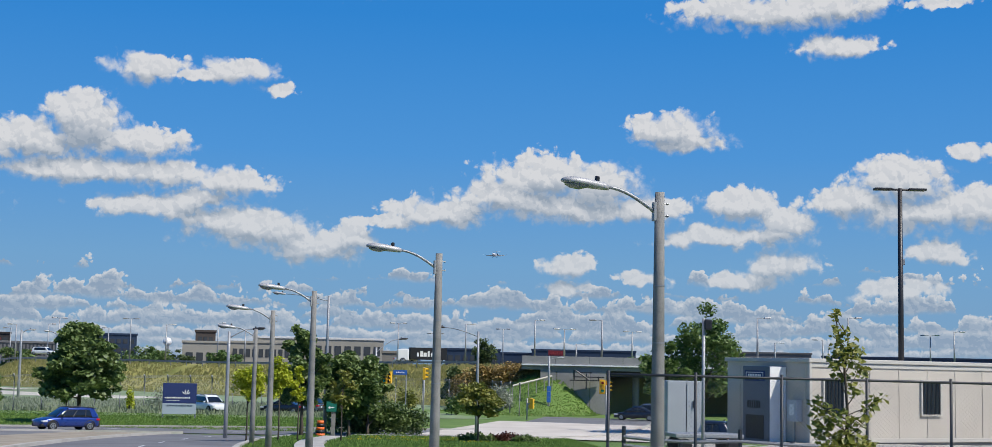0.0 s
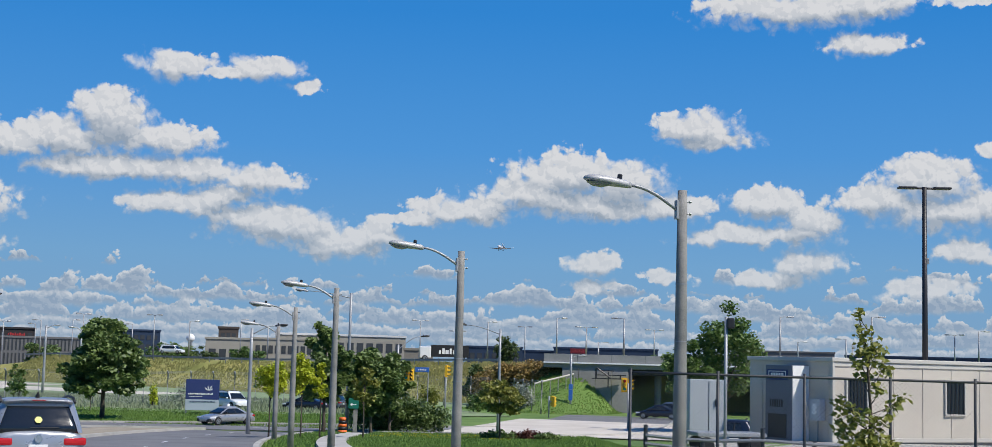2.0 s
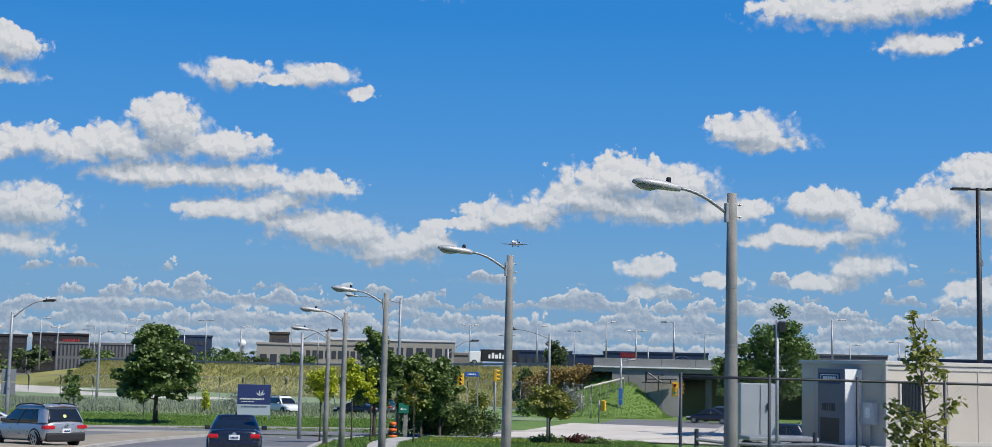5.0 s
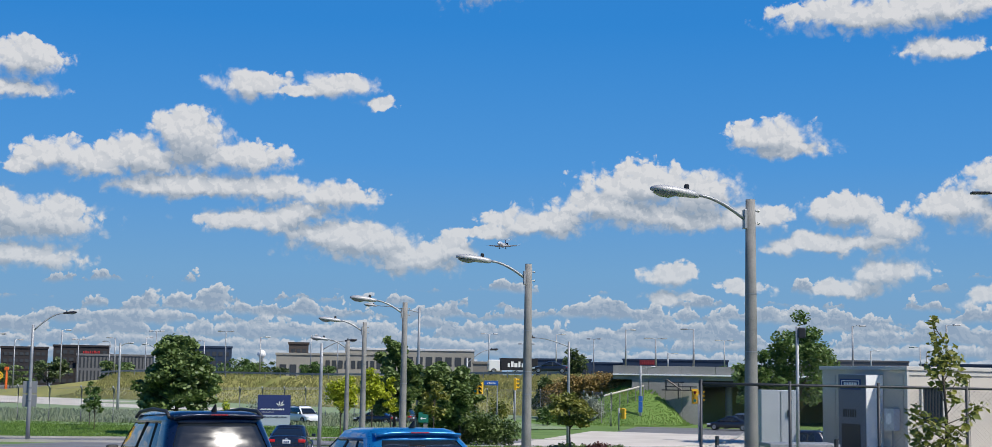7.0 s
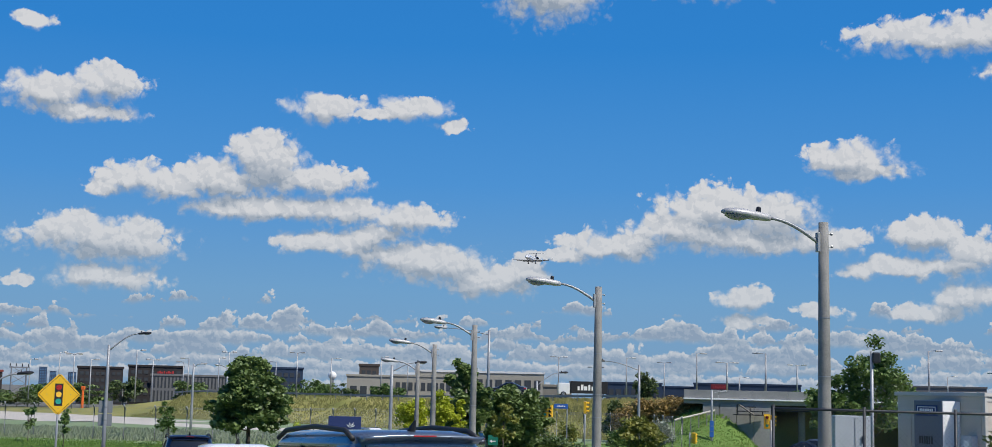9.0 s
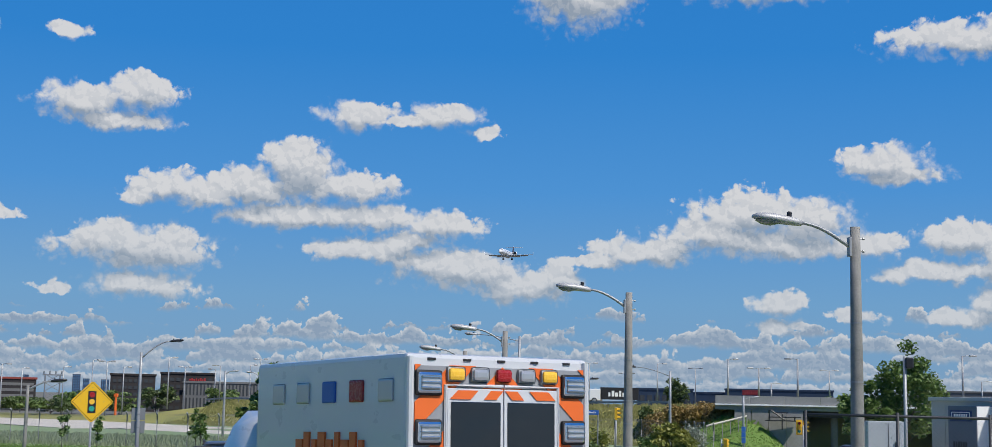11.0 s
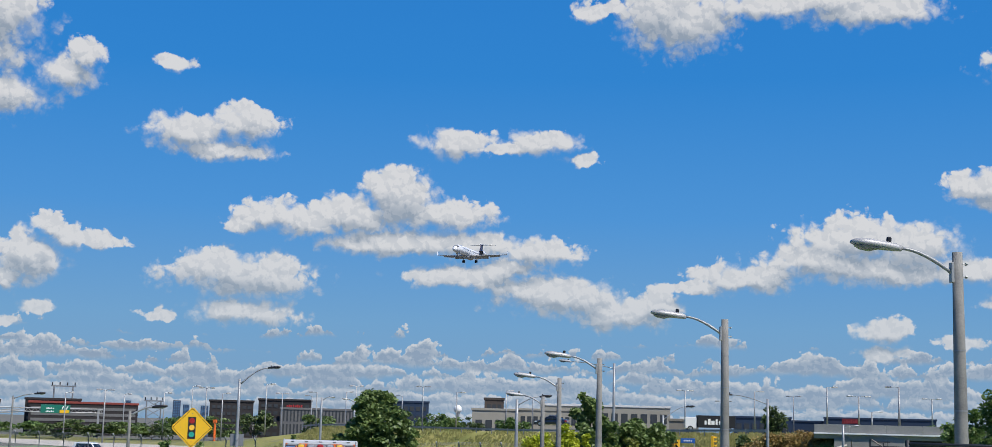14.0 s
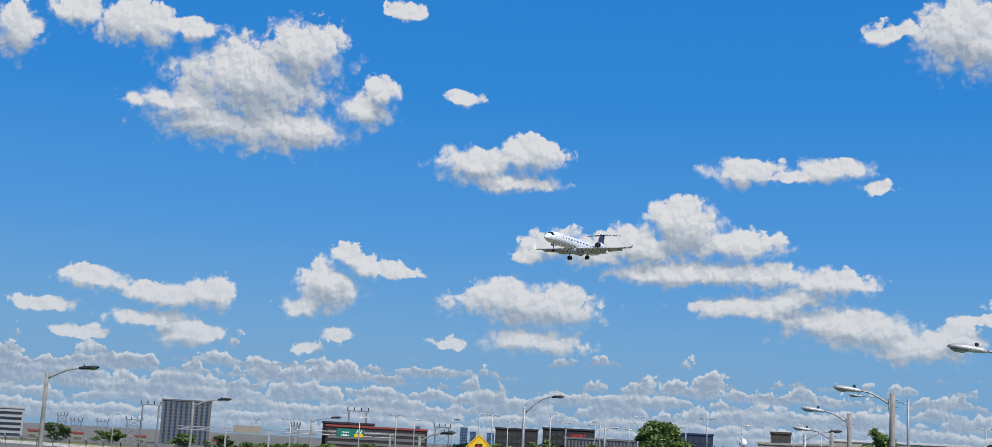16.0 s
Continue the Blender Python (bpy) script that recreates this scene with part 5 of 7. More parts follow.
def yard_things():
    x, y = 8.05, 58.0
    ob = thing("equipment_cabinet", x, y, height(x, y), 0, "light grey equipment cabinet beside the trailer", "cabinet")
    bm = bmesh.new()
    box(bm, 1.55, 1.2, 2.25, 0, 0, 0.35, 0.03)
    part("body", bm, UNIT, ob)
    bm = bmesh.new()
    box(bm, 1.7, 1.35, 0.4, 0, 0, -0.05)
    part("plinth", bm, CONCRETE, ob)
    bm = bmesh.new()
    box(bm, 0.05, 0.05, 0.3, 0.3, -0.63, 1.5, 0.01)
    part("handle", bm, DARKMETAL, ob)
    bm = bmesh.new()
    box(bm, 0.02, 0.02, 2.1, 0.02, -0.605, 0.42)
    part("door_seam", bm, DARKMETAL, ob)
    # sliding gate of pipes before it
    ob = thing("pipe_gate", 4.6, 33, height(4.6, 33), -8, "grey steel pipe gate with wire infill", "gate")
    for z0 in (0.45, 0.92, 1.12):
        bm = bmesh.new()
        tube(bm, [(-1.45, 0, z0 + 0.05), (-0.6, 0.02, z0 - 0.02), (0.3, 0.03, z0 - 0.03), (1.3, 0.02, z0 + 0.02), (2.5, 0, z0 - 0.03), (3.9, 0.1, z0 - 0.06)], 0.04, 8)
        part("rail", bm, STEEL, ob)
    for gx in (-1.45, -0.1, 1.3, 2.5):
        bm = bmesh.new()
        tube(bm, [(gx, 0.05, -0.2), (gx, 0.05, 1.42 if gx in (-1.45, 1.3) else 1.15)], 0.05, 8)
        part("post", bm, FENCE, ob)
    # slim posts that carry a camera and a lamp
    for sx, sy, top, head in ((6.1, 40, 7.05, True), (4.95, 41, 6.6, False)):
        ob = thing("camera_post", sx, sy, height(sx, sy), 0, "slim grey steel post in the yard", "post", "yard posts")
        h = top - height(sx, sy)
        bm = bmesh.new()
        tube(bm, [(0, 0, -0.2), (0, 0, h)], 0.048, 10)
        part("post", bm, GALV, ob, "", True)
        if head:
            bm = bmesh.new()
            box(bm, 0.22, 0.26, 0.3, 0.12, 0, h - 0.33, 0.04)
            part("camera_housing", bm, DARKMETAL, ob, "black camera housing")
    # a flat trailer bed and a low step behind the gate
    ob = thing("flatbed_cart", 7.5, 49, height(7.5, 49), 10, "low pale grey flat cart behind the gate", "cart")
    bm = bmesh.new()
    box(bm, 2.5, 1.4, 0.14, 0, 0, 0.5, 0.03)
    part("bed", bm, GALV, ob)
    for k in range(4):
        bm = bmesh.new()
        tube(bm, [(-0.9 + 1.8 * (k % 2), -0.72 + 1.3 * (k // 2), 0.24), (-0.9 + 1.8 * (k % 2), -0.58 + 1.3 * (k // 2), 0.24)], 0.24, 14)
        part("wheel", bm, BLACK, ob)


yard_things()
gravel = ribbon(bmesh.new(), smooth_path([(15.5, 27), (17.5, 40), (19.5, 55), (21, 74)], 2.5), -11.5, 14, 0.012)
tagged(link("ground_yard", gravel, worn("yard_gravel", [(0.26, 0.245, 0.215), (0.38, 0.36, 0.32), (0.48, 0.46, 0.42)], 0.8, 22, 0.95, bump=0.8), None, "pale crushed gravel of the fenced yard", True), category="gravel", kind="structure")


# ---------------------------------------------------------------- plants
LEAF_DARK = leafy("maple_leaves", (0.045, 0.09, 0.018), (0.23, 0.31, 0.095))
LEAF_MID = leafy("ash_leaves", (0.04, 0.085, 0.018), (0.19, 0.29, 0.075))
LEAF_YELLOW = leafy("locust_leaves", (0.30, 0.36, 0.015), (0.55, 0.58, 0.05))
LEAF_RUST = leafy("turning_leaves", (0.12, 0.16, 0.03), (0.32, 0.30, 0.06))
LEAF_CONIFER = leafy("conifer_leaves", (0.03, 0.06, 0.018), (0.15, 0.20, 0.06))
LEAF_RED = leafy("barberry_leaves", (0.07, 0.02, 0.015), (0.16, 0.05, 0.03))
LEAF_PALE = leafy("silver_leaves", (0.22, 0.25, 0.18), (0.48, 0.50, 0.42))
LEAF_BROWN = leafy("brown_scrub", (0.20, 0.14, 0.04), (0.44, 0.31, 0.11))


def leaves(bm, rng, clumps, count, size):
    """Small folded leaves scattered through round clumps (centre, radii)."""
    vol = [r.x * r.y * r.z for _, r in clumps]
    total = sum(vol)
    for (c, r), v in zip(clumps, vol):
        for _ in range(max(6, int(count * v / total))):
            d = Vector((rng.gauss(0, 1), rng.gauss(0, 1), rng.gauss(0, 1))).normalized()
            k = rng.random() ** 0.42
            p = c + Vector((d.x * r.x, d.y * r.y, d.z * r.z)) * k
            s = size * rng.uniform(0.6, 1.35)
            q = Euler((rng.uniform(-1.0, 1.0) + 0.3, rng.uniform(-0.9, 0.9), rng.uniform(0, 6.3))).to_matrix()
            a, b2, c2, d2 = (p + q @ Vector(v) * s for v in ((-0.5, 0, 0), (0, -0.42, 0.12), (0.6, 0, 0), (0, 0.42, 0.12)))
            va, vb, vc, vd = (bm.verts.new(w) for w in (a, b2, c2, d2))
            bm.faces.new((va, vb, vc))
            bm.faces.new((va, vc, vd))


def tree(x, y, h, w, clear, leaf, label, seed, count=5000, size=0.22, name="tree", lean=0.0, trunk=0.14, shape="round", z=None, group="roadside trees", clumps_n=46, clump=0.26):
    rng = random.Random(seed)
    ob = thing(name, x, y, height(x, y) - 0.03 if z is None else z, 0, label, "tree", group)
    cz, rz = (clear + h) / 2, (h - clear) / 2
    bm = bmesh.new()
    top = Vector((lean, 0, clear + (h - clear) * 0.8))
    mid = Vector((lean * 0.3, 0.02, clear))
    tube(bm, [(0, 0, -0.2), (0.02, 0, clear * 0.5), mid, mid.lerp(top, 0.5), top], [trunk * 1.35, trunk, trunk * 0.85, trunk * 0.5, trunk * 0.15], 8)
    part("trunk", bm, BARK, ob, "", True)
    clumps = []
    for i in range(clumps_n):
        d = Vector((rng.gauss(0, 1), rng.gauss(0, 1), rng.gauss(0, 1))).normalized() * rng.uniform(0.35, 0.86)
        f = 1.0
        u = (d.z + 1) / 2
        if shape == "cone":
            f = 1.15 - u
        elif shape == "column":
            f = 0.9 - 0.35 * u
        elif shape == "round":
            f = 1.06 - 0.28 * max(0.0, d.z) - 0.3 * max(0.0, -d.z - 0.4)
        c = Vector((lean * u + d.x * w / 2 * f, d.y * w / 2 * f, cz + d.z * rz))
        if shape == "broad":
            u, a, q = (i + rng.random()) / clumps_n, rng.uniform(0, 6.3), math.sqrt(rng.uniform(0.1, 1.0))
            q *= w / 2 * 0.9 * min(1.0, 0.62 + 2.2 * u, (1.04 - u) ** 0.62 * 1.12)
            c = Vector((lean * u + math.cos(a) * q, math.sin(a) * q, clear + 0.35 + (h - clear - 0.6) * u))
        k = clump * rng.uniform(0.65, 1.2)
        clumps.append((c, Vector((w * k, w * k, min(w, 1.6 * rz) * k * 0.78)) * 0.62))
    for i in range(0, clumps_n, max(1, clumps_n // 9)):
        bm = bmesh.new()
        c = clumps[i][0]
        s = Vector((lean * 0.3, 0, clear + (c.z - clear) * 0.35))
        tube(bm, [s, s.lerp(c, 0.55) + Vector((0, 0, 0.1)), c], [trunk * 0.4, trunk * 0.25, trunk * 0.08], 6)
        part("limb", bm, BARK, ob)
    bm = bmesh.new()
    leaves(bm, rng, clumps, count, size)
    part("crown", bm, leaf, ob, "", True)
    return ob


tree(-34.3, 115, 8.3, 8.9, 1.9, LEAF_DARK, "broad dark green maple on the grass verge", 1, 15000, 0.34, clumps_n=140, clump=0.15, trunk=0.2, shape="broad")
tree(-13.1, 95.5, 8.4, 4.0, 1.5, LEAF_DARK, "dark green roadside tree with a forked crown", 2, 10000, 0.3, clumps_n=64, clump=0.2)
tree(-10.4, 101, 7.1, 4.8, 0.4, LEAF_DARK, "dense dark green tree behind the footpath", 3, 13000, 0.3, clumps_n=70, clump=0.2)
tree(-9.3, 104, 6.6, 4.0, 0.4, LEAF_DARK, "dense dark green tree behind the footpath", 13, 9500, 0.3, clumps_n=64, clump=0.2)
tree(-8.4, 77.5, 4.5, 1.7, 1.5, LEAF_RUST, "young tree with yellowing leaves on the verge", 4, 900, 0.2, trunk=0.05, clumps_n=20, clump=0.3)
tree(-13.25, 75, 4.7, 2.3, 1.7, LEAF_YELLOW, "young staked tree with bright yellow-green leaves", 5, 2800, 0.15, trunk=0.045, group="young staked trees", shape="column", clumps_n=26)
tree(-11.75, 76.5, 5.2, 2.2, 1.7, LEAF_YELLOW, "young staked tree with bright yellow-green leaves", 6, 2800, 0.15, trunk=0.045, group="young staked trees", shape="column", clumps_n=26)
tree(-10.9, 78, 4.4, 1.3, 2.0, LEAF_YELLOW, "young staked tree with bright yellow-green leaves", 16, 1300, 0.15, trunk=0.045, group="young staked trees", shape="column", clumps_n=22)
tree(-0.85, 86.5, 4.2, 3.7, 1.2, LEAF_RUST, "small spreading tree with yellow-green leaves", 7, 3600, 0.2, trunk=0.06, clumps_n=34)
tree(17.9, 118, 11.4, 7.6, 2.0, LEAF_MID, "tall open-crowned tree behind the yard", 8, 6500, 0.3, clumps_n=52, clump=0.2)
tree(14.3, 116, 8.6, 4.6, 2.0, LEAF_MID, "tall open-crowned tree behind the yard", 18, 2800, 0.3, clumps_n=30, clump=0.2)


def slender_tree():
    """A young tree whose few boughs leave gaps between their sprays of leaves."""
    rng = random.Random(9)
    x, y = 4.6, 18.0
    ob = thing("tree", x, y, height(x, y) - 0.24, 0, "slender young tree with yellow-green leaves before the yard fence", "tree", "roadside trees")
    bm = bmesh.new()
    tube(bm, [(0.02, 0, 0.0), (0.0, 0, 1.2), (0.02, 0, 2.0), (-0.02, 0, 2.6), (-0.14, 0, 3.25)], [0.03, 0.026, 0.02, 0.015, 0.005], 8)
    part("trunk", bm, BARK, ob, "", True)
    sprays = ((-0.13, 3.22, 0.11), (-0.1, 2.98, 0.14), (-0.03, 2.78, 0.19), (0.14, 2.7, 0.17), (-0.17, 2.62, 0.15), (0.17, 2.5, 0.13), (-0.04, 2.42, 0.12), (0.08, 2.25, 0.12),
              (-0.4, 2.1, 0.11), (-0.3, 1.95, 0.16), (-0.12, 1.9, 0.15), (0.06, 1.82, 0.13), (-0.3, 1.72, 0.17), (0.3, 2.02, 0.11), (0.44, 2.14, 0.12), (0.2, 1.86, 0.1),
              (0, 1.62, 0.2), (-0.22, 1.48, 0.22), (0.26, 1.5, 0.18), (0, 1.2, 0.24))
    clumps = []
    for sx, sz, r in sprays:
        c = Vector((sx, rng.uniform(-0.22, 0.22), sz))
        clumps.append((c, Vector((r * 1.12, r * 1.12, r * 0.9))))
        bm = bmesh.new()
        s = Vector((0, 0, sz - 0.22))
        tube(bm, [s, s.lerp(c, 0.6) + Vector((0, 0, -0.03)), c], [0.009, 0.006, 0.003], 5)
        part("limb", bm, BARK, ob)
    bm = bmesh.new()
    leaves(bm, rng, clumps, 1050, 0.085)
    part("crown", bm, LEAF_RUST, ob, "", True)


slender_tree()
tree(-4.9, 178, 5.6, 4.6, 0.3, LEAF_CONIFER, "dark green conifer at the foot of the bank", 10, 4200, 0.34, shape="cone", clumps_n=40)
tree(-2.3, 176, 4.6, 3.6, 0.3, LEAF_CONIFER, "dark green scrub at the foot of the bank", 20, 2500, 0.34, clumps_n=30)
tree(-1.9, 300, 11.6, 6.0, 4.0, LEAF_CONIFER, "far dark green tree beyond the highway", 21, 1800, 0.5, group="far trees")
for i, (az, dd, hh, ww) in enumerate(((-14.2, 330, 9.2, 8), (-13.7, 340, 8.6, 8), (-12.9, 345, 8.2, 7), (-11.0, 330, 8.6, 7), (-19.0, 345, 8.0, 8), (-21.6, 350, 8.6, 8), (-24.8, 360, 6.5, 9), (-23.0, 360, 6.4, 9), (-28.9, 330, 4.6, 9), (-30.0, 340, 4.2, 8), (-26.5, 340, 4.6, 9),
                                      (-25.6, 345, 5.0, 9), (-36.0, 400, 4.6, 6), (-38.9, 420, 5.0, 8), (-40.9, 420, 6.2, 7), (5.9, 330, 10, 8), (8.3, 320, 9.2, 7), (-27.7, 335, 4.2, 8), (-31.6, 350, 4.0, 9), (-33.0, 380, 3.8, 8), (-34.6, 390, 4.4, 7))):
    tx_, ty_ = at(az, dd)
    tree(tx_, ty_, hh, ww * 1.35, 0.1, (LEAF_MID, LEAF_DARK, LEAF_CONIFER)[i % 3], "far green tree beyond the highway", 40 + i, 1700, 0.6, group="far trees", clumps_n=22, z=0.0)
for i, (sx, sy, hh) in enumerate(((-46.5, 128, 4.4), (-43.5, 121, 4.0), (-60, 128, 4.2), (-52, 118, 3.8), (-39.0, 127, 3.6))):
    tree(sx, sy, hh, 1.7, 0.9, LEAF_MID, "thin young tree before the security fence", 70 + i, 420, 0.24, trunk=0.04, group="saplings at the fence", clumps_n=16, clump=0.3)


def bush(x, y, w, d, h, leaf, label, seed, count, size=0.18, name="bush", group="", z=None):
    rng = random.Random(seed)
    ob = thing(name, x, y, (height(x, y) if z is None else z) - 0.05, 0, label, "bush", group)
    clumps = []
    for i in range(26):
        a, k = rng.uniform(0, 6.3), math.sqrt(rng.random())
        c = Vector((math.cos(a) * w * 0.42 * k, math.sin(a) * d * 0.42 * k, h * rng.uniform(0.3, 0.68) * (1.1 - 0.35 * k)))
        clumps.append((c, Vector((w * 0.16, d * 0.2, h * 0.36))))
    bm = bmesh.new()
    for i in range(5):
        c = clumps[i * 5][0]
        tube(bm, [(c.x * 0.3, c.y * 0.3, -0.1), c], [0.04, 0.015], 5)
    part("stems", bm, BARK, ob)
    bm = bmesh.new()
    leaves(bm, rng, clumps, count, size)
    part("foliage", bm, leaf, ob, "", True)
    return ob


bush(-8.7, 106.5, 7.6, 2.8, 2.95, LEAF_DARK, "wide dark green juniper hedge on the verge", 30, 15000, 0.19)
bush(-1.0, 88, 2.3, 1.3, 0.75, LEAF_DARK, "low dark green shrub in the lawn", 31, 1300, 0.14)
bush(0.9, 89, 2.2, 1.3, 0.8, LEAF_RED, "low dark red barberry shrub", 32, 1200, 0.14)
bush(2.2, 88, 2.0, 1.3, 0.65, LEAF_DARK, "low dark green shrub in the lawn", 33, 1200, 0.14)
bush(0.9, 158, 3.4, 2.4, 3.6, LEAF_PALE, "silvery flowering shrub on the bank", 34, 3200, 0.2)
bush(1.6, 166, 8.5, 5.0, 3.4, LEAF_BROWN, "brown autumn scrub at the bank's end", 35, 10000, 0.3, z=2.6)
bush(-2.6, 176, 6.0, 5.0, 4.6, LEAF_BROWN, "brown autumn scrub on the bank", 36, 5000, 0.3, z=0.6)
bush(-36.3, 139, 1.0, 1.0, 3.0, LEAF_YELLOW, "upright yellow-green shrub by the fence", 37, 500, 0.2)
bush(-33.5, 141, 3.0, 1.2, 3.1, LEAF_PALE, "bare grey shrub by the fence", 38, 420, 0.2)
for i, (bx, by, bw, bh) in enumerate(((-31, 146, 1.6, 1.6), (-9.8, 160, 2.6, 3.0), (-4.0, 150, 2.2, 2.6), (-14, 176, 2.2, 2.4), (-75, 136, 4, 2.0), (-96, 140, 4, 2.4), (-84, 90, 3.2, 2.6), (-78, 88, 2.4, 2.2))):
    bush(bx, by, bw, bw * 0.7, bh, (LEAF_MID, LEAF_RUST)[i % 2], "wild green shrub by the fence", 50 + i, 700, 0.26, group="wild shrubs")


def scatter(name, label, leaf, xs, ys, count, size, seed, tall=1.0, lift=0.0, where=None):
    """Tufts of grass or flowers too many to count."""
    rng = random.Random(seed)
    bm = bmesh.new()
    for _ in range(count):
        x, y = rng.uniform(*xs), rng.uniform(*ys)
        if where and not where(x, y):
            continue
        z = height(x, y) - 0.03
        for _ in range(3):
            a, s = rng.uniform(0, 6.3), size * rng.uniform(0.5, 1.3)
            ox, oy = rng.uniform(-0.15, 0.15), rng.uniform(-0.15, 0.15)
            c, e = math.cos(a) * s * 0.35, math.sin(a) * s * 0.35
            f = [bm.verts.new(p) for p in ((x + ox - c, y + oy - e, z + lift), (x + ox + c, y + oy + e, z + lift), (x + ox + c * 0.4 + rng.uniform(-0.3, 0.3) * s, y + oy, z + lift + s * tall))]
            bm.faces.new(f)
    return tagged(link(name, bm, leaf, None, label), category="plants", kind="stuff")


BLADE = leafy("grass_blades", (0.085, 0.165, 0.028), (0.21, 0.32, 0.065))
STRAW = leafy("dry_blades", (0.17, 0.18, 0.05), (0.36, 0.33, 0.13))
PETAL = leafy("yellow_petals", (0.45, 0.36, 0.01), (0.65, 0.55, 0.03))
SAGE = leafy("meadow_blades", (0.18, 0.23, 0.12), (0.34, 0.37, 0.24))


def on_verge(x, y):
    p, d = lane_point(y)
    off = (x - p.x) * d.y - (y - p.y) * d.x
    return (off > 8.1 or 4.3 < off < 6.3) and y < 104


scatter("grass", "mown green lawn beside the footpath", BLADE, (-16, 6), (56, 106), 26000, 0.17, 80, where=on_verge)
scatter("flowers", "patches of yellow wild flowers in the lawn", PETAL, (-9, 0), (84, 100), 800, 0.13, 81, 0.6, 0.12, where=lambda x, y: on_verge(x, y) and math.sin(x * 1.7) * math.sin(y * 0.8) > 0.1)
scatter("grass", "green grass of the far verge", BLADE, (-75, -8), (108, 136), 22000, 0.14, 82)
scatter("grass", "long dry meadow grass behind the fence", SAGE, (-120, -10), (136, 172), 14000, 0.4, 83)


def bank_grass():
    rng = random.Random(84)
    bm = bmesh.new()
    foot = [(-420, 285), (-200, 268), (-128, 254), (-110, 250), (-95, 243), (-80, 236), (-60, 226), (-30, 202), (-8, 184), (3, 172), (7.5, 164)]
    for _ in range(16000):
        i = rng.choice((4, 5, 6, 6, 7, 7, 8))
        a, b = Vector(foot[i]), Vector(foot[i + 1])
        d = (b - a).normalized()
        s = rng.random()
        q = a.lerp(b, rng.random()) + Vector((-d.y, d.x)) * 17 * s
        z = bank_top(q.x) * (s * s * (3 - 2 * s))
        ln = rng.uniform(0.2, 0.55)
        w = ln * 0.3
        an = rng.uniform(0, 6.3)
        f = [bm.verts.new(p) for p in ((q.x - w, q.y, z - 0.1), (q.x + w, q.y + 0.1, z - 0.1), (q.x + math.cos(an) * 0.25, q.y, z + ln))]
        bm.faces.new(f)
    return tagged(link("grass", bm, STRAW, None, "long dry grass on the embankment"), category="plants", kind="stuff")


bank_grass()


def slope_grass():
    """Tufts on the green cone beside the abutment."""
    rng = random.Random(85)
    bm = bmesh.new()
    for _ in range(5000):
        deg, s = rng.uniform(190, 328), math.sqrt(rng.random())
        a, r, u = radians(deg), 1.0 + cone_reach(deg) * s, 1 - s
        x, y, z = 7.6 + r * math.cos(a) * 0.9, 168 + r * math.sin(a), 5.2 * u * u * (3 - 2 * u) - 0.1
        ln = rng.uniform(0.1, 0.3) * (1.5 if u > 0.6 else 0.7)
        f = [bm.verts.new(p) for p in ((x - ln * 0.35, y, z), (x + ln * 0.35, y + 0.05, z), (x + rng.uniform(-0.15, 0.15), y, z + ln))]
        bm.faces.new(f).material_index = 1 if u > 0.72 or rng.random() < 0.05 else 0
    return tagged(link("grass", bm, [BLADE, STRAW], None, "green and dry grass tufts on the bridge slope"), category="plants", kind="stuff")


slope_grass()
ox, oy = at(-23.15, 300)
marker = thing("construction_marker", ox, oy, bank_top(ox) - 0.05, 0, "slim orange construction marker beside the highway", "marker")
bm = bmesh.new()
tube(bm, [(0, 0, 0), (0, 0, 3.1), (0, 0, 4.0)], [0.3, 0.24, 0.2], 10)
part("body", bm, ORANGE, marker)
bm = bmesh.new()
box(bm, 0.85, 0.5, 0.7, 0, 0, 4.0, 0.1)
part("cap", bm, ORANGE, marker)


# ---------------------------------------------------------------- vehicles
TYRE = worn("tyre_rubber", [(0.012, 0.012, 0.012), (0.025, 0.025, 0.025)], 6, 60, 0.85, bump=0.2)
RIM = paint("alloy_rim", (0.45, 0.46, 0.47), 0.3, 0.8)
CARGLASS = paint("tinted_car_glass", (0.012, 0.016, 0.02), 0.04, 0, 0.5)
CLADDING = paint("black_plastic", (0.018, 0.018, 0.019), 0.55)
TAIL = glow("tail_lamp", (0.40, 0.012, 0.015), 0.22)
BRAKE = glow("brake_lamp", (0.9, 0.03, 0.02), 1.2)
LAMP = paint("headlamp", (0.75, 0.77, 0.8), 0.08, 0.3)
CHROME = paint("chrome", (0.75, 0.76, 0.78), 0.1, 1.0)


def body_paint(name, colour, metal=0.35):
    return paint(name, colour, 0.28, metal, 0.9)


def rounded(w, y0, y1, z, r, n=5):
    """A rounded rectangle at height z, as a ring of points."""
    r = min(r, w * 0.9, (y1 - y0) * 0.45)
    out = []
    for cx, cy, a0 in ((w - r, y1 - r, 0), (-w + r, y1 - r, 90), (-w + r, y0 + r, 180), (w - r, y0 + r, 270)):
        for k in range(n):
            a = radians(a0 + 90 * k / (n - 1))
            out.append((cx + r * math.cos(a), cy + r * math.sin(a), z))
    return out


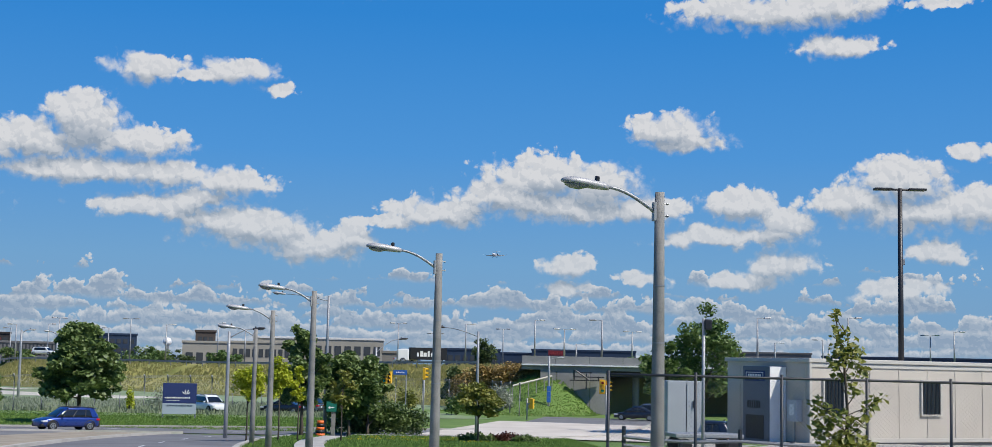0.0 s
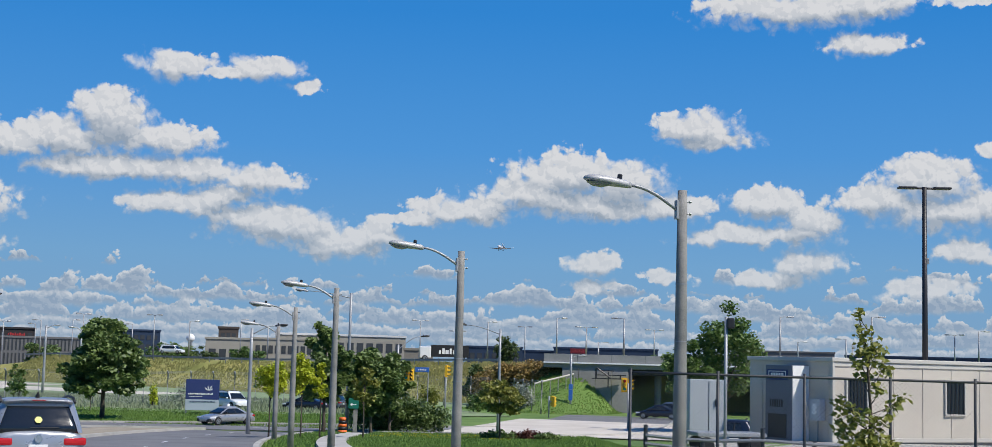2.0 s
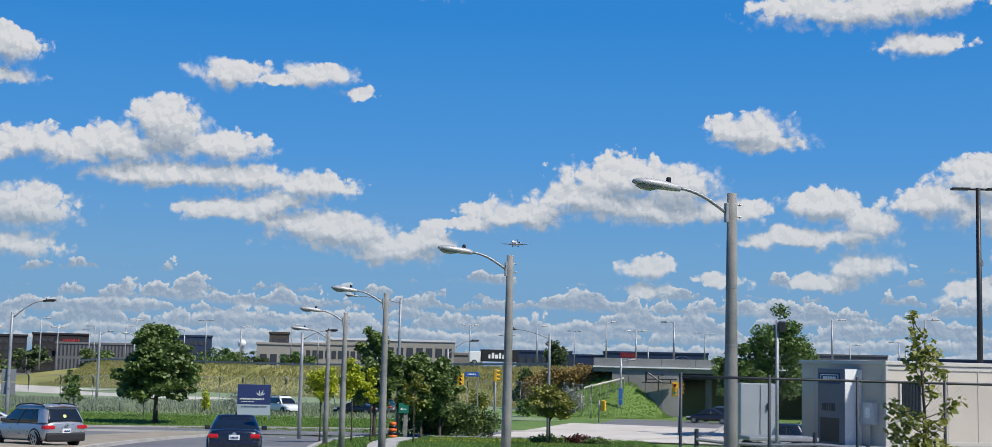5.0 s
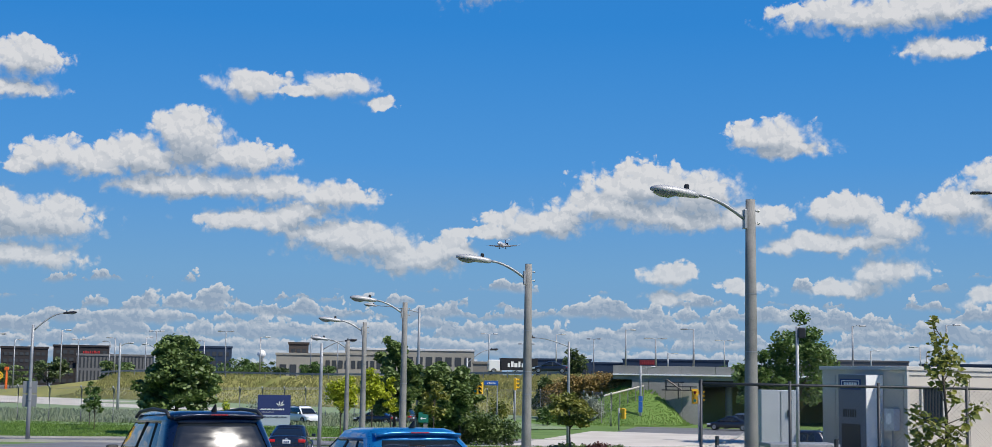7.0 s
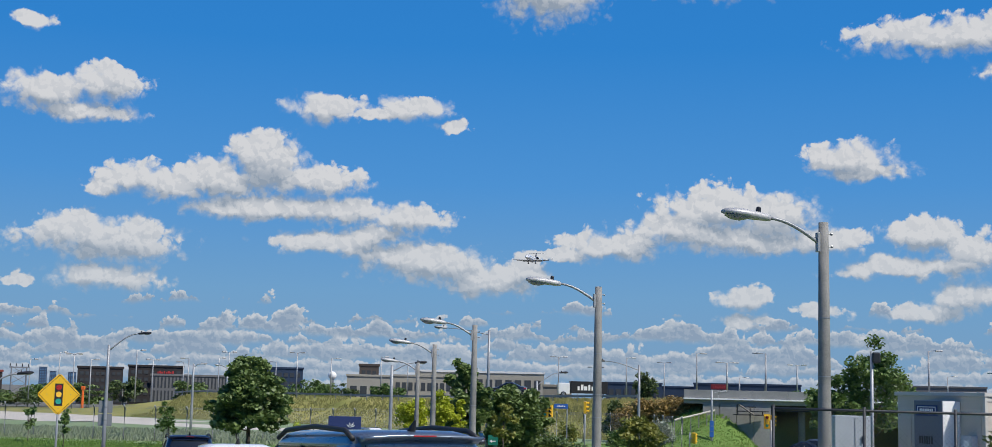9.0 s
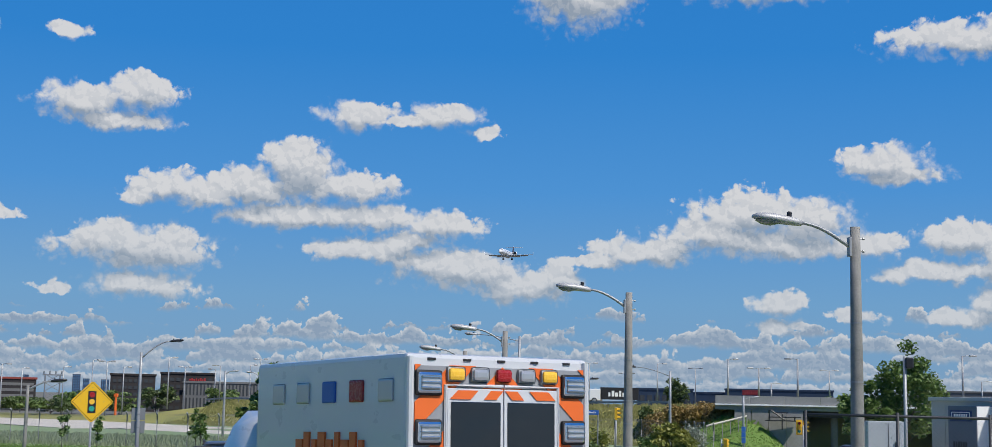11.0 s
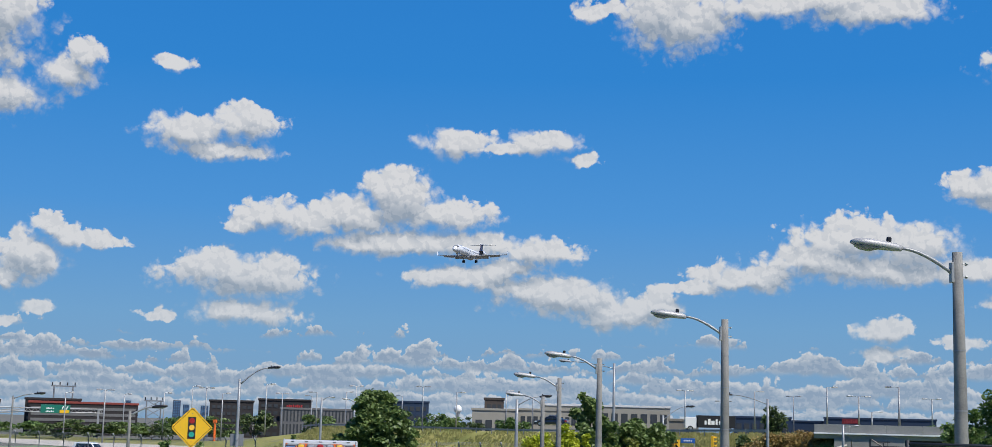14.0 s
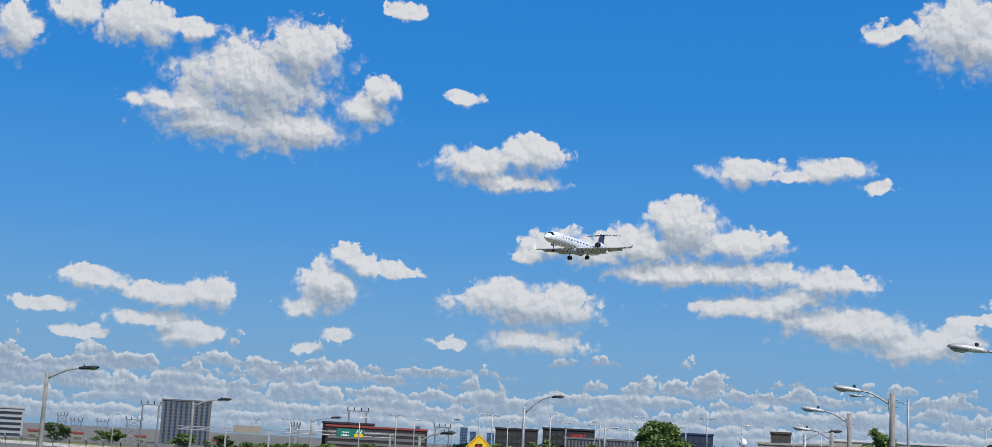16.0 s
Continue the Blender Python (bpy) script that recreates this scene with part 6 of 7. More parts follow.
def wheel(parent, x, y, r, first=None):
    bm = bmesh.new()
    s = 1 if x > 0 else -1
    tube(bm, [(x - s * 0.21, y, r), (x - s * 0.19, y, r), (x - s * 0.02, y, r), (x, y, r)], [r * 0.9, r, r, r * 0.92], 22)
    w = part("wheel", bm, TYRE, parent, "", True)
    bm = bmesh.new()
    tube(bm, [(x - s * 0.03, y, r), (x + s * 0.012, y, r)], [r * 0.66, r * 0.62], 18)
    rim = part("rim", bm, RIM, w, "silver alloy rim")
    bm = bmesh.new()
    for k in range(5):
        a = 2 * math.pi * k / 5
        c = Vector((x + s * 0.016, y + math.cos(a) * r * 0.36, r + math.sin(a) * r * 0.36))
        box(bm, 0.006, r * 0.2, r * 0.26, 0, 0, -r * 0.13, 0, Matrix.Translation(c) @ Matrix.Rotation(a, 4, "X"))
    part("spoke_gap", bm, BLACK, w)


def car(label, colour, ln=4.5, wd=1.84, h=1.67, kind="suv", category="car", brake=False, rails=True, sticker=False, sign=False, group=""):
    """A car, nose along +y, standing on its wheels at the origin."""
    ob = thing("car", 0, 0, 0, 0, label, category, group)
    hw, f, b = wd / 2, ln / 2, -ln / 2
    suv, sedan = kind == "suv", kind == "sedan"
    belt = h * (0.60 if suv else 0.64)
    low = 0.24
    # lower body: rings along the length, (y, half width, bonnet height)
    if sedan:
        prof = ((b, 0.80, belt - 0.08), (b + 0.06, 0.93, belt + 0.02), (b + 0.55, 0.99, belt + 0.05), (b + 1.2, 1, belt), (0, 1, belt - 0.02), (f - 1.35, 1, belt - 0.04), (f - 0.7, 0.97, belt - 0.13), (f - 0.15, 0.88, belt - 0.26), (f, 0.72, belt - 0.38))
    else:
        prof = ((b, 0.84, belt - 0.02), (b + 0.05, 0.95, belt), (b + 0.4, 1, belt), (b + 1.2, 1, belt), (0, 1, belt - 0.01), (f - 1.3, 1, belt - 0.02), (f - 0.7, 0.97, belt - 0.09), (f - 0.15, 0.9, belt - 0.2), (f, 0.76, belt - 0.34))
    rings = []
    for y, w, top in prof:
        w *= hw
        rings.append([(-w * 0.86, y, low), (-w * 0.97, y, low + 0.1), (-w, y, low + 0.32), (-w * 0.985, y, top - 0.2), (-w * 0.93, y, top - 0.06), (-w * 0.82, y, top),
                      (0, y, top + 0.035), (w * 0.82, y, top), (w * 0.93, y, top - 0.06), (w * 0.985, y, top - 0.2), (w, y, low + 0.32), (w * 0.97, y, low + 0.1), (w * 0.86, y, low)])
    bm = bmesh.new()
    loft(bm, rings)
    shell = part("body", fixed(bm), colour, ob, "", True)
    mod = shell.modifiers.new("round", "SUBSURF")
    mod.levels = mod.render_levels = 1
    # cabin glass, then the roof and pillars round it
    if sedan:
        y0, y1, r0, r1 = b + 0.62, f - 1.12, b + 1.55, f - 2.0
    elif kind == "hatch":
        y0, y1, r0, r1 = b + 0.1, f - 1.0, b + 0.75, f - 1.85
    else:
        y0, y1, r0, r1 = b + 0.07, f - 1.1, b + 0.36, f - 1.9
    wb, wr = hw * 0.91, hw * (0.755 if suv else 0.72)

    def ring_at(s, grow=0.0):
        e = s ** 1.15
        return rounded(wb + (wr - wb) * e + grow, y0 + (r0 - y0) * e - grow, y1 + (r1 - y1) * e + grow, belt - 0.03 + (h - 0.1 - belt + 0.03) * s, 0.16 + 0.1 * s)
    bm = bmesh.new()
    loft(bm, [ring_at(s) for s in (0, 0.25, 0.5, 0.75, 1.0)])
    part("glass", fixed(bm), CARGLASS, ob, "dark tinted windows", True)
    bm = bmesh.new()
    rr = [ring_at(0.86, 0.012), ring_at(0.93, 0.014), ring_at(1.0, 0.012)]
    z1 = h - 0.1
    rr += [[(x * 0.97, (y - (r0 + r1) / 2) * 0.97 + (r0 + r1) / 2, z1 + 0.05) for x, y, z in ring_at(1.0)], [(x * 0.8, (y - (r0 + r1) / 2) * 0.82 + (r0 + r1) / 2, z1 + 0.09) for x, y, z in ring_at(1.0)],
           [(x * 0.3, (y - (r0 + r1) / 2) * 0.4 + (r0 + r1) / 2, z1 + 0.1) for x, y, z in ring_at(1.0)]]
    loft(bm, rr)
    part("roof", fixed(bm), colour, ob, "", True)
    for s in (-1, 1):
        # corner pillars follow the glass; the rear ones widen into a panel ahead of the corner
        for i0, ahead in (((5, 0), (10, 1)) if s < 0 else ((0, 0), (15, 1))):
            bm = bmesh.new()
            strips = []
            for q in (0, 0.2, 0.4, 0.6, 0.8, 0.9):
                ring = ring_at(q, 0.014)[i0:i0 + 5]
                if ahead:
                    side = ring[0] if s < 0 else ring[-1]
                    extra = (side[0], side[1] + (0.42 if suv else 0.2) * (1 - 0.45 * q), side[2])
                    ring = [extra] + ring[:4] if s < 0 else ring[1:] + [extra]
                else:
                    ring = ring[1:] if s > 0 else ring[:4]
                    ring = ring[:3] if s > 0 else ring[1:]
                strips.append(ring)
            loft(bm, strips, close=False, cap=False)
            part("pillar", fixed(bm), colour, ob, "", True)
        for q0 in (0.47,) if sedan else (0.32, 0.62):
            bm = bmesh.new()
            yy = y0 + (y1 - y0) * q0
            yr = r0 + (r1 - r0) * q0
            tube(bm, [(s * (wb - 0.02), yy, belt - 0.02), (s * (wr + (wb - wr) * 0.15 - 0.015), yr, h - 0.2)], 0.045, 6)
            part("door_pillar", bm, CLADDING, ob)
        bm = bmesh.new()
        box(bm, 0.2, 0.12, 0.15, s * (hw + 0.08), y1 - 0.45, belt - 0.02, 0.04)
        part("mirror", bm, colour if s > 0 else CLADDING, ob)
        for wy in (b + 0.78, f - 0.86):
            wheel(ob, s * (hw - 0.01), wy, 0.345 if suv else 0.325)
            bm = bmesh.new()
            a = [(s * (hw - 0.05 + 0.012), wy + 0.42 * math.cos(t), 0.33 + 0.40 * math.sin(t)) for t in [math.pi * k / 12 for k in range(13)]]
            tube(bm, a, 0.045, 6)
            part("wheel_arch", bm, CLADDING if suv else colour, ob)
        bm = bmesh.new()
        box(bm, 0.44 if suv else 0.34, 0.3, 0.15, s * (hw - 0.23), b + 0.14, belt - 0.27, 0.05)
        part("tail_light", bm, BRAKE if brake else TAIL, ob, "red tail light")
        bm = bmesh.new()
        box(bm, 0.36, 0.42, 0.15, s * (hw - 0.24), f - 0.27, belt - 0.42, 0.05)
        part("headlight", bm, LAMP, ob, "clear headlight")
        if rails and suv:
            bm = bmesh.new()
            tube(bm, [(s * (wr + 0.01), r0 + 0.06, h - 0.1), (s * (wr + 0.0), r0 + 0.3, h - 0.01), (s * (wr + 0.0), (r0 + r1) / 2, h + 0.03), (s * (wr + 0.0), r1 - 0.3, h - 0.01), (s * (wr + 0.01), r1 - 0.05, h - 0.1)], 0.028, 8)
            part("roof_rail", bm, CLADDING, ob, "black roof rail", True)
    bm = bmesh.new()
    box(bm, wd * 0.9, 0.26, 0.34, 0, b + 0.08, 0.26, 0.07)
    part("rear_bumper", bm, CLADDING if suv else colour, ob)
    bm = bmesh.new()
    box(bm, wd * 0.86, 0.3, 0.24, 0, f - 0.18, 0.26, 0.07)
    part("front_bumper", bm, CLADDING, ob)
    bm = bmesh.new()
    box(bm, 0.36, 0.03, 0.17, 0, b - 0.03, belt - 0.42 if suv else belt - 0.32, 0.01)
    plate = part("plate", bm, WHITE, ob, "white number plate")
    bars(plate, "lettering", 0.26, 0.06, 6, Matrix.Translation((0, b - 0.05, (belt - 0.42 if suv else belt - 0.32) + 0.05)), NAVY)
    bm = bmesh.new()
    disc(bm, 0.075, Matrix.Translation((0, b - 0.012, belt - 0.14)), 14, 0.03)
    part("badge", bm, CHROME, ob, "round chrome badge")
    bm = bmesh.new()
    tube(bm, [(0, r0 + 0.22, h - 0.02), (0, r0 + 0.12, h + 0.1)], [0.05, 0.012], 8)
    part("antenna", bm, CLADDING, ob, "shark-fin antenna")
    if suv or kind == "hatch":
        bm = bmesh.new()
        rings = [[(x, r0 + dy, h - 0.045 - drop - 0.035 * (x / wr) ** 2) for x, drop in [(wr * (k / 6 - 1) * 0.93, 0) for k in range(13)]] + [(x, r0 + dy, h - 0.045 - th - 0.035 * (x / wr) ** 2) for x in [wr * (1 - k / 6) * 0.93 for k in range(13)]] for dy, th in ((0.16, 0.05), (-0.02, 0.07), (-0.13, 0.03))]
        spoiler = part("spoiler", fixed(loft(bm, rings)), colour, ob, "", True)
        bm = bmesh.new()
        box(bm, 0.26, 0.02, 0.016, 0, r0 - 0.135, h - 0.075, 0.004)
        part("stop_lamp", bm, REDL, spoiler, "slim red stop lamp")
        bm = bmesh.new()
        box(bm, 0.55, 0.03, 0.025, 0.12, y0 + 0.03, belt + 0.06, 0.008, Matrix())
        part("wiper", bm, CLADDING, ob)
    if sticker:
        bm = bmesh.new()
        disc(bm, 0.075, Matrix.Translation((0.0, y0 + (r0 - y0) * 0.38 - 0.035, belt + 0.22)) @ Matrix.Rotation(radians(-25), 4, "X"), 6, 0.012)
        part("sticker", bm, paint("yellow_sticker", (0.8, 0.75, 0.2), 0.5), ob, "yellow hexagonal window sticker")
    if sign:
        bm = bmesh.new()
        box(bm, 0.6, 0.28, 0.18, 0, 0, h + 0.01, 0.04)
        part("roof_sign", bm, WHITE, ob, "white taxi roof sign")
    return ob


SILVER, NAVYP, BLACKP = body_paint("silver_paint", (0.42, 0.43, 0.44), 0.55), body_paint("navy_paint", (0.006, 0.013, 0.04), 0.3), body_paint("black_paint", (0.012, 0.016, 0.03), 0.3)
BRIGHT, WHITEP, COBALT = body_paint("bright_blue_paint", (0.01, 0.17, 0.42), 0.35), body_paint("white_car_paint", (0.75, 0.76, 0.77), 0.0), body_paint("cobalt_paint", (0.015, 0.045, 0.23), 0.35)
GREYP = body_paint("blue_grey_paint", (0.17, 0.21, 0.26), 0.6)

silver_suv = car("silver-grey compact SUV with roof rails driving away", SILVER, sticker=True)
black_sedan = car("dark blue-black sedan driving away", BLACKP, 4.85, 1.84, 1.47, "sedan")
navy_suv = car("dark navy SUV with black roof rails driving away", NAVYP, 4.7, 1.9, 1.72)
blue_hatch = car("bright blue hatchback driving away", BRIGHT, 4.2, 1.77, 1.52, "hatch")
white_car = car("white crossover driving away", WHITEP, 4.5, 1.84, 1.5, "hatch")
grey_suv = car("blue-grey SUV with silver roof rails driving away", GREYP, 4.7, 1.9, 1.72)
cobalt_suv = car("cobalt blue SUV coming round the corner", COBALT, 4.5, 1.85, 1.68)
taxi = car("silver sedan with a white roof sign coming round the corner", SILVER, 4.6, 1.8, 1.46, "sedan", sign=True)
parked = car("white pickup-sized SUV parked by the entrance sign", WHITEP, 4.9, 1.95, 1.8, group="parked cars")
parked.matrix_world = pose(-29.2, 143, 0, 0, 0, -140)
for px, py, pc, pk, lb in ((-21.7, 144, BLACKP, "sedan", "dark parked sedan behind the young trees"), (-20.2, 146.5, GREYP, "suv", "dark grey parked SUV behind the young trees"), (15.2, 146, BLACKP, "sedan", "black sedan waiting under the bridge"),
                           (16.8, 150, GREYP, "suv", "grey SUV waiting under the bridge"), (-11.5, 118, WHITEP, "hatch", "white car parked behind the trees"), (11.3, 78, BLACKP, "suv", "dark parked car in the yard")):
    c = car(lb, pc, 4.6, 1.84, 1.5 if pk != "suv" else 1.7, pk, group="parked cars", rails=False)
    c.matrix_world = pose(px, py, height(px, py), 0, 0, 75)
highway_cars = [car("white car driving along the highway", WHITEP, 4.6, 1.84, 1.5, "sedan", group="highway cars"), car("white SUV driving along the highway", WHITEP, 4.7, 1.9, 1.75, "suv", group="highway cars"),
                car("dark car driving along the highway", BLACKP, 4.6, 1.84, 1.5, "sedan", group="highway cars"), car("white pickup driving along the highway", WHITEP, 5.2, 1.95, 1.8, "suv", group="highway cars"),
                car("dark car crossing the bridge", BLACKP, 4.6, 1.84, 1.5, "sedan", group="highway cars")]
ramp_van = car("white van on the ramp behind the fence", WHITEP, 5.0, 1.95, 2.0, "suv", rails=False)
dark_truck = thing("box_truck", -11, 232, 5.35, 100, "black box truck with white lettering on the highway", "truck")
bm = bmesh.new()
box(bm, 2.5, 6.2, 2.0, 0, 0, 0.7, 0.04)
cargo = part("cargo_box", bm, BLACK, dark_truck)
bars(cargo, "lettering", 4.2, 0.95, 7, Matrix.Rotation(radians(-90), 4, "Z") @ Matrix.Translation((0, -1.28, 1.2)), WHITE)
bars(cargo, "lettering", 4.2, 0.95, 7, Matrix.Rotation(radians(90), 4, "Z") @ Matrix.Translation((0, -1.28, 1.2)), WHITE)
bm = bmesh.new()
box(bm, 2.3, 1.9, 1.9, 0, 4.2, 0.5, 0.15)
part("cab", bm, WHITEP, dark_truck)
for wx in (-1.2, 1.2):
    for wy in (-2, 4.3):
        wheel(dark_truck, wx, wy, 0.48)


MEDIC_WHITE = body_paint("ambulance_white", (0.58, 0.59, 0.60), 0.0)
CLEAR = paint("clear_lamp_lens", (0.46, 0.47, 0.48), 0.18, 0.4)


def ambulance():
    ob = thing("ambulance", 0, 0, 0, 0, "white box ambulance with orange chevrons and warning lights", "ambulance")
    w, h, ln = 2.4, 2.6, 3.5
    b = -3.3
    silver = worn("reflective_grey", [(0.25, 0.26, 0.275), (0.31, 0.32, 0.335)], 2, 30, 0.4, bump=0.05)
    bm = bmesh.new()
    box(bm, w, ln, h - 0.55, 0, b + ln / 2, 0.55, 0.05)
    body = part("box_body", bm, MEDIC_WHITE, ob)
    bm = bmesh.new()
    box(bm, w - 0.14, 0.02, h - 0.78, 0, b - 0.012, 0.65)
    part("rear_panel", bm, silver, body, "grey reflective rear panel")
    # slanting stripes up to the middle from both sides, clipped to the panel
    bm = bmesh.new()
    for s in (-1, 1):
        for k in range(-1, 5):
            for zone in ((0.56, 1.12, 0.7, 2.48), (0.0, 0.56, 2.04, 2.48)):
                xa, xb, za, zb = zone
                poly = []
                z0 = 0.55 + k * 0.62
                quad = [(xa, z0 + (1.12 - xa) * 0.9), (xb, z0 + (1.12 - xb) * 0.9), (xb, z0 + (1.12 - xb) * 0.9 + 0.3), (xa, z0 + (1.12 - xa) * 0.9 + 0.3)]

                def clip(pts, lim, keep):
                    out = []
                    for (x0, y0), (x1, y1) in zip(pts, pts[1:] + pts[:1]):
                        i0, i1 = keep(y0), keep(y1)
                        if i0:
                            out.append((x0, y0))
                        if i0 != i1:
                            t = (lim - y0) / (y1 - y0)
                            out.append((x0 + (x1 - x0) * t, lim))
                    return out
                poly = clip(quad, za, lambda v: v >= za)
                poly = clip(poly, zb, lambda v: v <= zb) if len(poly) > 2 else []
                if len(poly) > 2:
                    prism(bm, [(s * x, z) for x, z in poly], b - 0.034, b - 0.024)
    part("chevron", fixed(bm), ORANGE, body, "orange chevron stripes")
    for s in (-1, 1):
        bm = bmesh.new()
        box(bm, 0.72, 0.03, 1.62, s * 0.367, b - 0.04, 0.62, 0.01)
        door = part("rear_door", bm, MEDIC_WHITE, ob, "white rear door")
        bm = bmesh.new()
        box(bm, 0.64, 0.02, 0.98, s * 0.367, b - 0.058, 1.12, 0.01)
        part("window", bm, CARGLASS, door, "dark tinted door window")
        for x0, ww, lean in ((0.14, 0.16, 0.09), (0.52, 0.26, 0.1)):
            bm = bmesh.new()
            prism(bm, [(s * (x0 - ww / 2 + lean * 0.5), 2.125), (s * (x0 + ww / 2 + lean * 0.5), 2.125), (s * (x0 + ww / 2 - lean * 0.5), 2.22), (s * (x0 - ww / 2 - lean * 0.5), 2.22)], b - 0.066, b - 0.058)
            part("door_stripe", fixed(bm), ORANGE, door, "orange door stripe")
        bm = bmesh.new()
        tube(bm, [(s * 0.745, b - 0.045, 0.6), (s * 0.745, b - 0.045, 2.27), (s * 0.01, b - 0.045, 2.27)], 0.02, 8)
        part("door_frame", bm, MEDIC_WHITE, door, "white door frame")
        bm = bmesh.new()
        tube(bm, [(s * (w / 2 - 0.035), b - 0.01, 0.56), (s * (w / 2 - 0.035), b - 0.01, h - 0.04)], 0.04, 8)
        part("corner_post", bm, MEDIC_WHITE, body, "rounded white corner post")
        for z0 in (2.17, 1.66):
            bm = bmesh.new()
            box(bm, 0.33, 0.05, 0.265, s * 0.96, b - 0.045, z0 - 0.012, 0.03)
            part("bezel", bm, BLACK, body, "black lamp bezel")
            bm = bmesh.new()
            box(bm, 0.29, 0.06, 0.225, s * 0.96, b - 0.056, z0 + 0.008, 0.03)
            lamp = part("warning_light", bm, CHROME, ob, "clear square warning light")
            bm = bmesh.new()
            box(bm, 0.23, 0.03, 0.15, s * 0.96, b - 0.09, z0 + 0.045, 0.02)
            part("lens", bm, CLEAR, lamp)
            for rz in (0.03, 0.085, 0.14):
                bm = bmesh.new()
                box(bm, 0.24, 0.03, 0.014, s * 0.96, b - 0.105, z0 + 0.035 + rz, 0.003)
                part("rib", bm, CHROME, lamp, "bright lens rib")
        for x0, mt, lb in ((0.62, AMBL, "amber warning light"), (0.31, CLEAR, "clear scene light")):
            bm = bmesh.new()
            box(bm, 0.235, 0.05, 0.165, s * x0, b - 0.045, 2.305, 0.04)
            part("bezel", bm, STEEL, body, "steel lamp bezel")
            bm = bmesh.new()
            box(bm, 0.20, 0.06, 0.13, s * x0, b - 0.06, 2.322, 0.04)
            part("warning_light", bm, mt, ob, lb)
        for k in range(5):
            bm = bmesh.new()
            box(bm, 0.03, 0.3, 0.24, s * (w / 2 + 0.01), b + 0.4 + k * 0.62, 2.1, 0.02)
            part("side_light", bm, (CLEAR, REDL, BLUE, CLEAR, CLEAR)[k], ob)
        bars(ob, "lettering", 1.6, 0.28, 9, Matrix.Translation((s * (w / 2 + 0.012), b + 1.6, 1.5)) @ Matrix.Rotation(radians(90), 4, "Z"), ORANGE)
        for wy in (-2.1, 2.0):
            wheel(ob, s * 1.02, wy, 0.4)
        bm = bmesh.new()
        box(bm, 0.24, 0.14, 0.34, s * 1.22, 1.75, 1.25, 0.04)
        part("mirror", bm, CLADDING, ob)
    bm = bmesh.new()
    box(bm, 0.2, 0.06, 0.14, 0, b - 0.055, 2.315, 0.04)
    part("warning_light", bm, REDL, ob, "red warning light")
    for k in range(5):
        bm = bmesh.new()
        box(bm, 0.1, 0.02, 0.025, -0.9 + k * 0.45, b - 0.005, 2.53, 0.004)
        part("marker_light", bm, CLADDING, ob)
    bm = bmesh.new()
    loft(bm, [[(-0.95, y, 0.45), (-1.0, y, 0.8), (-0.95, y, t - 0.2), (-0.75, y, t), (0.75, y, t), (0.95, y, t - 0.2), (1.0, y, 0.8), (0.95, y, 0.45)] for y, t in ((0.15, 2.05), (1.4, 2.05), (2.0, 1.45), (2.9, 1.2), (3.1, 0.95))])
    part("cab", fixed(bm), MEDIC_WHITE, ob, "", True)
    bm = bmesh.new()
    box(bm, w * 0.92, 0.3, 0.2, 0, b - 0.1, 0.42, 0.04)
    part("rear_step", bm, STEEL, ob)
    return ob


medic = ambulance()


# ---------------------------------------------------------------- airliner
PLANE_WHITE = paint("aircraft_white", (0.74, 0.75, 0.77), 0.3, 0, 0.4)
PLANE_GREY = paint("aircraft_grey", (0.36, 0.37, 0.39), 0.35)
PLANE_DARK = paint("aircraft_dark_livery", (0.03, 0.025, 0.06), 0.35)


def airfoil(chord, thick, x, y, z, n=10):
    """A closed wing section, leading edge at -y."""
    pts = []
    for side in (1, -1):
        for k in range(n) if side == 1 else range(n - 1, -1, -1):
            c = (1 - math.cos(math.pi * k / (n - 1))) / 2
            t = thick * 5 * (0.2969 * math.sqrt(c) - 0.126 * c - 0.3516 * c * c + 0.2843 * c ** 3 - 0.1036 * c ** 4)
            if side == -1 and k in (0, n - 1):
                continue
            pts.append((x, y + c * chord, z + side * t * chord * (1.0 if side == 1 else 0.75)))
    return pts


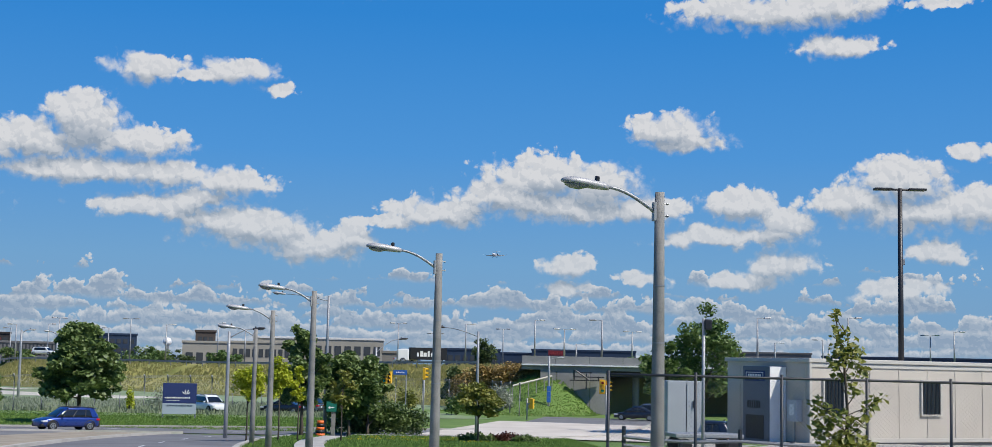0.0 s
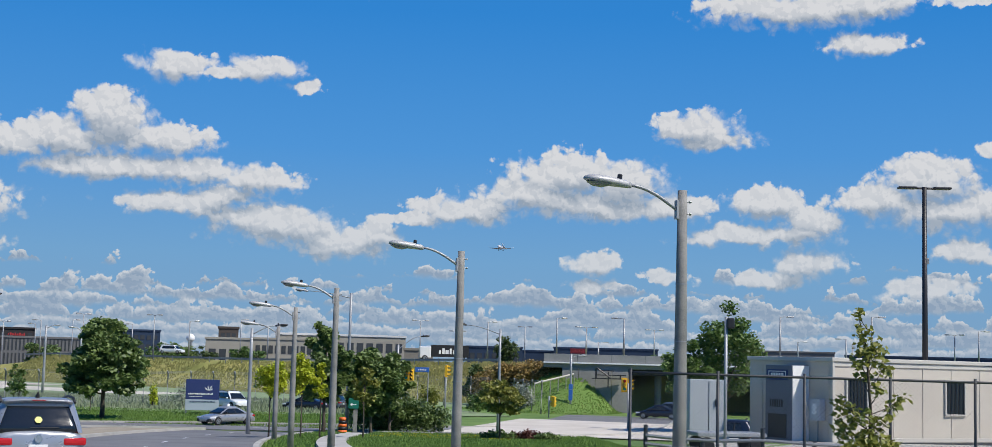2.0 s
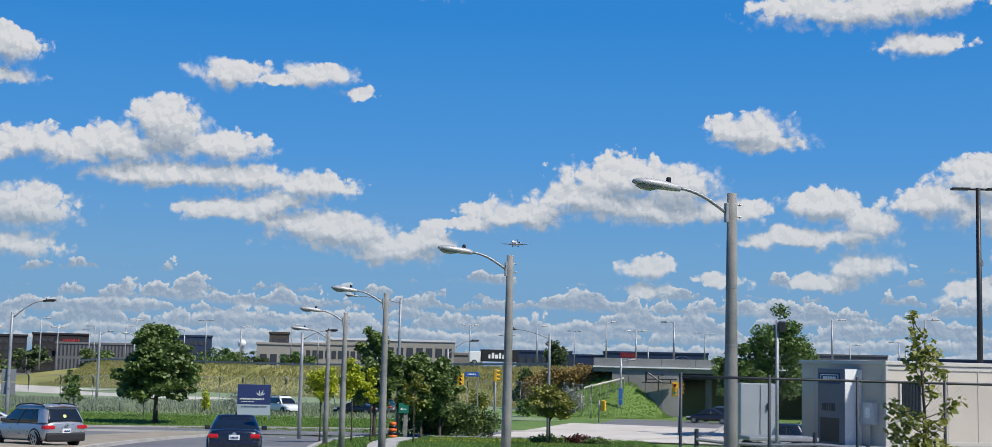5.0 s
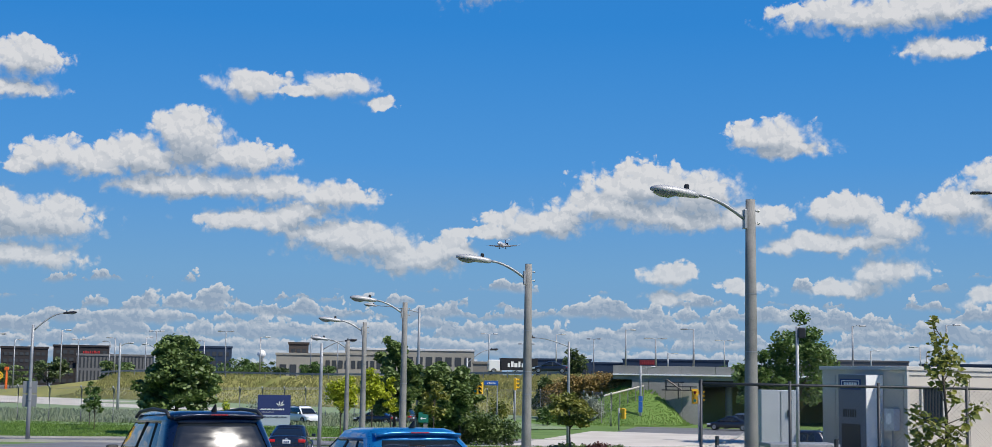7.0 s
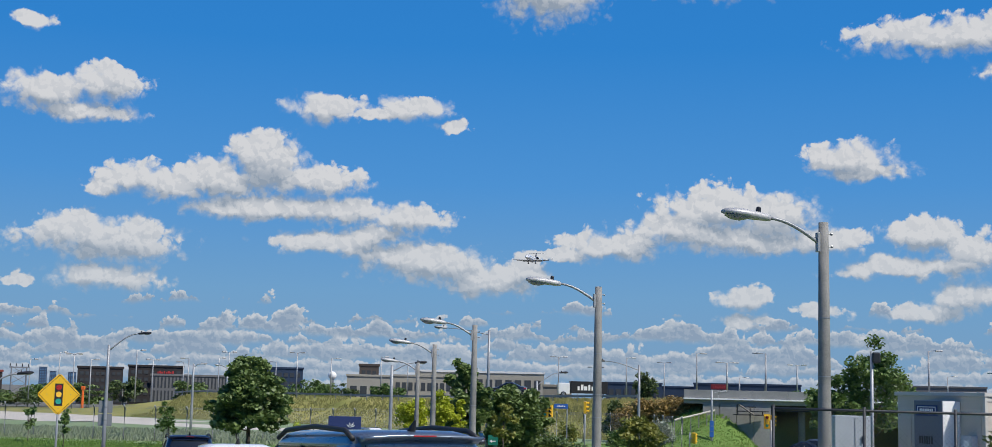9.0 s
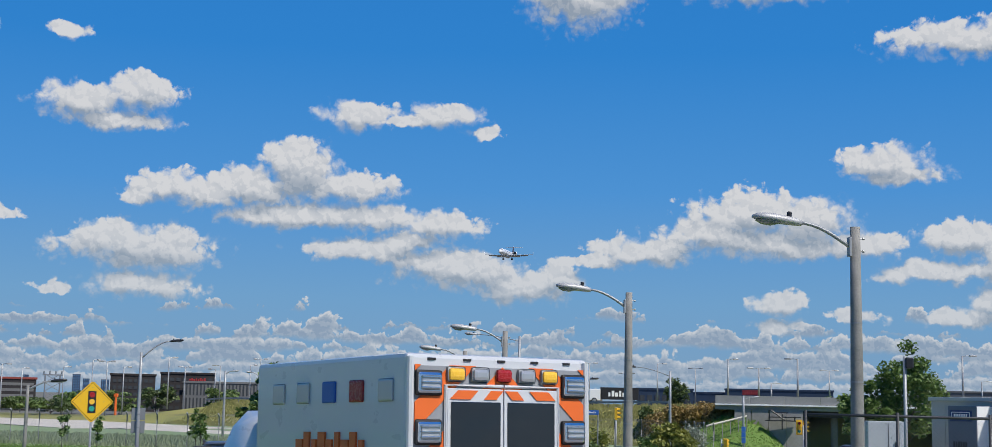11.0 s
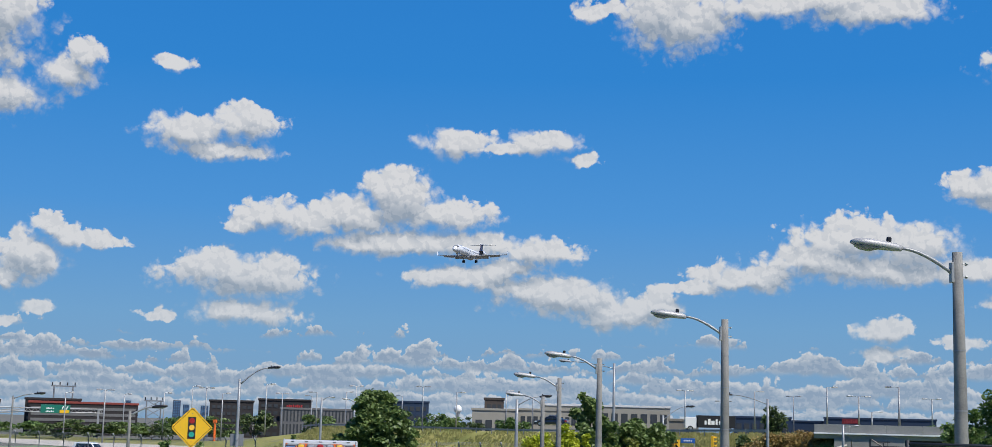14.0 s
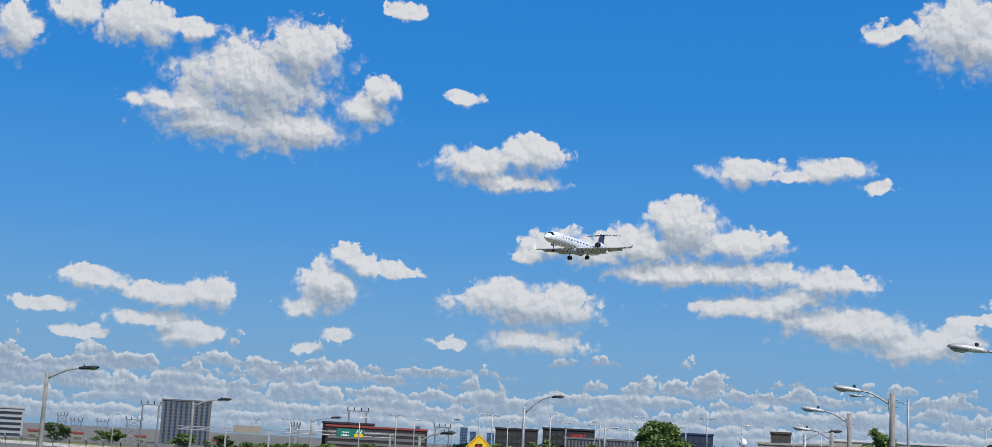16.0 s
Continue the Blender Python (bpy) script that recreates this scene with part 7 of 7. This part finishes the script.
def airliner():
    """A regional jet with rear engines and a T-tail, nose along -y."""
    ob = thing("airliner", 0, 1462, 122, 0, "white twin-engine regional jet airliner landing with its wheels down", "airplane")
    bm = bmesh.new()
    rings = []
    for y, r, dz in ((-16.1, 0.06, -0.42), (-15.8, 0.36, -0.38), (-15.2, 0.66, -0.28), (-14.2, 0.98, -0.14), (-12.9, 1.24, -0.03), (-11.4, 1.345, 0), (-6, 1.345, 0), (0, 1.345, 0), (6, 1.345, 0), (9, 1.3, 0.05), (11.5, 1.1, 0.22), (13.6, 0.72, 0.48), (15.2, 0.34, 0.66), (15.9, 0.1, 0.72)):
        rings.append([(r * math.cos(a), y, dz + r * math.sin(a)) for a in [2 * math.pi * k / 24 for k in range(24)]])
    fus = part("fuselage", fixed(loft(bm, rings)), PLANE_WHITE, ob, "", True)
    bm = bmesh.new()
    for k, (a0, a1) in enumerate(((24, 43), (45, 66), (68, 89), (91, 112), (114, 135), (137, 156))):
        quad = []
        for y, r, dz, lift in ((-14.55, 0.90, -0.175, 0.03), (-13.75, 1.09, -0.10, 0.03)):
            quad.append([((r + lift) * math.cos(radians(a)), y, dz + (r + lift) * math.sin(radians(a))) for a in (a0, (a0 + a1) / 2, a1)])
        loft(bm, quad, close=False, cap=False)
    part("cockpit_window", bm, CARGLASS, fus, "black cockpit windows")
    first = None
    for s in (-1, 1):
        for k in range(22):
            y = -10.6 + k * 0.81
            if first is None:
                bm = bmesh.new()
                box(bm, 0.03, 0.27, 0.36, 0, 0, -0.18, 0.008)
                first = part("cabin_window", bm, CARGLASS, fus, "dark cabin window")
                first.matrix_local = pose(s * 1.315, y, 0.33)
            else:
                share("cabin_window", first.data, fus, pose(s * 1.315, y, 0.33))
    for s in (-1, 1):
        bm = bmesh.new()
        rings = [airfoil(c, t, s * x, y, z) for x, y, z, c, t in ((0.0, -2.9, -1.05, 5.6, 0.13), (1.3, -2.3, -1.02, 5.0, 0.13), (4.0, -0.6, -0.85, 3.5, 0.12), (8.0, 1.2, -0.58, 2.4, 0.11), (11.1, 2.6, -0.35, 1.5, 0.10))]
        wing = part("wing", fixed(loft(bm, rings)), PLANE_GREY, ob, "", True)
        bm = bmesh.new()
        rings = []
        for q, (dx, dz, y, c) in enumerate(((0, 0, 2.6, 1.5), (0.35, 0.35, 2.95, 1.2), (0.55, 1.25, 3.5, 0.7))):
            rings.append([(s * (11.1 + dx + e * 0.05), y + f * c, -0.35 + dz) for e, f in ((0, 0), (1, 0.3), (0.6, 0.7), (0, 1), (-0.6, 0.7), (-1, 0.3))])
        loft(bm, rings)
        part("winglet", fixed(bm), PLANE_WHITE, wing, "upturned white winglet")
        bm = bmesh.new()
        m = Matrix.Translation((s * 3.6, 2.7, -0.95)) @ Matrix.Rotation(radians(-28), 4, "X")
        box(bm, 4.0, 1.3, 0.1, 0, 0.5, -0.05, 0.03, m)
        m = Matrix.Translation((s * 7.6, 3.2, -0.68)) @ Matrix.Rotation(radians(s * -4), 4, "Y") @ Matrix.Rotation(radians(-26), 4, "X")
        box(bm, 3.4, 0.8, 0.08, 0, 0.3, -0.04, 0.02, m)
        part("flap", bm, PLANE_GREY, wing, "lowered flaps")
        for fx in (3.2, 5.6, 8.2):
            bm = bmesh.new()
            tube(bm, [(s * fx, 0.6 + fx * 0.2, -1.12 + fx * 0.06), (s * fx, 2.0 + fx * 0.16, -1.2 + fx * 0.06), (s * fx, 3.4 + fx * 0.1, -1.25 + fx * 0.06)], [0.06, 0.17, 0.05], 8)
            part("flap_fairing", bm, PLANE_GREY, wing)
        # engine on the rear fuselage
        bm = bmesh.new()
        ex, ez = s * 2.2, 0.72
        tube(bm, [(ex, 6.6, ez), (ex, 6.75, ez), (ex, 7.6, ez), (ex, 9.4, ez), (ex, 10.4, ez)], [0.66, 0.74, 0.80, 0.70, 0.50], 20, cap=False)
        eng = part("engine", fixed(bm), PLANE_WHITE, ob, "white engine nacelle", True)
        bm = bmesh.new()
        disc(bm, 0.66, Matrix.Translation((ex, 6.9, ez)), 20, 0.05)
        part("fan", bm, BLACK, eng, "dark intake fan")
        bm = bmesh.new()
        tube(bm, [(ex, 6.56, ez), (ex, 6.72, ez)], [0.70, 0.755], 20, cap=False)
        part("intake_lip", bm, CHROME, eng, "bright intake lip")
        bm = bmesh.new()
        box(bm, 1.2, 2.4, 0.22, s * 1.4, 8.2, 0.55, 0.05)
        part("pylon", bm, PLANE_WHITE, eng)
        # tailplane halves
        bm = bmesh.new()
        rings = [airfoil(c, 0.09, s * x, y, z) for x, y, z, c in ((0.0, 14.0, 4.15, 2.5), (2.0, 14.7, 4.12, 1.9), (4.27, 15.5, 4.08, 1.2))]
        part("tailplane", fixed(loft(bm, rings)), PLANE_WHITE, ob, "", True)
        # main gear
        bm = bmesh.new()
        tube(bm, [(s * 2.05, 1.2, -0.9), (s * 2.05, 1.35, -2.55)], [0.16, 0.11], 8)
        tube(bm, [(s * 1.2, 1.2, -1.0), (s * 2.05, 1.3, -1.9)], 0.07, 6)
        leg = part("main_gear", bm, PLANE_GREY, ob, "main landing gear leg")
        for wx in (-0.24, 0.24):
            bm = bmesh.new()
            tube(bm, [(s * 2.05 + wx - 0.13, 1.35, -2.6), (s * 2.05 + wx + 0.13, 1.35, -2.6)], 0.46, 16)
            part("tyre", bm, TYRE, leg, "black tyre")
    bm = bmesh.new()
    sect = []
    for y, c, z, t in ((10.9, 4.2, 0.9, 0.17), (11.9, 3.6, 2.3, 0.14), (12.9, 3.0, 3.8, 0.12), (13.3, 2.8, 4.3, 0.1)):
        sect.append([(e * t, y + f * c, z) for e, f in ((0, 0), (0.8, 0.1), (1, 0.35), (0.5, 0.75), (0, 1), (-0.5, 0.75), (-1, 0.35), (-0.8, 0.1))])
    part("fin", fixed(loft(bm, sect)), PLANE_DARK, ob, "dark liveried tail fin", True)
    bm = bmesh.new()
    tube(bm, [(0, 12.9, 4.22), (0, 13.7, 4.25), (0, 16.7, 4.2)], [0.1, 0.22, 0.05], 10)
    part("tail_bullet", bm, PLANE_WHITE, ob, "", True)
    bm = bmesh.new()
    tube(bm, [(0, -11.7, -1.2), (0, -11.9, -2.5)], [0.12, 0.08], 8)
    leg = part("nose_gear", bm, PLANE_GREY, ob, "nose landing gear leg")
    for wx in (-0.2, 0.2):
        bm = bmesh.new()
        tube(bm, [(wx - 0.09, -11.9, -2.62), (wx + 0.09, -11.9, -2.62)], 0.32, 14)
        part("tyre", bm, TYRE, leg, "black tyre")
    for s in (-1, 1):
        bm = bmesh.new()
        box(bm, 0.05, 1.3, 0.5, s * 0.35, -11.7, -1.75, 0.02)
        part("gear_door", bm, PLANE_WHITE, ob)
    bm = bmesh.new()
    tube(bm, [(0, -4.2, -0.95), (0, -2.5, -1.2), (0, 2.6, -1.2), (0, 5.0, -0.9)], [0.5, 0.95, 0.95, 0.4], 14)
    part("belly_fairing", bm, PLANE_GREY, ob, "", True)
    return ob


plane = airliner()
plane.scale = (1.13, 1.16, 1.13)


# ---------------------------------------------------------------- what moves
def drive(car_ob, ln, rows, lift=0.0, level=None):
    """Keys a car whose rear bumper passes those (t, x, y), nose along its way."""
    pts = [(t, Vector((x, y))) for t, x, y in rows]
    keys = []
    if pts[0][0] > 0:
        d = (pts[1][1] - pts[0][1]).normalized()
        keys.append((0.0, pts[0][1] - d * 9.0 * pts[0][0]))
    keys += pts
    if keys[-1][0] < 16:
        d = (keys[-1][1] - keys[-2][1]).normalized()
        keys.append((16.0, keys[-1][1] + d * 0.5))
    out = []
    for i, (t, p) in enumerate(keys):
        a, b = keys[max(i - 1, 0)], keys[min(i + 1, len(keys) - 1)]
        d = b[1] - a[1]
        d = d.normalized() if d.length > 0.01 else Vector((0, 1))
        c = p + d * ln / 2
        z0, z1 = (level, level) if level is not None else (height(*(c - d * 1.3)), height(*(c + d * 1.3)))
        pitch = math.degrees(math.atan2(z1 - z0, 2.6))
        out.append((t, pose(c.x, c.y, (z0 + z1) / 2 + lift, 0, 0, math.degrees(math.atan2(-d.x, d.y))) @ pose(0, 0, 0, pitch)))
    walk(car_ob, out)


def motions():
    walk(clouds, [(t, pose(0, 0, EYE, 0, 0, -0.066 * t)) for t in (0, 8, 16)])
    # seconds, azimuth, height angle, distance, heading
    flight = [(0, -0.024, 4.544, 1570.9, 6.2), (2, -0.711, 4.734, 1416.6, 6.14), (4, -1.61, 4.948, 1262.3, 5.98), (6, -2.766, 5.193, 1107.9, 5.69), (8, -4.257, 5.485, 953.6, 5.3), (10, -6.222, 5.852, 799.2, 4.79), (12, -8.933, 6.347, 644.8, 4.18), (14, -13.026, 7.091, 490.4, 3.44), (15, -16.065, 7.644, 413.2, 3.04), (16, -20.399, 8.428, 336.0, 2.6)]
    walk(plane, [(t, Matrix.Translation((0, 0, EYE)) @ pose(d * math.sin(radians(a)) * math.cos(radians(e)), d * math.cos(radians(a)) * math.cos(radians(e)), d * math.sin(radians(e)), 0, 0, -hd) @ pose(0, 0, 0, 1.5)) for t, a, e, d, hd in flight])
    drive(silver_suv, 4.5, [(0, 6.4, 8.8), (0.25, 3.4, 10.8), (0.5, 0.85, 12.9), (1.0, -3.2, 17.2), (1.5, -6.4, 21.4), (2.0, -9.2, 26.8), (2.5, -11.3, 32.0), (3.0, -12.9, 37.2), (3.5, -14.3, 42), (4.0, -14.7, 45.4), (4.6, -16.6, 49.5), (5.3, -21.5, 54.5), (6.2, -30, 57), (8, -48, 60), (16, -130, 66)])
    drive(black_sedan, 4.85, [(2.0, 6.6, 9.2), (2.5, 1.9, 12.6), (3.0, -2.2, 19.2), (3.5, -5.4, 27.6), (4.0, -7.7, 33.2), (5.0, -11.0, 46), (6.0, -13.0, 57), (6.5, -13.4, 60.5), (7.0, -13.6, 63), (8.0, -14.2, 67), (9.5, -15.2, 77), (11, -14.6, 92), (12.5, -8, 103), (14, 1, 108), (16, 8, 125)])
    drive(navy_suv, 4.7, [(5.5, 6.8, 8.0), (6.0, 2.9, 9.6), (6.5, -1.25, 13.4), (7.0, -5.4, 20.6), (7.5, -8.4, 25.8), (8.0, -10.7, 30.4), (8.5, -13.2, 38), (9.0, -15.9, 46.5), (9.6, -19, 52), (10.4, -26, 56), (12, -44, 60), (16, -110, 66)])
    drive(blue_hatch, 4.2, [(6.0, 6.2, 8.8), (6.5, 2.0, 12.4), (7.0, -1.9, 18.0), (7.5, -5.1, 26.8), (8.0, -8.4, 37.5), (8.5, -10.8, 46), (9.0, -12.4, 53), (10, -13.8, 62), (11.5, -15.0, 74), (13, -14.6, 90), (14.5, -8, 103), (16, 1, 108)])
    drive(white_car, 4.5, [(7.4, 7.0, 6.2), (7.7, 2.8, 8.7), (8.0, -0.85, 11.7), (8.5, -4.7, 18.4), (9.0, -7.6, 25.2), (9.5, -10.0, 31), (10.2, -13.4, 40), (11, -17, 49.5), (12, -25, 56), (13, -36, 58), (16, -78, 63)])
    drive(grey_suv, 4.7, [(8.2, 5.4, 6.6), (8.6, 1.4, 9.6), (9.0, -2.2, 14.0), (9.5, -6.0, 20.5), (10.2, -9.6, 29), (11, -12.8, 38), (12, -16.5, 49), (13, -26, 56), (14, -38, 58), (16, -64, 61)])
    drive(medic, 6.6, [(10.2, 6.5, 8.0), (10.7, 0.8, 12.0), (11.1, -2.7, 15.7), (11.5, -5.15, 18.85), (12.0, -7.58, 23.2), (12.5, -9.54, 27.8), (13.0, -11.25, 32.5), (13.5, -13.1, 38.2), (14.0, -14.7, 43), (14.6, -17, 48.5), (15.3, -23, 54), (16, -32, 57)])
    drive(cobalt_suv, 4.5, [(0, -29.3, 102.2), (0.4, -32.2, 99.4), (0.8, -35.4, 96.2), (1.3, -39.5, 91.5), (2.2, -47, 84), (5, -66, 70), (16, -140, 60)])
    drive(taxi, 4.6, [(0, -7.5, 118), (0.5, -12.0, 118), (1.0, -15.8, 117), (1.5, -19.0, 114.9), (2.0, -21.5, 112), (2.5, -23.8, 108.9), (3.0, -25.9, 105.5), (3.5, -27.9, 101.9), (4.0, -30.4, 98.6), (4.6, -34.2, 95.3), (5.5, -42, 92), (7, -56, 90), (16, -140, 84)])
    for c, ln, x0, y0, vx, vy in ((highway_cars[0], 4.6, -14.5, 234, 26, -14),):
        n0 = Vector((vx, vy)).normalized()
        walk(c, [(t, pose(x0 + vx * t, y0 + vy * min(t, 4) if c is highway_cars[0] else y0 + vy * t * 0.5, 5.35, 0, 0, math.degrees(math.atan2(-n0.x, n0.y)))) for t in (0, 4, 8, 12, 16)])
    walk(highway_cars[3], [(t, pose(-95 + 12 * t, 292 - 3.6 * t, 5.35, 0, 0, -107)) for t in (0, 8, 16)])
    walk(highway_cars[4], [(t, pose(60 - 9 * t, 172, 5.62, 0, 0, 90)) for t in (0, 4, 8)] + [(16, pose(-12 - 20, 198, 5.62, 0, 0, 80))])
    walk(ramp_van, [(t, pose(190 * math.sin(radians(-38 + 0.72 * t)), 190 * math.cos(radians(-38 + 0.72 * t)), 0.03, 0, 0, -100)) for t in (0, 4, 8, 12, 16)])


motions()
